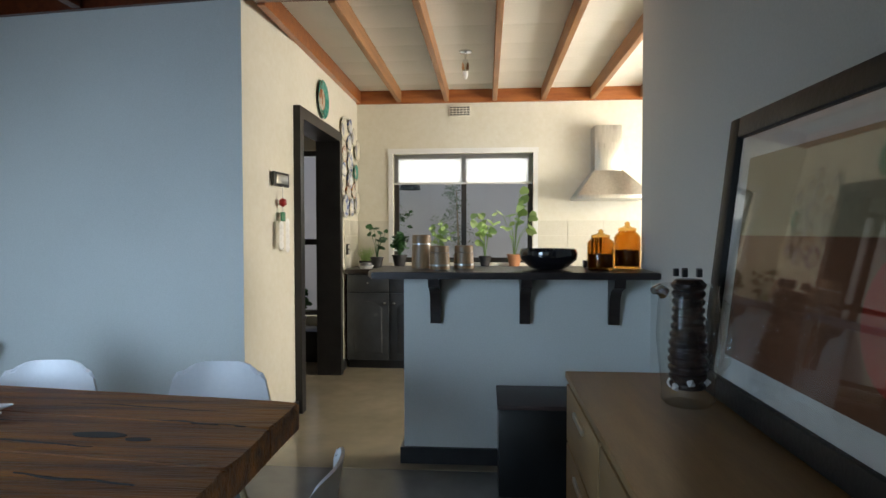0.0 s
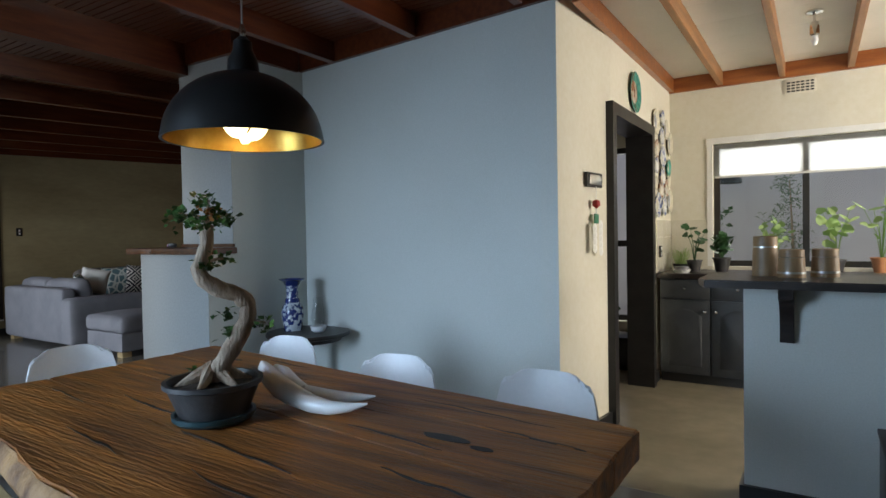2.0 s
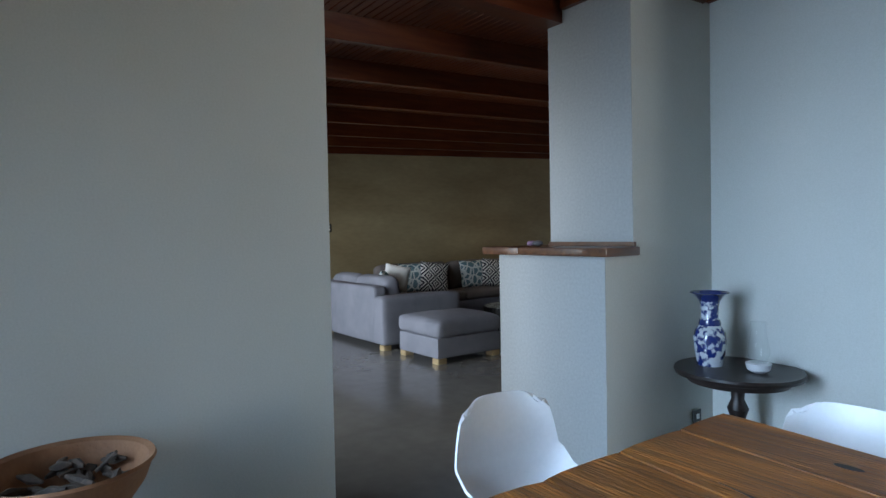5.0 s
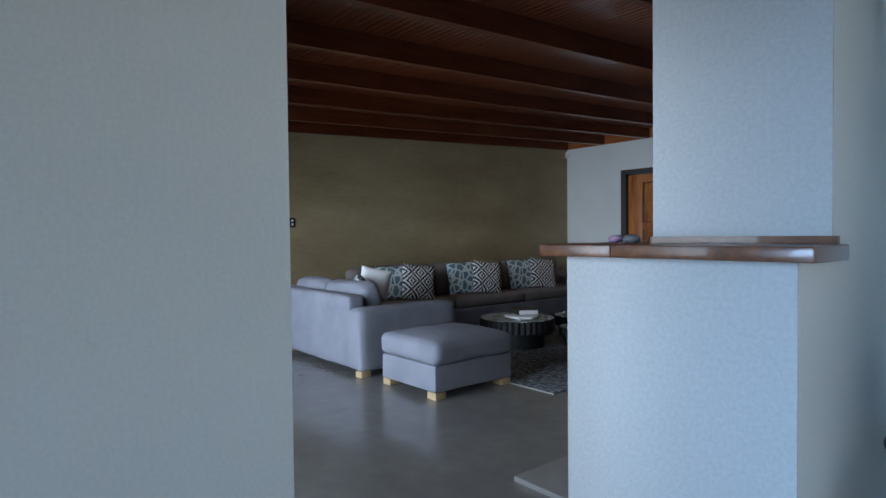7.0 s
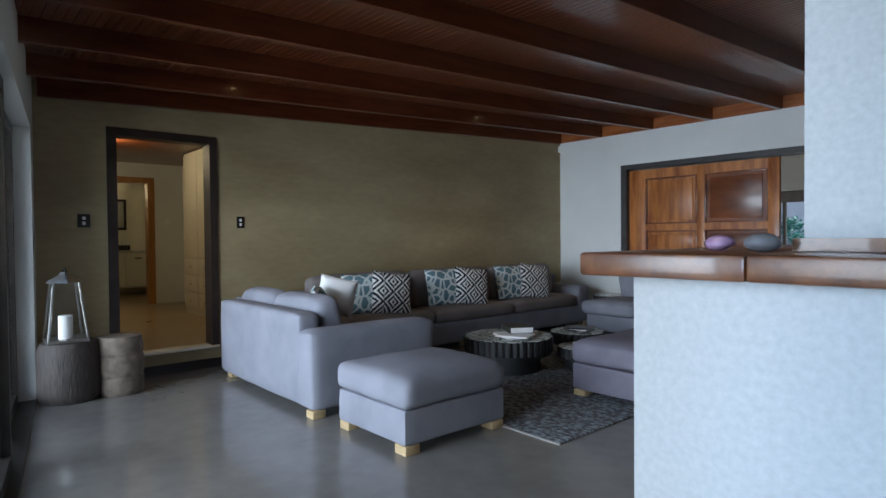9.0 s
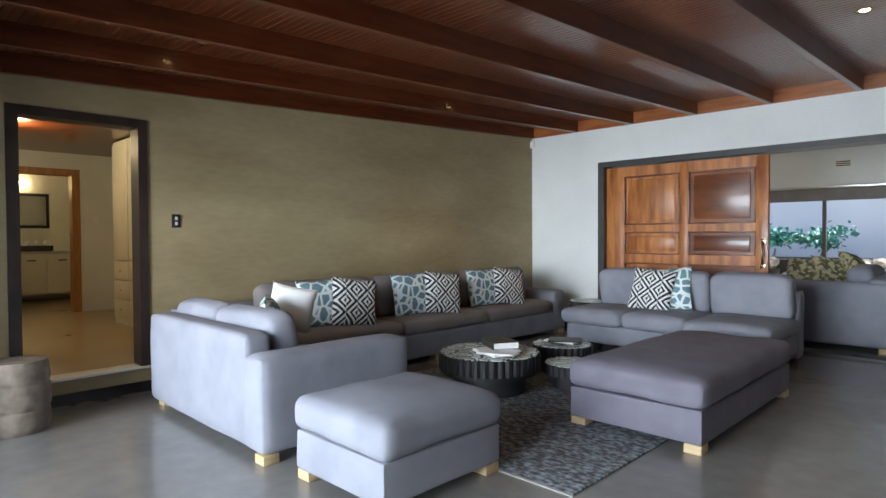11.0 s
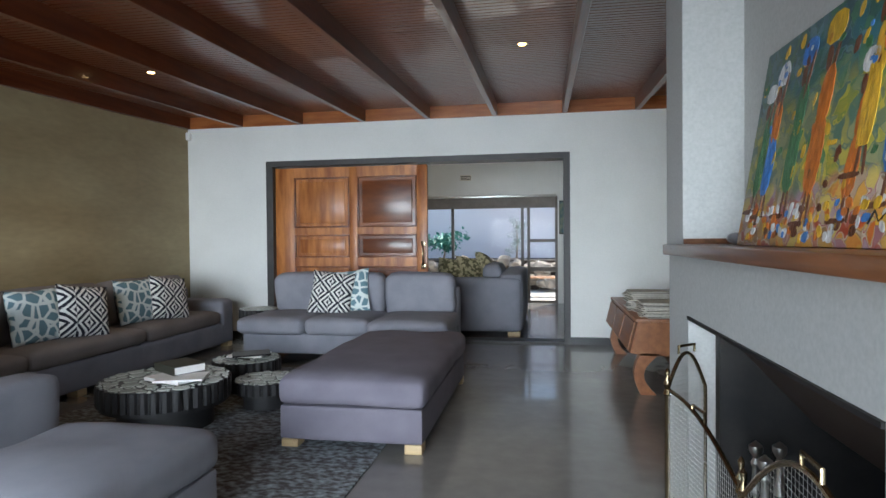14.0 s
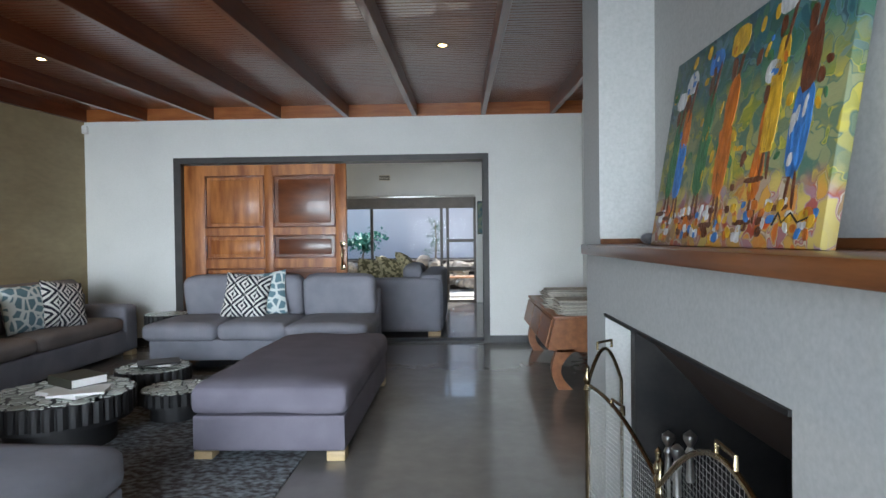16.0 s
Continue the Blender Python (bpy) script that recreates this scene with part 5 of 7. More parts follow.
for s, (o, z, r) in enumerate(((0.0, 0.115, 0.045), (0.015, 0.15, 0.034), (0.045, 0.20, 0.030), (0.085, 0.255, 0.029), (0.115, 0.31, 0.028), (0.115, 0.355, 0.027), (0.075, 0.39, 0.026), (0.015, 0.41, 0.026), (-0.025, 0.44, 0.025), (-0.035, 0.475, 0.022), (-0.015, 0.51, 0.022), (-0.005, 0.55, 0.022), (-0.015, 0.59, 0.022), (-0.01, 0.62, 0.016))):
    path.append((rt * (o) + Vector((0.015 * math.sin(s), -0.012 * math.sin(s * 0.9), z)), r))
dense = []
for (p, r), (q, r2) in zip(path, path[1:]):
    for j in range(3):
        dense.append((p.lerp(q, j / 3), r + (r2 - r) * j / 3))
tk = tube([p for p, r in dense], [r * (1 + 0.16 * noise.noise(p * 30)) for p, r in dense], 14)
for a in range(6):
    d = Vector((math.cos(a * 1.05), math.sin(a * 1.05), 0))
    tube([Vector((0, 0, 0.16)), d * 0.045 + Vector((0, 0, 0.145)), d * 0.085 + Vector((0, 0, 0.125)), d * 0.12 + Vector((0, 0, 0.112))], [0.026, 0.021, 0.014, 0.006], 8, tk)
for v in tk.verts:
    v.co += noise.noise_vector(v.co * 45) * 0.004
part("trunk", tk, TRUNK, bz)


def leaf_cloud(clumps, size, seed, leafsize, asp=0.45):
    """Small folded leaves round given centres."""
    bm = bmesh.new()
    rng = random.Random(seed)
    for c, rad, cnt in clumps:
        for _ in range(cnt):
            p = Vector(c) + Vector((rng.gauss(0, 1), rng.gauss(0, 1), rng.gauss(0, 0.6))) * rad * 0.5
            q = Euler((rng.uniform(-0.9, 0.9), rng.uniform(-0.9, 0.9), rng.uniform(0, 6.28))).to_matrix()
            s = leafsize * rng.uniform(0.6, 1.3)
            v = [bm.verts.new(p + q @ Vector(k) * s) for k in ((0, 0, 0), (0.5, asp, 0.12), (1.1, 0, 0), (0.5, -asp, 0.12))]
            bm.faces.new((v[0], v[1], v[2]))
            bm.faces.new((v[0], v[2], v[3]))
    return bm


top = rt * -0.01 + Vector((0, 0, 0.63))
part("foliage", leaf_cloud([(top + rt * -0.07 + Vector((0, 0, 0.01)), 0.05, 70), (top + rt * 0.05, 0.045, 70), (top + Vector((0, 0, 0.055)), 0.045, 60), (top + rt * -0.02 + Vector((0.03, -0.03, -0.02)), 0.04, 40), (rt * -0.02 + Vector((0, 0, 0.48)), 0.035, 40), (rt * 0.03 + Vector((0, 0, 0.50)), 0.035, 30), (rt * 0.05 + Vector((0, 0, 0.27)), 0.03, 30), (rt * 0.16 + Vector((0, 0, 0.29)), 0.035, 30), (rt * 0.045 + Vector((0, 0, 0.33)), 0.025, 18), (rt * -0.05 + Vector((0, 0, 0.16)), 0.015, 8)], 0, 3, 0.022), LEAF, bz)
part("dry_foliage", leaf_cloud([(top + Vector((0.01, 0, 0.015)), 0.03, 34)], 0, 4, 0.02), DRY, bz, "orange dry leaves")
tw = bmesh.new()
for o, z, o2, z2 in ((-0.01, 0.62, -0.09, 0.65), (-0.01, 0.62, 0.06, 0.645), (-0.01, 0.62, 0.0, 0.69), (0.11, 0.30, 0.17, 0.295), (0.06, 0.23, 0.05, 0.28), (-0.03, 0.46, -0.05, 0.49), (0.0, 0.5, 0.04, 0.505)):
    tube([rt * o + Vector((0, 0, z)), rt * o2 + Vector((0, 0, z2))], [0.008, 0.003], 6, tw)
part("twigs", tw, TRUNK, bz)

# white horn sculpture
HORN = mat("white_polished_horn", (0.74, 0.73, 0.71), (0.80, 0.80, 0.79), 8, 0.3, clear=0.3)
hn = thing("horn_sculpture", "white forked horn lying on the table", "sculpture", at(-1.5, 1.37, 0.742))
hb = tube([(-0.16, 0.02, 0.115), (-0.13, 0.0, 0.11), (-0.09, -0.01, 0.085), (-0.03, -0.02, 0.06), (0.04, -0.03, 0.045), (0.12, -0.035, 0.032), (0.19, -0.03, 0.028), (0.25, -0.012, 0.034), (0.30, 0.008, 0.046)], [0.010, 0.020, 0.031, 0.036, 0.033, 0.027, 0.021, 0.014, 0.003], 18)
tube([(0.05, 0.0, 0.05), (0.10, 0.045, 0.035), (0.15, 0.08, 0.028), (0.20, 0.098, 0.030), (0.25, 0.105, 0.038)], [0.024, 0.021, 0.017, 0.012, 0.003], 14, hb)
tube([(-0.12, 0.04, 0.10), (-0.07, 0.03, 0.09), (-0.01, 0.01, 0.065), (0.05, 0.0, 0.05)], [0.014, 0.024, 0.028, 0.024], 14, hb)
part("horn", hb, HORN, hn)

# round side table, vase, hurricane glass
st_ = thing("side_table", "small round dark wood pedestal table in the corner", "side table", at(-3.25, 3.17))
part("top", lathe([(0.27, 0.55), (0.30, 0.558), (0.305, 0.572), (0.30, 0.585), (0.0, 0.586)], 40), DARKWOOD, st_)
part("apron", lathe([(0.24, 0.52), (0.25, 0.55)], 32), DARKWOOD, st_)
part("pedestal", lathe([(0.045, 0.06), (0.04, 0.12), (0.06, 0.17), (0.055, 0.22), (0.03, 0.27), (0.035, 0.33), (0.052, 0.38), (0.03, 0.43), (0.035, 0.48), (0.05, 0.52)], 24), DARKWOOD, st_, "turned dark wood column")
for a in (90, 210, 330):
    part("leg", tube([(0.02, 0, 0.12), (0.10, 0, 0.10), (0.17, 0, 0.045), (0.22, 0, 0.012)], [0.025, 0.022, 0.018, 0.012], 10), DARKWOOD, st_, "", pose(0, 0, 0, 0, 0, a))


def porcelain():
    m = mat("blue_white_porcelain", (0.015, 0.03, 0.16), (0.62, 0.66, 0.72), 26, 0.15, clear=0.6, contrast=(0.46, 0.54))
    return m


PORC = porcelain()
BLUEG = mat("cobalt_glaze", (0.012, 0.022, 0.12), (0.02, 0.035, 0.17), 9, 0.15, clear=0.6)
vs_ = thing("porcelain_vase", "tall blue and white porcelain vase", "vase", at(-3.38, 3.14, 0.586))
part("body", lathe([(0.062, 0), (0.066, 0.02), (0.078, 0.09), (0.082, 0.14), (0.074, 0.18), (0.05, 0.215)], 32), PORC, vs_)
part("neck", lathe([(0.05, 0.215), (0.042, 0.25), (0.044, 0.31), (0.05, 0.335)], 32), PORC, vs_)
part("collar", lathe([(0.052, 0.205), (0.056, 0.218), (0.05, 0.24)], 32), BLUEG, vs_)
part("rim", lathe([(0.05, 0.335), (0.072, 0.368), (0.098, 0.380), (0.094, 0.384), (0.06, 0.37), (0.04, 0.34)], 32), BLUEG, vs_, "flared cobalt rim")
CG = glass("clear_glass", (0.97, 0.98, 0.98))
hg = thing("hurricane_glass", "clear glass lamp chimney on a white base", "candle holder", at(-3.14, 3.16, 0.586))
part("base", lathe([(0.03, 0), (0.052, 0.015), (0.06, 0.045), (0.05, 0.05), (0, 0.045)], 24), SHELL, hg, "white ceramic cup")
g = part("chimney", lathe([(0.035, 0.05), (0.052, 0.10), (0.040, 0.17), (0.033, 0.21), (0.036, 0.25)], 24), CG, hg)
g.visible_shadow = False
switch("black floor-level wall socket", pose(-3.557, 3.30, 0.22, 0, 0, 88), BLACK)

# clay fire bowl on a stone stand
CLAY = mat("terracotta_clay", (0.24, 0.105, 0.045), (0.34, 0.165, 0.08), 5, 0.75, bump=0.2)
BX2, BY2 = -3.83, 0.32
SLATE = mat("stacked_slate", (0.03, 0.03, 0.03), (0.065, 0.062, 0.06), 10, 0.8, bump=0.5, vary=0.3)
stand = thing("stone_stand", "round stand of stacked dark slate rings", "stand", at(BX2, BY2))
rng = random.Random(2)
for k in range(9):
    z = k * 0.045
    part("slate_ring", lathe([(0.165, z), (0.172 + rng.uniform(0, 0.012), z + 0.004), (0.172 + rng.uniform(0, 0.012), z + 0.040), (0.165, z + 0.0448)], 22), SLATE, stand)
bw = thing("clay_bowl", "wide terracotta bowl of dry seed pods", "bowl", at(BX2, BY2, 0.405))
bw.scale = (0.77, 0.77, 0.88)
part("bowl", lathe([(0.10, 0), (0.19, 0.05), (0.275, 0.155), (0.305, 0.225), (0.318, 0.235), (0.312, 0.246), (0.288, 0.235), (0.255, 0.16), (0.16, 0.07), (0.0, 0.05)], 44), CLAY, bw)
PODS = mat("dry_pods", (0.03, 0.02, 0.014), (0.10, 0.07, 0.05), 20, 0.8, vary=0.3)
for k in range(34):
    a, d = rng.uniform(0, 6.28), 0.22 * math.sqrt(rng.random())
    q = Vector((math.cos(rng.uniform(0, 6.28)), math.sin(rng.uniform(0, 6.28)), rng.uniform(-0.2, 0.25))) * 0.05
    c = Vector((d * math.cos(a), d * math.sin(a), 0.15 + rng.uniform(0, 0.05)))
    part("pod", tube([c - q, c, c + q], [0.006, 0.02, 0.006], 7), PODS, bw)
part("stick", tube([(-0.05, 0.1, 0.18), (0.08, 0.16, 0.27)], 0.007, 6), PODS, bw)

# sideboard with jug and framed picture
sb = thing("sideboard", "low oak sideboard with drawers against the wall", "sideboard", at(0.62, 1.15))
wpart("top", B(0.355, 0.15, 0.725, 0.885, 2.105, 0.75, bevel=0.003), OAK, sb)
wpart("body", B(0.375, 0.16, 0.06, 0.885, 2.095, 0.725), OAK, sb)
wpart("plinth", B(0.40, 0.18, 0.0, 0.885, 2.07, 0.06), BLACK, sb)
for j in range(3):
    for y0, y1 in ((1.48, 2.08), (0.82, 1.46), (0.18, 0.80)):
        z = 0.08 + j * 0.213
        dr = wpart("drawer_front", B(0.357, y0, z, 0.375, y1, z + 0.205, bevel=0.003), OAK, sb)
        wpart("handle", B(0.347, (y0 + y1) / 2 - 0.09, z + 0.145, 0.357, (y0 + y1) / 2 + 0.09, z + 0.165, bevel=0.003), STEEL, sb, "flat steel drawer pull")
jug = thing("glass_jug", "clear glass jug holding a dark bottle and shells", "jug", at(0.662, 1.72, 0.75, 90))
jug.scale = (0.92, 0.92, 0.94)
GLS = glass("jug_glass", (0.95, 0.96, 0.95))
o = part("body", lathe([(0.07, 0.0), (0.082, 0.015), (0.080, 0.05), (0.090, 0.13), (0.098, 0.22), (0.094, 0.30), (0.088, 0.35), (0.092, 0.375)], 32), GLS, jug)
o.visible_shadow = False
part("handle", tube([(0.0, -0.09, 0.33), (0.0, -0.125, 0.30), (0.0, -0.135, 0.22), (0.0, -0.12, 0.13), (0.0, -0.088, 0.09)], 0.013, 10), GLS, jug)
part("spout", tube([(-0.03, 0.085, 0.35), (-0.04, 0.105, 0.365), (-0.05, 0.125, 0.36)], [0.02, 0.018, 0.012], 10), CHROME, jug, "chrome pouring lip")
tw_ = []
for k in range(13):
    z = 0.05 + k * 0.026
    tw_ += [(0.050 + 0.006 * math.sin(k * 0.5), z), (0.056 + 0.006 * math.sin(k * 0.5), z + 0.008), (0.056 + 0.006 * math.sin(k * 0.5), z + 0.016), (0.049 + 0.006 * math.sin(k * 0.5), z + 0.022)]
part("bottle", lathe(tw_ + [(0.040, 0.392), (0.0, 0.393)], 16), mat("dark_brown_ribbed_pod", (0.012, 0.008, 0.007), (0.05, 0.03, 0.022), 26, 0.35, bump=0.6, fine=60), jug, "dark brown ribbed insert")
for k in range(5):
    a = k * 1.257
    part("prong", B(-0.008, -0.008, 0.40, 0.008, 0.008, 0.425, bevel=0.002), SATIN, jug, "", pose(0.038 * math.cos(a), 0.038 * math.sin(a), 0))
rng = random.Random(12)
for k in range(9):
    a = rng.uniform(0, 6.28)
    part("shell", lathe([(0.004, -0.012), (0.014, 0), (0.003, 0.014)], 8), HORN, jug, "white shell", pose(0.055 * math.cos(a), 0.055 * math.sin(a), 0.03 + rng.uniform(0, 0.07), rng.uniform(0, 180), rng.uniform(0, 180), 0))

pic = thing("framed_picture", "large black framed print under glass leaning on the wall", "picture", pose(0.775, 1.26, 0.7505, 0, 0, 90) @ pose(0, 0, 0, 6.5, 0, 0))
FW, FH, FT = 1.32, 0.87, 0.066
# the picture's front looks along local +y
BLK = mat("black_distressed_frame", (0.007, 0.006, 0.006), (0.018, 0.016, 0.014), 14, 0.55, bump=0.2, contrast=(0.4, 0.8))
for a, b, c, d in ((-FW / 2, 0, -FW / 2 + FT, FH), (FW / 2 - FT, 0, FW / 2, FH), (-FW / 2 + FT, 0, FW / 2 - FT, FT), (-FW / 2 + FT, FH - FT, FW / 2 - FT, FH)):
    bm = B(a, -0.025, b, c, 0.018, d, bevel=0.008)
    part("frame_side", bm, BLK, pic)
part("mount", B(-FW / 2 + FT, -0.012, FT, FW / 2 - FT, -0.004, FH - FT), PAPER, pic, "pale grey card mount")
PRINT = mat("brown_print", (0.17, 0.065, 0.030), (0.22, 0.085, 0.04), 5, 0.7)
PRINT2 = mat("sand_print", (0.33, 0.27, 0.17), (0.38, 0.32, 0.21), 5, 0.7)
part("print", B(-FW / 2 + FT + 0.07, -0.004, FT + 0.07, FW / 2 - FT - 0.07, -0.002, 0.50), PRINT, pic, "brown lower field")
part("print", B(-FW / 2 + FT + 0.07, -0.004, 0.50, FW / 2 - FT - 0.07, -0.002, FH - FT - 0.07), PRINT2, pic, "sand upper field")
rd = bmesh.new()
bmesh.ops.create_uvsphere(rd, u_segments=24, v_segments=12, radius=0.13)
bmesh.ops.transform(rd, matrix=pose(-0.22, -0.001, 0.34) @ Matrix.Diagonal((1, 0.012, 1.1, 1)), verts=rd.verts)
part("print_shape", rd, mat("red_print", (0.42, 0.03, 0.015), None, 6, 0.6), pic, "red rounded shape")
gl = part("glass", B(-FW / 2 + FT, 0.003, FT, FW / 2 - FT, 0.006, FH - FT), glass("picture_glass", (0.97, 0.98, 0.97), gloss=(0.05, 0.65)), pic)
gl.visible_shadow = False
# dark box cabinet by the bar
bx = thing("box_cabinet", "low dark brown box cabinet against the bar", "cabinet", at(0.31, 2.93))
wpart("body", B(0.125, 2.71, 0.0, 0.505, 3.06, 0.42, bevel=0.003), SATIN, bx)
wpart("lid", B(0.118, 2.70, 0.42, 0.51, 3.07, 0.442, bevel=0.004), mat("dark_brown_leather", (0.045, 0.026, 0.022), (0.065, 0.038, 0.032), 10, 0.5), bx, "dark brown top")

# dining window behind the walk
wf = bmesh.new()
for x in (-3.9, -2.6, -1.3, 0.04):
    box(wf, x, -1.76, 0, x + 0.06, -1.70, 2.35)
struct("window_dining", wf, ALU, "bronze aluminium frame of the wide dining window", "window")
struct("window_dining_pane", B(-3.9, -1.735, 0.0, 0.1, -1.729, 2.35), CLEAR, "clear glass of the dining window", "window").visible_shadow = False
struct("terrace", B(-12, -6, -0.055, 3, 1.6, -0.045), CREAM, "pale paved terrace outside", "pavement")

# ---- kitchen ----
bt = prism([(-0.56, 3.02), (-0.52, 2.90), (0.925, 2.90), (0.925, 3.42), (-0.50, 3.42), (-0.56, 3.30)], 1.02, 1.055)
bmesh.ops.bevel(bt, geom=[e for e in bt.edges if abs(e.verts[0].co.z - e.verts[1].co.z) < 1e-4], offset=0.005, segments=2, affect="EDGES")
thing("bar_counter", "black stained wooden bar counter on brackets", "counter", bm=bt, material=DARKWOOD)
for x in (-0.205, 0.27, 0.735):
    b = thing("bar_bracket", "black wooden bracket under the bar counter", "bracket", at(x, 3.10, 0.77), group="bar brackets")
    q = bmesh.new()
    prof = [(0, 0), (-0.03, 0.0), (-0.035, 0.06), (-0.045, 0.13), (-0.08, 0.18), (-0.16, 0.205), (-0.17, 0.249), (0, 0.249)]
    lo = [q.verts.new((-0.028, y, z)) for y, z in prof]
    hi = [q.verts.new((0.028, y, z)) for y, z in prof]
    q.faces.new(lo)
    q.faces.new(hi[::-1])
    for i in range(len(prof)):
        q.faces.new((lo[i], lo[(i + 1) % len(prof)], hi[(i + 1) % len(prof)], hi[i]))
    part("bracket", q, DARKWOOD, b)
BAMBOO = mat("wood_canister", (0.22, 0.13, 0.06), (0.32, 0.20, 0.10), 6, 0.45, stretch=(3, 3, 0.4), bump=0.1)
for x, y, r, h in ((-0.30, 3.25, 0.056, 0.185), (-0.19, 3.16, 0.056, 0.125), (-0.06, 3.25, 0.056, 0.125)):
    c = thing("canister", "turned wooden canister with a metal band", "canister", at(x, y, 1.0555), group="wooden canisters")
    part("body", lathe([(r, 0), (r, h * 0.15), (r * 0.94, h * 0.72)], 28), BAMBOO, c)
    part("band", lathe([(r + 0.001, h * 0.14), (r + 0.0015, h * 0.22)], 28) if h < 0.15 else lathe([(r * 0.945, h * 0.72), (r * 0.945, h * 0.76)], 28), STEEL, c, "pale metal band")
    part("lid", lathe([(r * 0.93, h * 0.74), (r * 0.92, h), (r * 0.85, h + 0.003), (0, h + 0.002)], 28), BAMBOO, c)
bo = thing("glass_bowl", "wide black glossy bowl on the bar", "bowl", at(0.40, 3.14, 1.0555))
part("bowl", lathe([(0.06, 0), (0.10, 0.012), (0.148, 0.055), (0.157, 0.085), (0.150, 0.112), (0.142, 0.112), (0.148, 0.085), (0.135, 0.055), (0.09, 0.022), (0, 0.016)], 44), mat("black_glass", (0.008, 0.008, 0.010), (0.014, 0.013, 0.016), 6, 0.06, clear=1.0), bo)
AMBER = glass("amber_glass", (0.80, 0.60, 0.30))
for x, y, r, h in ((0.67, 3.11, 0.070, 0.20), (0.845, 3.27, 0.072, 0.24)):
    j = thing("amber_jar", "ribbed amber glass jar with a knobbed lid", "jar", at(x, y, 1.0555), group="amber jars")
    part("jar", lathe([(r * 0.95, 0), (r, 0.01), (r, h * 0.72), (r * 0.85, h * 0.80), (r * 0.66, h * 0.84), (r * 0.66, h * 0.87), (r * 0.62, h * 0.87), (r * 0.62, h * 0.83), (r * 0.8, h * 0.78), (r * 0.93, h * 0.70), (r * 0.93, 0.014), (0, 0.012)], 32), AMBER, j)
    part("contents", lathe([(r * 0.9, 0.015), (r * 0.9, h * 0.42), (0, h * 0.44)], 24), mat("dark_tea", (0.06, 0.025, 0.008), (0.14, 0.06, 0.02), 60, 0.8), j)
    part("lid", lathe([(r * 0.70, h * 0.87), (r * 0.68, h * 0.93), (r * 0.3, h * 0.97), (r * 0.16, h), (r * 0.24, h * 1.04), (r * 0.1, h * 1.08), (0, h * 1.09)], 28), AMBER, j, "amber glass lid")
ut = thing("utensil_stand", "black block holding steel kitchen utensils", "utensil holder", at(0.70, 3.36, 1.0555))
part("block", B(-0.08, -0.03, 0, 0.06, 0.03, 0.04, bevel=0.004), BLACK, ut)
for k in range(3):
    part("utensil", lathe([(0.006, 0.04), (0.007, 0.13), (0.014, 0.15), (0.010, 0.17), (0, 0.175)], 10), STEEL, ut, "", at(-0.03 + 0.025 * k, 0))

KCAB = mat("charcoal_cabinet_paint", (0.028, 0.032, 0.038), (0.042, 0.047, 0.054), 6, 0.45, bump=0.08)


def cabinet(x0, x1, y0, y1, face, drawers, label):
    """Base unit with arched doors; face is the y of its front."""
    c = thing("kitchen_cabinet", label, "cabinet", at((x0 + x1) / 2, (y0 + y1) / 2), group="kitchen cabinets")
    wpart("carcass", B(x0, y0, 0.08, x1, y1, 0.88), KCAB, c)
    wpart("plinth", B(x0, y0 + 0.04, 0, x1, y1, 0.08), BLACK, c)
    n = drawers
    wdt = (x1 - x0) / n
    for k in range(n):
        a = x0 + k * wdt + 0.008
        b = a + wdt - 0.016
        d = wpart("drawer", B(a, y0 - 0.02, 0.715, b, y0, 0.865, bevel=0.006), KCAB, c)
        wpart("knob", lathe([(0.006, 0), (0.013, 0.012), (0.009, 0.022), (0, 0.024)], 12, None, (0, 0, 0)) if False else B((a + b) / 2 - 0.012, y0 - 0.042, 0.785, (a + b) / 2 + 0.012, y0 - 0.02, 0.809, bevel=0.008), CHROME, c, "round chrome knob")
        dd = B(a, y0 - 0.02, 0.09, b, y0, 0.70, bevel=0.004)
        wpart("door", dd, KCAB, c)
        ar = bmesh.new()
        pts_ = [(a + 0.06, 0.15), (b - 0.06, 0.15), (b - 0.06, 0.57)]
        for i in range(1, 12):
            s = i / 12
            pts_.append((b - 0.06 + (a - b + 0.12) * s, 0.57 + 0.06 * math.sin(math.pi * s)))
        pts_.append((a + 0.06, 0.57))
        lo = [ar.verts.new((x, y0 - 0.021, z)) for x, z in pts_]
        hi = [ar.verts.new((x + (0.012 if x < (a + b) / 2 else -0.012), y0 - 0.030, z - 0.01 if z > 0.3 else z + 0.012)) for x, z in pts_]
        ar.faces.new(hi)
        for i in range(len(pts_)):
            ar.faces.new((lo[i], lo[(i + 1) % len(pts_)], hi[(i + 1) % len(pts_)], hi[i]))
        wpart("door_panel", ar, KCAB, c, "raised arched panel")
        kx = b - 0.035 if k % 2 == 0 else a + 0.035
        wpart("knob", B(kx - 0.012, y0 - 0.042, 0.60, kx + 0.012, y0 - 0.02, 0.624, bevel=0.008), CHROME, c, "round chrome knob")


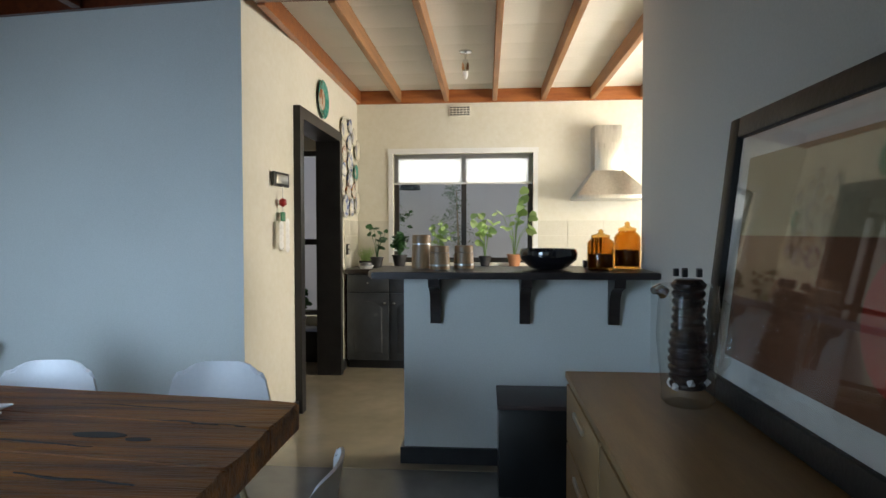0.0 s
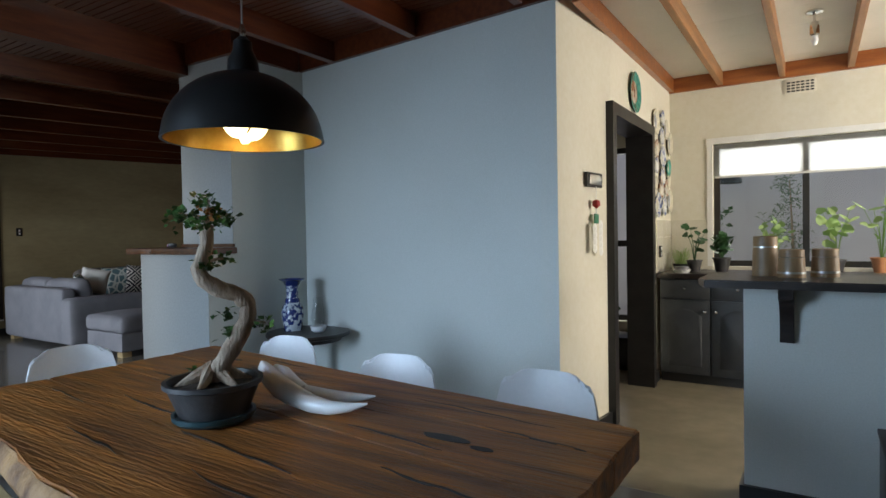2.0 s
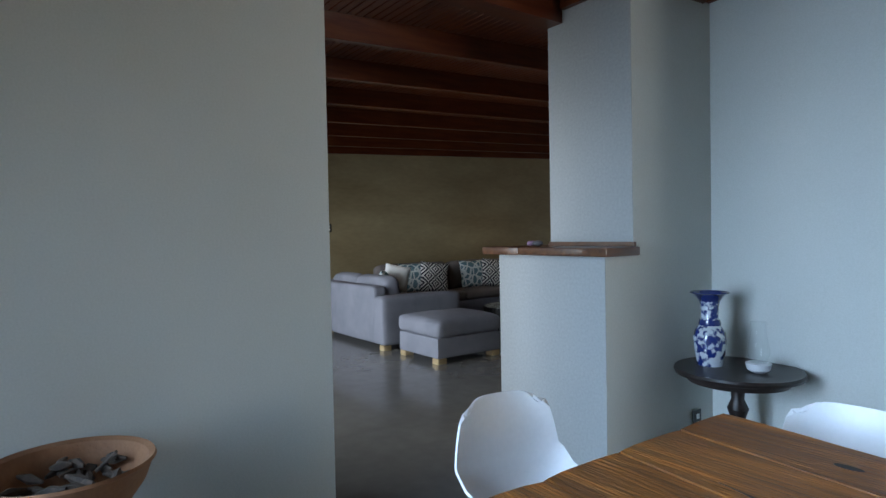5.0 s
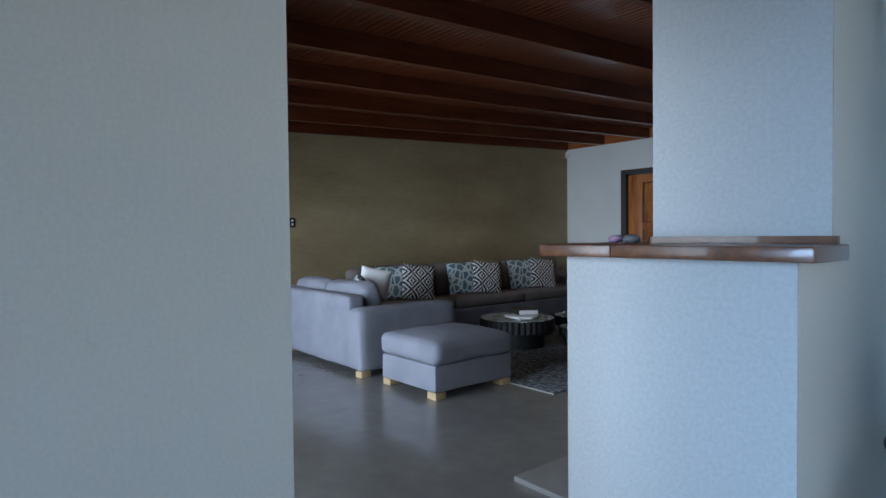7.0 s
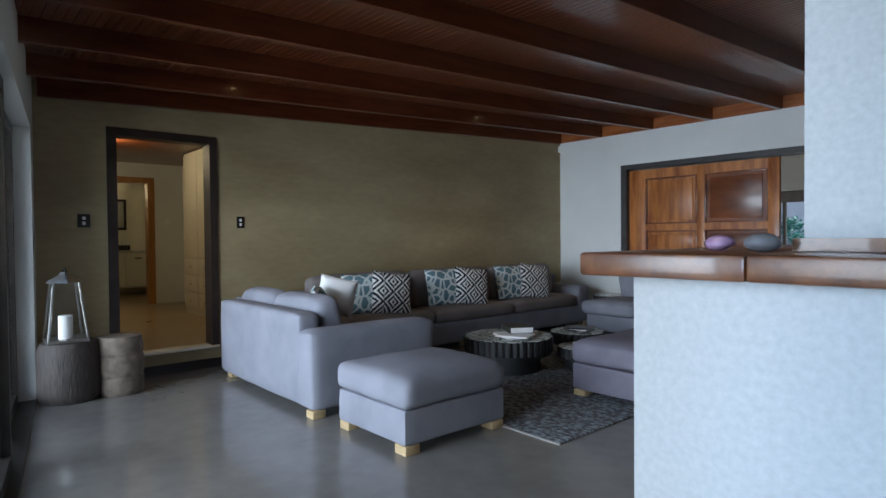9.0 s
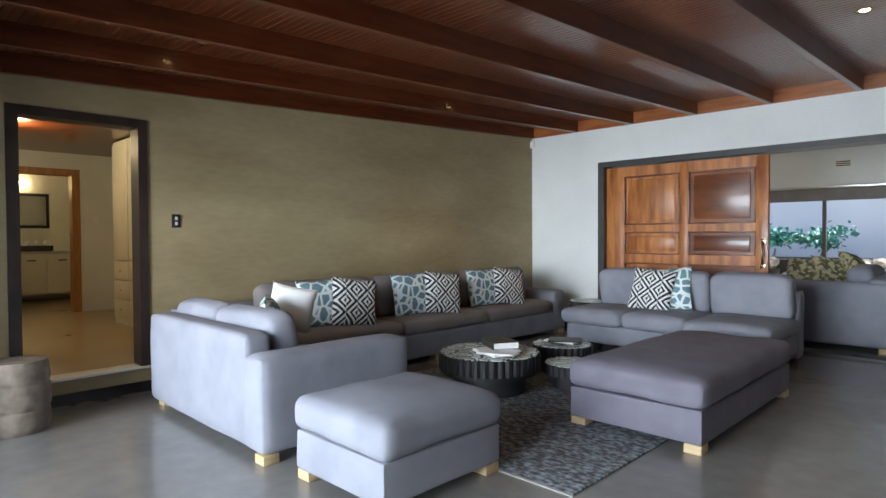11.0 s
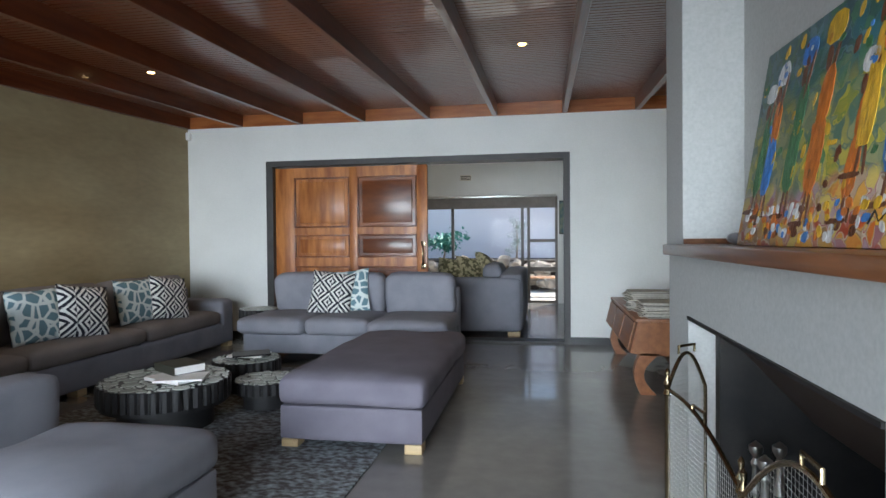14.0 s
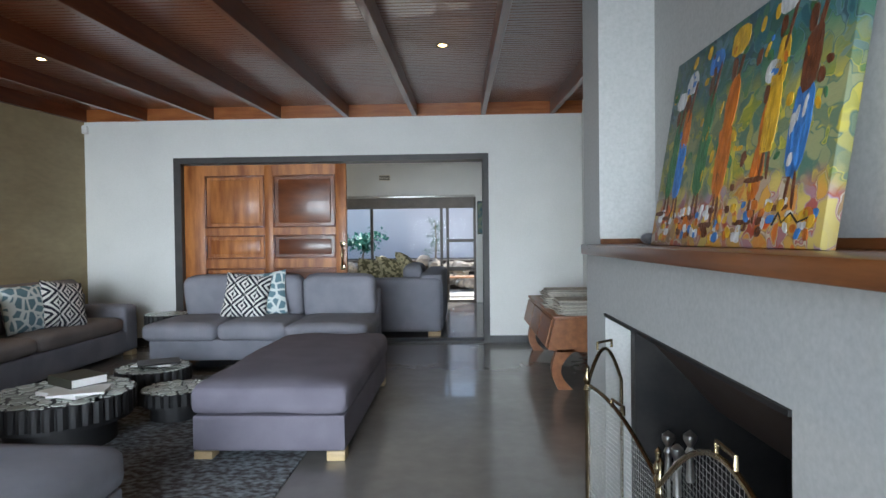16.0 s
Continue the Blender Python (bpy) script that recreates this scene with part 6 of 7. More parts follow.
cabinet(-1.215, -0.42, 5.26, 5.86, 5.26, 2, "charcoal painted base cabinet with arched doors")
cabinet(-0.41, 0.38, 5.26, 5.86, 5.26, 2, "charcoal painted base cabinet with arched doors")
cabinet(0.39, 1.18, 5.26, 5.86, 5.26, 2, "charcoal painted base cabinet with arched doors")
thing("kitchen_worktop", "dark kitchen worktop along the window wall", "worktop", bm=B(-1.235, 5.23, 0.88, 2.4, 5.855, 0.92, bevel=0.005), material=DARKWOOD)
TILE = mat("cream_wall_tile", (0.66, 0.62, 0.50), (0.70, 0.66, 0.55), 5, 0.25, clear=0.3)
tl = bmesh.new()
for i in range(8):
    for j in range(3):
        if i < 1 or i > 4:
            x = -1.23 + i * 0.35
            for (a, b) in ((x, x + 0.345),):
                box(tl, a, 5.848, 0.925 + j * 0.15, min(b, 0.86) if a < 0.86 else b, 5.862, 0.925 + j * 0.15 + 0.147)
struct("splashback", tl, TILE, "cream glazed wall tiles behind the worktop", "tiles")
tb = bmesh.new()
for i in range(3):
    for j in range(3):
        box(tb, -1.247, 5.27 + i * 0.195, 0.925 + j * 0.15, -1.236, 5.27 + i * 0.195 + 0.192, 1.072 + j * 0.15)
struct("splashback_side", tb, TILE, "cream glazed wall tiles on the side wall", "tiles")

# window with blind
wf = bmesh.new()
for a, b in ((-0.88, -0.83), (-0.19, -0.14), (0.48, 0.53)):
    box(wf, a, 5.93, 0.95, b, 5.97, 2.05)
box(wf, -0.83, 5.931, 0.95, 0.48, 5.969, 1.0)
box(wf, -0.83, 5.931, 2.0, 0.48, 5.969, 2.05)
kw = thing("window_kitchen", "kitchen window with dark frame and half-drawn blind", "window", at(-0.175, 5.95, 0.95), kind="structure")
wpart("window_frame", wf, ALU, kw)
for a, b in ((-0.83, -0.19), (-0.14, 0.48)):
    p = wpart("pane", B(a, 5.947, 1.0, b, 5.953, 2.0), CLEAR, kw)
    p.visible_shadow = False
ar_ = bmesh.new()
box(ar_, -0.93, 5.845, 2.05, 0.58, 5.862, 2.10)
box(ar_, -0.925, 5.846, 0.95, -0.88, 5.862, 2.05)
box(ar_, 0.53, 5.846, 0.95, 0.575, 5.862, 2.05)
wpart("surround", ar_, WHITE, kw, "white painted surround")
TR = bpy.data.materials.new("translucent_blind")
TR.use_nodes = True
tn = TR.node_tree.nodes
td, tt, tm = tn.new("ShaderNodeBsdfDiffuse"), tn.new("ShaderNodeBsdfTranslucent"), tn.new("ShaderNodeMixShader")
td.inputs[0].default_value = tt.inputs[0].default_value = (0.95, 0.95, 0.93, 1)
tm.inputs[0].default_value = 0.93
TR.node_tree.links.new(td.outputs[0], tm.inputs[1])
TR.node_tree.links.new(tt.outputs[0], tm.inputs[2])
TR.node_tree.links.new(tm.outputs[0], tn["Material Output"].inputs[0])
blind = thing("roller_blind", "white translucent roller blind pulled partly down", "blind", at(-0.175, 5.9, 1.75))
wpart("fabric", B(-0.875, 5.925, 1.765, 0.525, 5.926, 2.045), TR, blind)
wpart("bottom_bar", B(-0.875, 5.918, 1.745, 0.525, 5.929, 1.765, bevel=0.003), WHITE, blind)

# extractor hood
hd = thing("extractor_hood", "brushed steel chimney extractor hood", "extractor hood", at(1.23, 5.6, 1.58))
v = bmesh.new()
a = [v.verts.new(p) for p in ((0.90, 5.40, 1.60), (1.56, 5.40, 1.60), (1.56, 5.855, 1.60), (0.90, 5.855, 1.60))]
c = [v.verts.new(p) for p in ((1.08, 5.62, 1.84), (1.35, 5.62, 1.84), (1.35, 5.855, 1.84), (1.08, 5.855, 1.84))]
v.faces.new(a[::-1])
v.faces.new(c)
for i in range(4):
    v.faces.new((a[i], a[(i + 1) % 4], c[(i + 1) % 4], c[i]))
wpart("canopy", v, STEEL, hd)
wpart("rim", B(0.895, 5.395, 1.565, 1.565, 5.856, 1.60, bevel=0.003), STEEL, hd)
wpart("flue", B(1.09, 5.63, 1.84, 1.34, 5.855, 2.27, bevel=0.003), STEEL, hd)
wpart("flue", B(1.12, 5.618, 1.86, 1.31, 5.632, 2.10, bevel=0.002), STEEL, hd, "flue cover panel")

# doorway frame
f = bmesh.new()
box(f, -1.42, 3.90, 0, -1.205, 3.98, 2.13)
box(f, -1.42, 4.99, 0, -1.205, 5.07, 2.13)
box(f, -1.42, 3.98, 2.05, -1.205, 4.99, 2.13)
box(f, -1.30, 3.985, 0, -1.26, 4.03, 2.05)
struct("trim_kitchen_doorway", f, BLACK, "black painted doorway frame", "trim")

# plates on the wall
PLM = [mat("plate_%s" % k, c1, c2, 22, 0.2, clear=0.5, contrast=(0.44, 0.56)) for k, c1, c2 in (("cream", (0.60, 0.56, 0.44), (0.68, 0.64, 0.52)), ("blue", (0.10, 0.13, 0.28), (0.60, 0.60, 0.58)), ("teal", (0.03, 0.22, 0.18), (0.08, 0.32, 0.26)), ("rust", (0.38, 0.14, 0.06), (0.62, 0.56, 0.46)))]
KS = ((5.22, 2.19, 0.11, 0), (5.46, 2.26, 0.07, 1), (5.60, 2.18, 0.09, 0), (5.42, 2.10, 0.08, 1), (5.76, 2.07, 0.11, 0), (5.22, 1.97, 0.08, 3), (5.45, 1.92, 0.10, 1), (5.20, 1.83, 0.07, 1), (5.44, 1.75, 0.08, 1), (5.70, 1.85, 0.08, 2), (5.18, 1.68, 0.06, 0), (5.38, 1.64, 0.08, 3), (5.60, 1.66, 0.08, 3), (5.26, 1.50, 0.11, 1), (5.50, 1.50, 0.09, 1), (5.74, 1.55, 0.11, 0), (5.70, 1.72, 0.06, 0))


def plate(y, z, r, k, name="wall_plate", lb="decorated ceramic plate hung on the kitchen wall"):
    p = thing(name, lb, "plate", pose(-1.244, y, z, 0, 90, 0), group="plates on the wall")
    part("rim", ringset([(r * 0.55, 0.010), (r * 0.7, 0.014), (r * 0.98, 0.026), (r, 0.024), (r * 0.6, 0.0)], bmesh.new()), PLM[k], p)
    part("centre", lathe([(0.0, 0.0095), (r * 0.56, 0.0105)], 28), PLM[0 if k != 0 else 1] if k != 2 else PLM[3], p)


for y, z, r, k in KS:
    plate(y, z, r, k)
plate(4.55, 2.31, 0.15, 2, lb="large teal plate hung above the doorway")

# key rack and hanging ornaments
kr = thing("key_rack", "dark key rack with small hanging ornaments", "key rack", pose(-1.27, 3.66, 1.60, 0, 0, 84))
part("board", B(-0.11, -0.02, -0.045, 0.11, 0.0, 0.045, bevel=0.004), BLACK, kr)
part("plate", B(-0.085, -0.026, -0.03, 0.085, -0.02, 0.03, bevel=0.003), STEEL, kr, "steel face")
part("charm", lathe([(0, -0.03), (0.025, -0.01), (0.022, 0.02), (0, 0.03)], 12), mat("red_charm", (0.42, 0.02, 0.015), None, 8, 0.4), kr, "red tag", pose(-0.01, -0.03, -0.15))
part("charm", B(-0.03, -0.03, -0.27, 0.03, -0.02, -0.21, bevel=0.004), mat("green_charm", (0.03, 0.20, 0.10), None, 8, 0.4), kr, "green tag")
part("cord", tube([(0, -0.025, -0.04), (0, -0.025, -0.45)], 0.003, 6), WHITE, kr)
for k in range(9):
    a, z = (-1) ** k * 0.045, -0.28 - 0.02 * k
    part("disc", lathe([(0, -0.004), (0.032, 0), (0, 0.006)], 14), WHITE, kr, "pale shell disc", pose(a, -0.035, z, 90, 0, 0))
switch("black double wall socket over the worktop", pose(-1.235, 5.37, 1.10, 0, 0, 90), BLACK, 0.10, 0.10)

# air vent with holes, ceiling spotlight
vn = thing("air_vent", "small perforated wall vent under the ceiling", "vent", at(-0.20, 5.858, 2.47))
part("grille", B(-0.11, -0.012, -0.055, 0.11, 0, 0.055, bevel=0.002), CREAM, vn)
for i in range(6):
    for j in range(4):
        part("slot", B(-0.10 + i * 0.034, -0.014, -0.045 + j * 0.024, -0.075 + i * 0.034, -0.0115, -0.032 + j * 0.024), BLACK, vn)
sp = thing("ceiling_spotlight", "chrome adjustable ceiling spotlight", "spotlight", at(-0.10, 4.6, 2.68))
part("rose", lathe([(0.05, 0), (0.05, -0.012), (0.02, -0.02)], 20), CHROME, sp)
part("stem", lathe([(0.008, -0.02), (0.008, -0.07)], 10), CHROME, sp)
part("head", lathe([(0.022, -0.07), (0.028, -0.10), (0.028, -0.15), (0.02, -0.16)], 18), CHROME, sp)
part("bulb", lathe([(0.018, -0.16), (0.022, -0.19), (0.012, -0.22), (0, -0.225)], 16), WHITE, sp)

# plants on the worktop and the window sill
GREEN = mat("window_plant_leaf", (0.06, 0.17, 0.03), (0.14, 0.30, 0.06), 14, 0.5)
DKGREEN = mat("dark_plant_leaf", (0.02, 0.07, 0.02), (0.05, 0.13, 0.04), 14, 0.5)
TERRA = mat("terracotta_pot", (0.42, 0.17, 0.07), (0.50, 0.22, 0.10), 8, 0.7)


def see_through(m, share):
    """Lets part of the light pass through thin leaves."""
    n, l = m.node_tree.nodes, m.node_tree.links
    t, x = n.new("ShaderNodeBsdfTranslucent"), n.new("ShaderNodeMixShader")
    t.inputs[0].default_value = (0.50, 0.62, 0.28, 1)
    x.inputs[0].default_value = share
    l.new(n["Principled BSDF"].outputs[0], x.inputs[1])
    l.new(t.outputs[0], x.inputs[2])
    l.new(x.outputs[0], n["Material Output"].inputs[0])


see_through(GREEN, 0.6)


def broad_plant(x, y, z, h, n, seed, leafsize, material, potmat, label, pr=0.06):
    p = thing("potted_plant", label, "plant", at(x, y, z), group="kitchen plants")
    part("pot", lathe([(pr * 0.7, 0), (pr, pr * 1.5), (pr * 1.08, pr * 1.5), (pr * 1.08, pr * 1.7), (pr * 0.9, pr * 1.7), (pr * 0.85, pr * 1.4), (0, pr * 1.4)], 22), potmat, p)
    rng = random.Random(seed)
    stems, lv = bmesh.new(), bmesh.new()
    for k in range(n):
        a = rng.uniform(0, 6.28)
        hh = h * rng.uniform(0.45, 1.0)
        d = rng.uniform(0.03, 0.14) * h / 0.4
        tip = Vector((d * math.cos(a), 0.5 * d * math.sin(a), pr * 1.4 + hh))
        tube([(0, 0, pr * 1.3), (tip.x * 0.3, tip.y * 0.3, pr + hh * 0.6), tip], [0.004, 0.003, 0.002], 5, stems)
        for q in range(2):
            s = leafsize * rng.uniform(0.6, 1.2)
            rot = Euler((rng.uniform(0.2, 1.1), rng.uniform(-0.5, 0.5), rng.uniform(0, 6.28))).to_matrix()
            c0 = tip - Vector((0, 0, 0.08 * q * h / 0.4))
            shape = [(0, -0.1), (0.35, -0.25), (0.6, 0.1), (0.45, 0.6), (0, 1.0), (-0.45, 0.6), (-0.6, 0.1), (-0.35, -0.25)]
            cen = lv.verts.new(c0 + rot @ Vector((0, 0.25, -0.08)) * s)
            vv = [lv.verts.new(c0 + rot @ Vector((u, w_, 0.06 * abs(u))) * s) for u, w_ in shape]
            for i in range(8):
                lv.faces.new((cen, vv[i], vv[(i + 1) % 8]))
    part("stems", stems, material, p)
    part("leaves", lv, material, p)


broad_plant(0.05, 5.80, 0.92, 0.46, 9, 1, 0.085, GREEN, POT, "broad-leaved green plant on the sunny sill", 0.06)
broad_plant(0.34, 5.80, 0.92, 0.66, 10, 2, 0.085, GREEN, TERRA, "tall leafy green plant in a terracotta pot", 0.07)
broad_plant(-0.40, 5.80, 0.92, 0.36, 22, 3, 0.045, GREEN, POT, "bushy small-leaved plant on the sunny sill", 0.055)
broad_plant(-0.78, 5.62, 0.92, 0.22, 26, 4, 0.055, DKGREEN, POT, "low dark green plant beside the window", 0.07)
broad_plant(-0.98, 5.50, 0.92, 0.34, 7, 5, 0.055, DKGREEN, POT, "dark bowl with a small twisted plant", 0.06)
gr = thing("grass_pot", "pot of fine yellow-green grass on the worktop", "plant", at(-1.12, 5.66, 0.92), group="kitchen plants")
part("pot", lathe([(0.05, 0), (0.07, 0.06), (0.062, 0.06), (0, 0.05)], 20), POT, gr)
g = bmesh.new()
rng = random.Random(6)
for k in range(120):
    a, d, hh = rng.uniform(0, 6.28), rng.uniform(0.02, 0.12), rng.uniform(0.08, 0.18)
    p0 = Vector((0.05 * math.cos(a) * rng.random(), 0.05 * math.sin(a), 0.05))
    p1 = p0 + Vector((d * math.cos(a) * 0.5, d * math.sin(a) * 0.5, hh * 0.7))
    p2 = p0 + Vector((d * math.cos(a), d * math.sin(a), hh))
    w_ = Vector((-math.sin(a), math.cos(a), 0)) * 0.0018
    q = [g.verts.new(p) for p in (p0 - w_, p0 + w_, p1 + w_, p1 - w_, p2)]
    g.faces.new(q[:4])
    g.faces.new((q[3], q[2], q[4]))
part("grass", g, GREEN, gr)
dish = thing("ceramic_dish", "small white ceramic dish on the worktop", "dish", at(-1.05, 5.33, 0.92))
part("dish", lathe([(0.05, 0), (0.075, 0.03), (0.07, 0.03), (0.0, 0.01)], 24), WHITE, dish)
part("lid", lathe([(0.06, 0.03), (0.055, 0.055), (0, 0.06)], 24), STONE1, dish)

# back passage through the kitchen doorway
w = bmesh.new()
box(w, -3.45, 3.5, 0, -3.3, 6.05, 0.5)
box(w, -3.45, 3.5, 2.15, -3.3, 6.05, 3.0)
box(w, -3.45, 3.5, 0.5, -3.3, 3.8, 2.15)
struct("wall_passage", w, WHITEWALL, "white plaster wall of the back passage")
struct("ceiling_passage", B(-3.45, 3.6, 2.45, -1.4, 6.05, 2.55), BOARD, "dark wooden ceiling of the back passage", "ceiling")
pwf = bmesh.new()
for y in (3.8, 4.9, 6.0):
    box(pwf, -3.4, y - 0.03, 0.5, -3.35, y + 0.03, 2.15)
box(pwf, -3.4, 3.83, 1.08, -3.35, 5.97, 1.14)
for x in (-2.75, -2.13, -1.53):
    box(pwf, x, 5.93, 0.40, x + 0.06, 5.98, 2.10)
for a, b in ((-2.69, -2.13), (-2.07, -1.53)):
    box(pwf, a, 5.931, 1.13, b, 5.979, 1.19)
    box(pwf, a, 5.931, 0.40, b, 5.979, 0.45)
    box(pwf, a, 5.931, 2.05, b, 5.979, 2.10)
struct("window_passage", pwf, BLACK, "black framed window of the back passage", "window")
struct("passage_ledge", B(-2.95, 5.50, 0, -1.46, 5.855, 0.30, bevel=0.006), BLACK, "low dark ledge under the passage window", "ledge")
broad_plant(-1.80, 5.66, 0.30, 0.30, 22, 9, 0.07, DKGREEN, POT, "leafy dark green plant on the passage ledge", 0.07)

# ---- next room and garden ----
w = bmesh.new()
box(w, -9.75, 13.5, 0, -9.0, 13.65, 2.8)
box(w, -4.78, 13.5, 0, -2.5, 13.65, 2.8)
box(w, -9.0, 13.5, 2.06, -4.78, 13.65, 2.8)
struct("wall_far_north", w, WHITEWALL, "pale wall with tall windows in the next room")
struct("wall_far_east", B(-2.65, 9.3, 0, -2.5, 13.5, 2.8), WHITEWALL, "pale side wall of the next room")
w = bmesh.new()
box(w, -9.75, 9.3, 0, -9.6, 10.1, 2.8)
box(w, -9.75, 12.9, 0, -9.6, 13.5, 2.8)
box(w, -9.75, 10.1, 2.45, -9.6, 12.9, 2.8)
struct("wall_far_west", w, WHITEWALL, "pale wall with a window in the next room")
fw = thing("window_far", "tall garden windows and glass door in dark frames", "window", at(-6.9, 13.55), kind="structure")
fb = bmesh.new()
for x in (-9.0, -7.95, -6.85, -5.48, -5.36, -4.83):
    box(fb, x, 13.54, 0, x + 0.055, 13.60, 2.06)
box(fb, -5.36, 13.541, 1.18, -4.80, 13.599, 1.24)
box(fb, -5.36, 13.541, 0.62, -4.80, 13.599, 0.70)
box(fb, -9.0, 13.541, 0, -4.78, 13.599, 0.05)
wpart("window_frame", fb, mat("taupe_aluminium", (0.10, 0.085, 0.07), (0.13, 0.11, 0.09), 6, 0.45), fw)
# Plain glass with its gloss cut to hide the outside lamp's mirror image.
p = wpart("pane", B(-8.95, 13.566, 0.05, -4.82, 13.572, 2.06), glass("low_reflection_glass", (0.95, 0.97, 0.97), gloss=(0.003, 0.4)), fw)
p.visible_shadow = False
bd = thing("roller_blind", "grey-taupe roller blind rolled up above the window", "blind", at(-6.9, 13.46, 1.95))
wpart("fabric", B(-8.95, 13.47, 1.84, -4.82, 13.478, 2.05), mat("taupe_blind", (0.20, 0.18, 0.16), (0.24, 0.22, 0.20), 5, 0.9), bd)
wpart("headrail", B(-9.0, 13.44, 2.05, -4.80, 13.50, 2.10, bevel=0.005), STEEL, bd)
vf = thing("air_vent", "small perforated wall vent in the next room", "vent", at(-6.55, 13.498, 2.45))
part("grille", B(-0.11, -0.012, -0.055, 0.11, 0, 0.055), CREAM, vf)
for j in range(3):
    part("slot", B(-0.10, -0.014, -0.042 + j * 0.032, 0.10, -0.0115, -0.026 + j * 0.032), BLACK, vf)
fs = thing("sofa", "grey fabric sofa with its side towards the opening", "sofa", at(-5.75, 10.4))
wpart("base", soft(-6.55, 9.62, 0.05, -5.45, 11.6, 0.32, 0.03, 0, seed=61), FABRIC, fs)
wpart("armrest", soft(-6.55, 9.55, 0.05, -5.33, 9.82, 0.74, 0.06, 0.01, seed=62), FABRIC, fs)
wpart("back_frame", soft(-5.62, 9.60, 0.05, -5.30, 11.7, 0.80, 0.07, 0.01, seed=63), FABRIC, fs)
wpart("seat_cushion", soft(-6.6, 9.82, 0.30, -5.6, 11.6, 0.48, 0.06, 0.02, seed=64), FABRIC, fs)
wpart("back_cushion", soft(-5.86, 9.85, 0.45, -5.58, 10.7, 0.90, 0.09, 0.02, seed=65), FABRIC, fs)
for x, y in ((-5.42, 9.64), (-6.4, 9.64), (-5.42, 11.5), (-6.4, 11.5)):
    foot(x, y, fs, 0.16)
THROW = mat("patterned_throw", (0.10, 0.09, 0.04), (0.42, 0.37, 0.22), 22, 0.9, bump=0.4, contrast=(0.45, 0.55))
for k, (x, y, z, rz) in enumerate(((-6.25, 9.95, 0.78, 10), (-6.0, 10.1, 0.80, 40), (-5.8, 10.3, 0.86, 80))):
    thing("scatter_cushion", "brown and cream patterned cushion on the far sofa", "cushion", pose(x, y, z, -40, 10, rz), group="far cushions", bm=pillow(0.48, 0.16, seed=70 + k), material=THROW)
fa = thing("wall_picture", "small blue-green picture on the far wall", "picture", at(-4.66, 13.49, 1.65))
part("frame", B(-0.09, -0.02, -0.32, 0.09, 0, 0.32, bevel=0.004), BLK, fa)
part("canvas", B(-0.08, -0.023, -0.30, 0.08, -0.019, 0.30), mat("blue_green_daub", (0.03, 0.10, 0.13), (0.22, 0.26, 0.16), 9, 0.6), fa)
# books on a low table behind the sofa
bt2 = thing("occasional_table", "low pale table stacked with white books", "table", at(-6.85, 10.6))
wpart("top", B(-7.15, 10.3, 0.42, -6.65, 10.9, 0.46, bevel=0.005), FOOTW, bt2)
for x, y in ((-7.12, 10.33), (-6.68, 10.33), (-7.12, 10.87), (-6.68, 10.87)):
    wpart("leg", B(x - 0.02, y - 0.02, 0, x + 0.02, y + 0.02, 0.42), FOOTW, bt2)
for k in range(6):
    book("thick white book in a stack", -6.84, 10.5, 0.46 + 0.062 * k, 0.22, 0.30, 0.06, 6 * k, PAPER)

# garden beyond the far windows: boundary wall, rock terrace, plants
GW = mat("pale_mauve_garden_wall", (0.74, 0.69, 0.71), (0.82, 0.77, 0.79), 0.7, 0.85, bump=0.2)
struct("garden_wall_north", B(-22, 19.0, -0.06, 4, 19.3, 2.9), GW, "tall pale mauve rendered garden wall", "garden wall")
ROCK = mat("rough_rock", (0.20, 0.16, 0.12), (0.40, 0.34, 0.28), 5, 0.9, bump=0.8, fine=14, vary=0.25)
terr = thing("rock_terrace", "low terrace wall of rough stones", "rock wall", at(-7, 16.8, -0.06))
rng = random.Random(31)
for k in range(90):
    b = bmesh.new()
    bmesh.ops.create_icosphere(b, subdivisions=2, radius=1)
    s = rng.uniform(0.12, 0.26)
    for v in b.verts:
        v.co *= 1 + 0.35 * noise.noise(v.co * 1.3 + Vector((k * 5.0, 0, 0)))
        v.co.z *= 0.7
        v.co *= s
    part("stone", b, ROCK, terr, "", pose(rng.uniform(-5, 4), rng.uniform(-0.35, 0.35), rng.uniform(0.05, 0.75), 0, 0, rng.uniform(0, 180)))
struct("terrace_bed", B(-14, 17.0, -0.06, 0, 19.0, 0.7), SOIL, "raised earth bed behind the stones", "ground")
AGAVE = mat("blue_green_succulent", (0.03, 0.17, 0.13), (0.08, 0.28, 0.22), 8, 0.55)
for k, (x, y, s) in enumerate(((-8.6, 17.2, 1.0), (-7.7, 17.5, 0.85), (-10.5, 17.3, 1.1))):
    pl_ = thing("garden_shrub", "blue-green leafy shrub in the rock bed", "shrub", at(x, y, 0.65), group="garden shrubs")
    part("trunk", tube([(0, 0, 0), (0.05, 0, 0.3)], [0.04, 0.02], 7), TRUNK, pl_)
    part("crown", leaf_cloud([((rng.gauss(0, 0.35) * s, rng.gauss(0, 0.25), 0.35 + rng.uniform(0, 0.5) * s), 0.22, 60) for _ in range(9)], 0, 40 + k, 0.13, 0.3), AGAVE, pl_)
SPIN = mat("grey_green_needles", (0.13, 0.19, 0.13), (0.24, 0.30, 0.22), 8, 0.7)
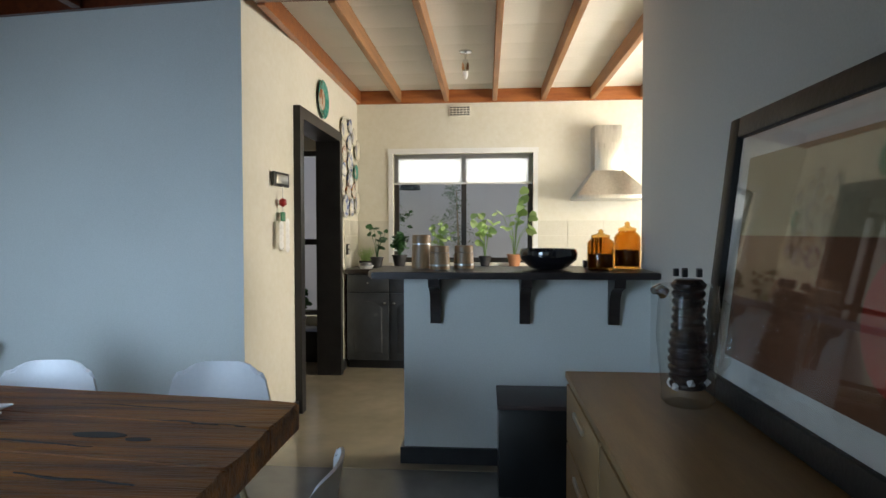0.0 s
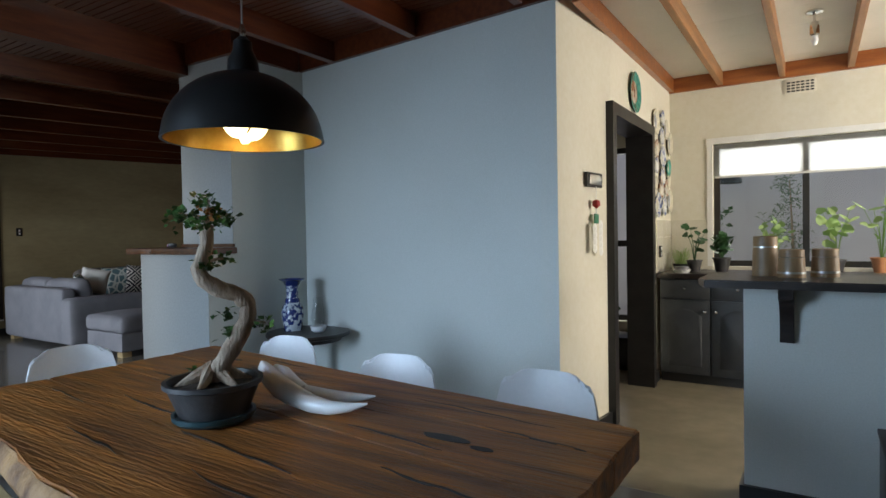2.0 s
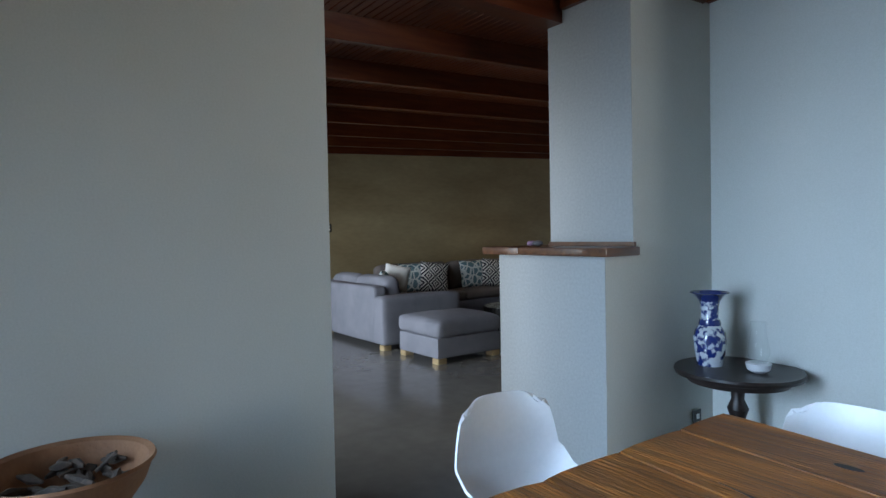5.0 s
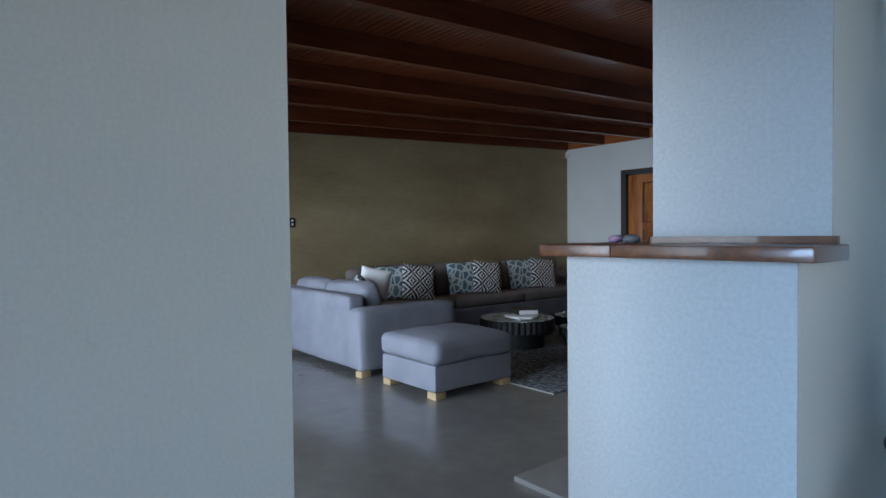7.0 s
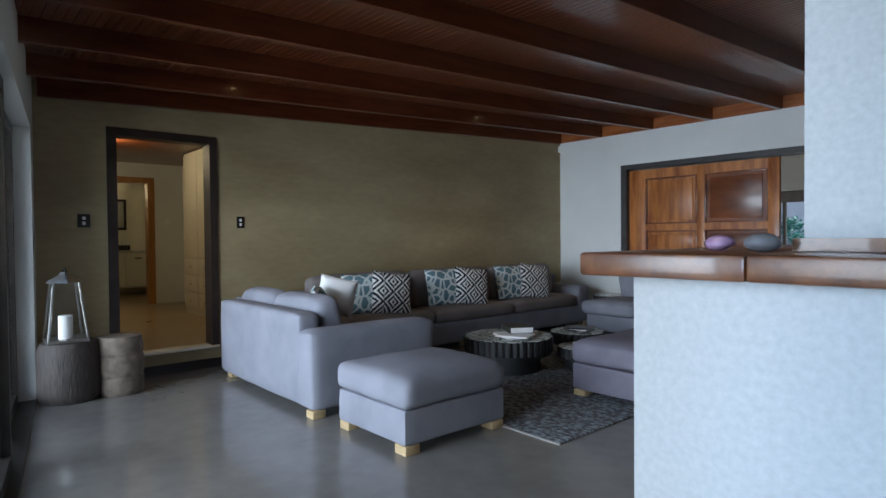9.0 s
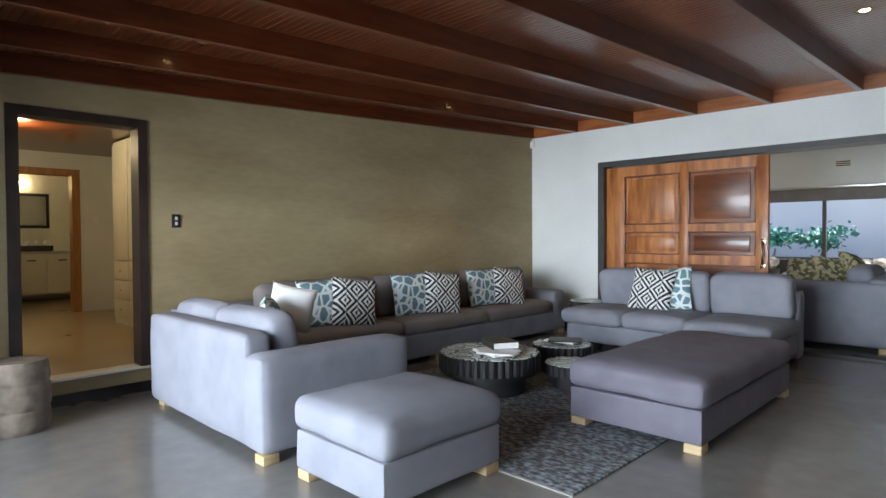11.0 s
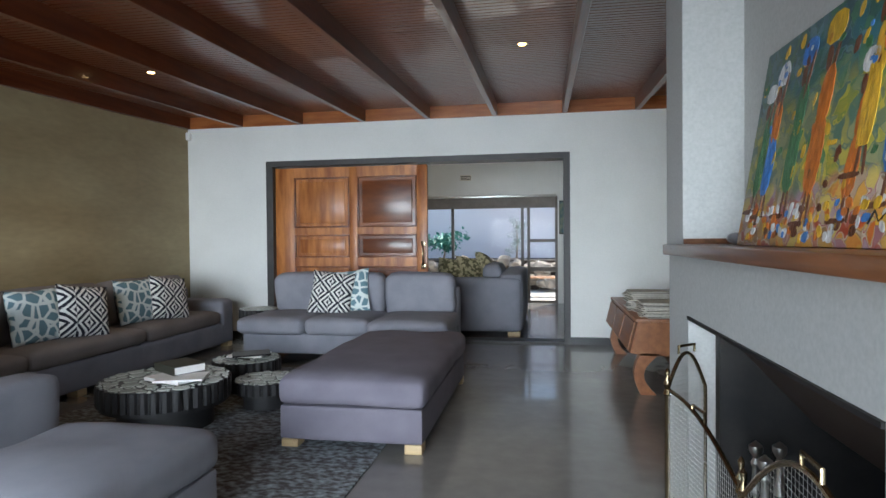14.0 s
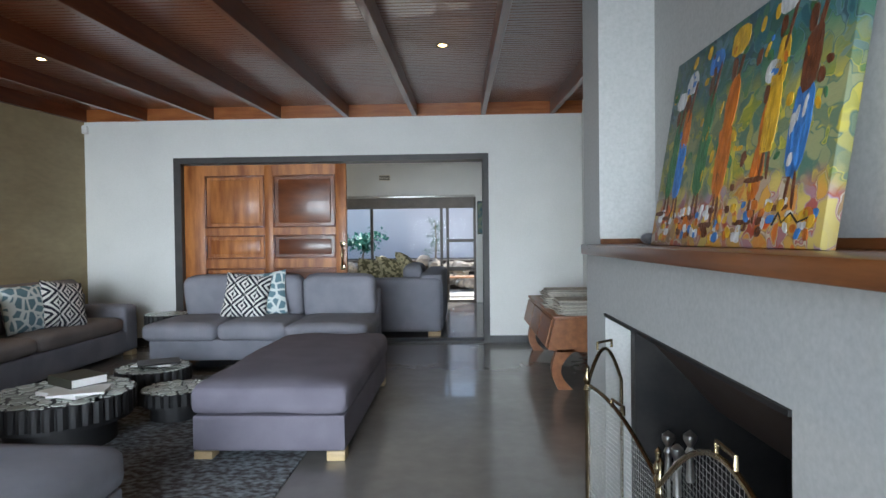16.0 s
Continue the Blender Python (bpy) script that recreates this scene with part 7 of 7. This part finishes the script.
for k, (x, y) in enumerate(((-5.75, 17.3), (-9.6, 18.4))):
    pl_ = thing("garden_sapling", "slender grey-green sapling in the rock bed", "sapling", at(x, y, 0.65), group="garden saplings")
    part("trunk", tube([(0, 0, 0), (0.03, 0, 0.5), (0, 0, 1.1)], [0.03, 0.02, 0.008], 7), TRUNK, pl_)
    part("crown", leaf_cloud([((rng.gauss(0, 0.13), rng.gauss(0, 0.1), 0.25 + 0.09 * j), 0.14, 36) for j in range(10)], 0, 50 + k, 0.07, 0.2), SPIN, pl_)
FENCEW = mat("weathered_bench_wood", (0.25, 0.12, 0.06), (0.36, 0.19, 0.10), 5, 0.7)
gb = thing("garden_bench", "slatted wooden garden bench outside the glass door", "bench", at(-5.0, 15.3, -0.05))
for k in range(5):
    part("slat", B(-0.6, -0.25 + 0.1 * k, 0.42, 0.6, -0.17 + 0.1 * k, 0.45), FENCEW, gb)
for x in (-0.5, 0.5):
    for y in (-0.2, 0.2):
        part("leg", B(x - 0.03, y - 0.03, 0, x + 0.03, y + 0.03, 0.42), FENCEW, gb)

# yard outside the kitchen window
struct("yard_wall", B(-3.35, 8.4, -0.06, 6, 8.6, 2.35), mat("pale_mauve_yard_wall", (0.66, 0.65, 0.72), (0.74, 0.73, 0.79), 0.8, 0.85, bump=0.15), "pale blue-grey rendered yard wall", "garden wall")
struct("wall_passage_yard", B(-3.35, 6.05, -0.06, -3.2, 8.4, 2.4), WHITEWALL, "white yard side wall", "garden wall")
yl = thing("yard_lamp", "black dome wall lamp on the yard wall", "wall lamp", at(-1.0, 8.1, 1.85))
part("shade", ringset([(0.15, 0), (0.14, 0.05), (0.09, 0.11), (0.03, 0.14), (0.02, 0.17)], bmesh.new()), SATIN, yl)
part("bracket", tube([(0, 0, 0.16), (0, 0, 0.24), (0, 0.15, 0.26), (0, 0.30, 0.22)], 0.012, 8), SATIN, yl)
bh = thing("climbing_plant", "dark climbing plant beside the yard wall", "plant", at(-1.25, 7.6, -0.06))
part("stem", tube([(0, 0, 0), (0.05, 0, 0.7), (0, 0, 1.5)], [0.03, 0.02, 0.01], 7), TRUNK, bh)
part("leaves", leaf_cloud([((rng.gauss(0, 0.10), rng.gauss(0, 0.1), 0.3 + 0.1 * j), 0.16, 40) for j in range(13)], 0, 61, 0.07), DKGREEN, bh)
bh = thing("feathery_shrub", "feathery pale shrub against the yard wall", "shrub", at(-0.35, 8.0, -0.06))
part("stem", tube([(0, 0, 0), (0.05, 0, 0.7), (0, 0, 1.9)], [0.03, 0.02, 0.006], 7), TRUNK, bh)
part("leaves", leaf_cloud([((rng.gauss(0, 0.08), rng.gauss(0, 0.06), 0.9 + 0.08 * j), 0.12, 36) for j in range(14)], 0, 62, 0.06, 0.15), SPIN, bh)

# Pale ground strips added outside to throw sunlight back up.
PAVE = mat("pale_bounce_paving", (0.58, 0.54, 0.47), (0.66, 0.62, 0.55), 2, 0.85, bump=0.2)
struct("paving_garden", B(-14, 13.66, -0.058, 0, 17.0, -0.04), PAVE, "pale paving added to bounce sun onto the garden wall", "pavement")
struct("paving_yard", B(-3.2, 6.06, -0.058, 6, 8.4, -0.04), PAVE, "pale paving added to bounce sun in the yard", "pavement")
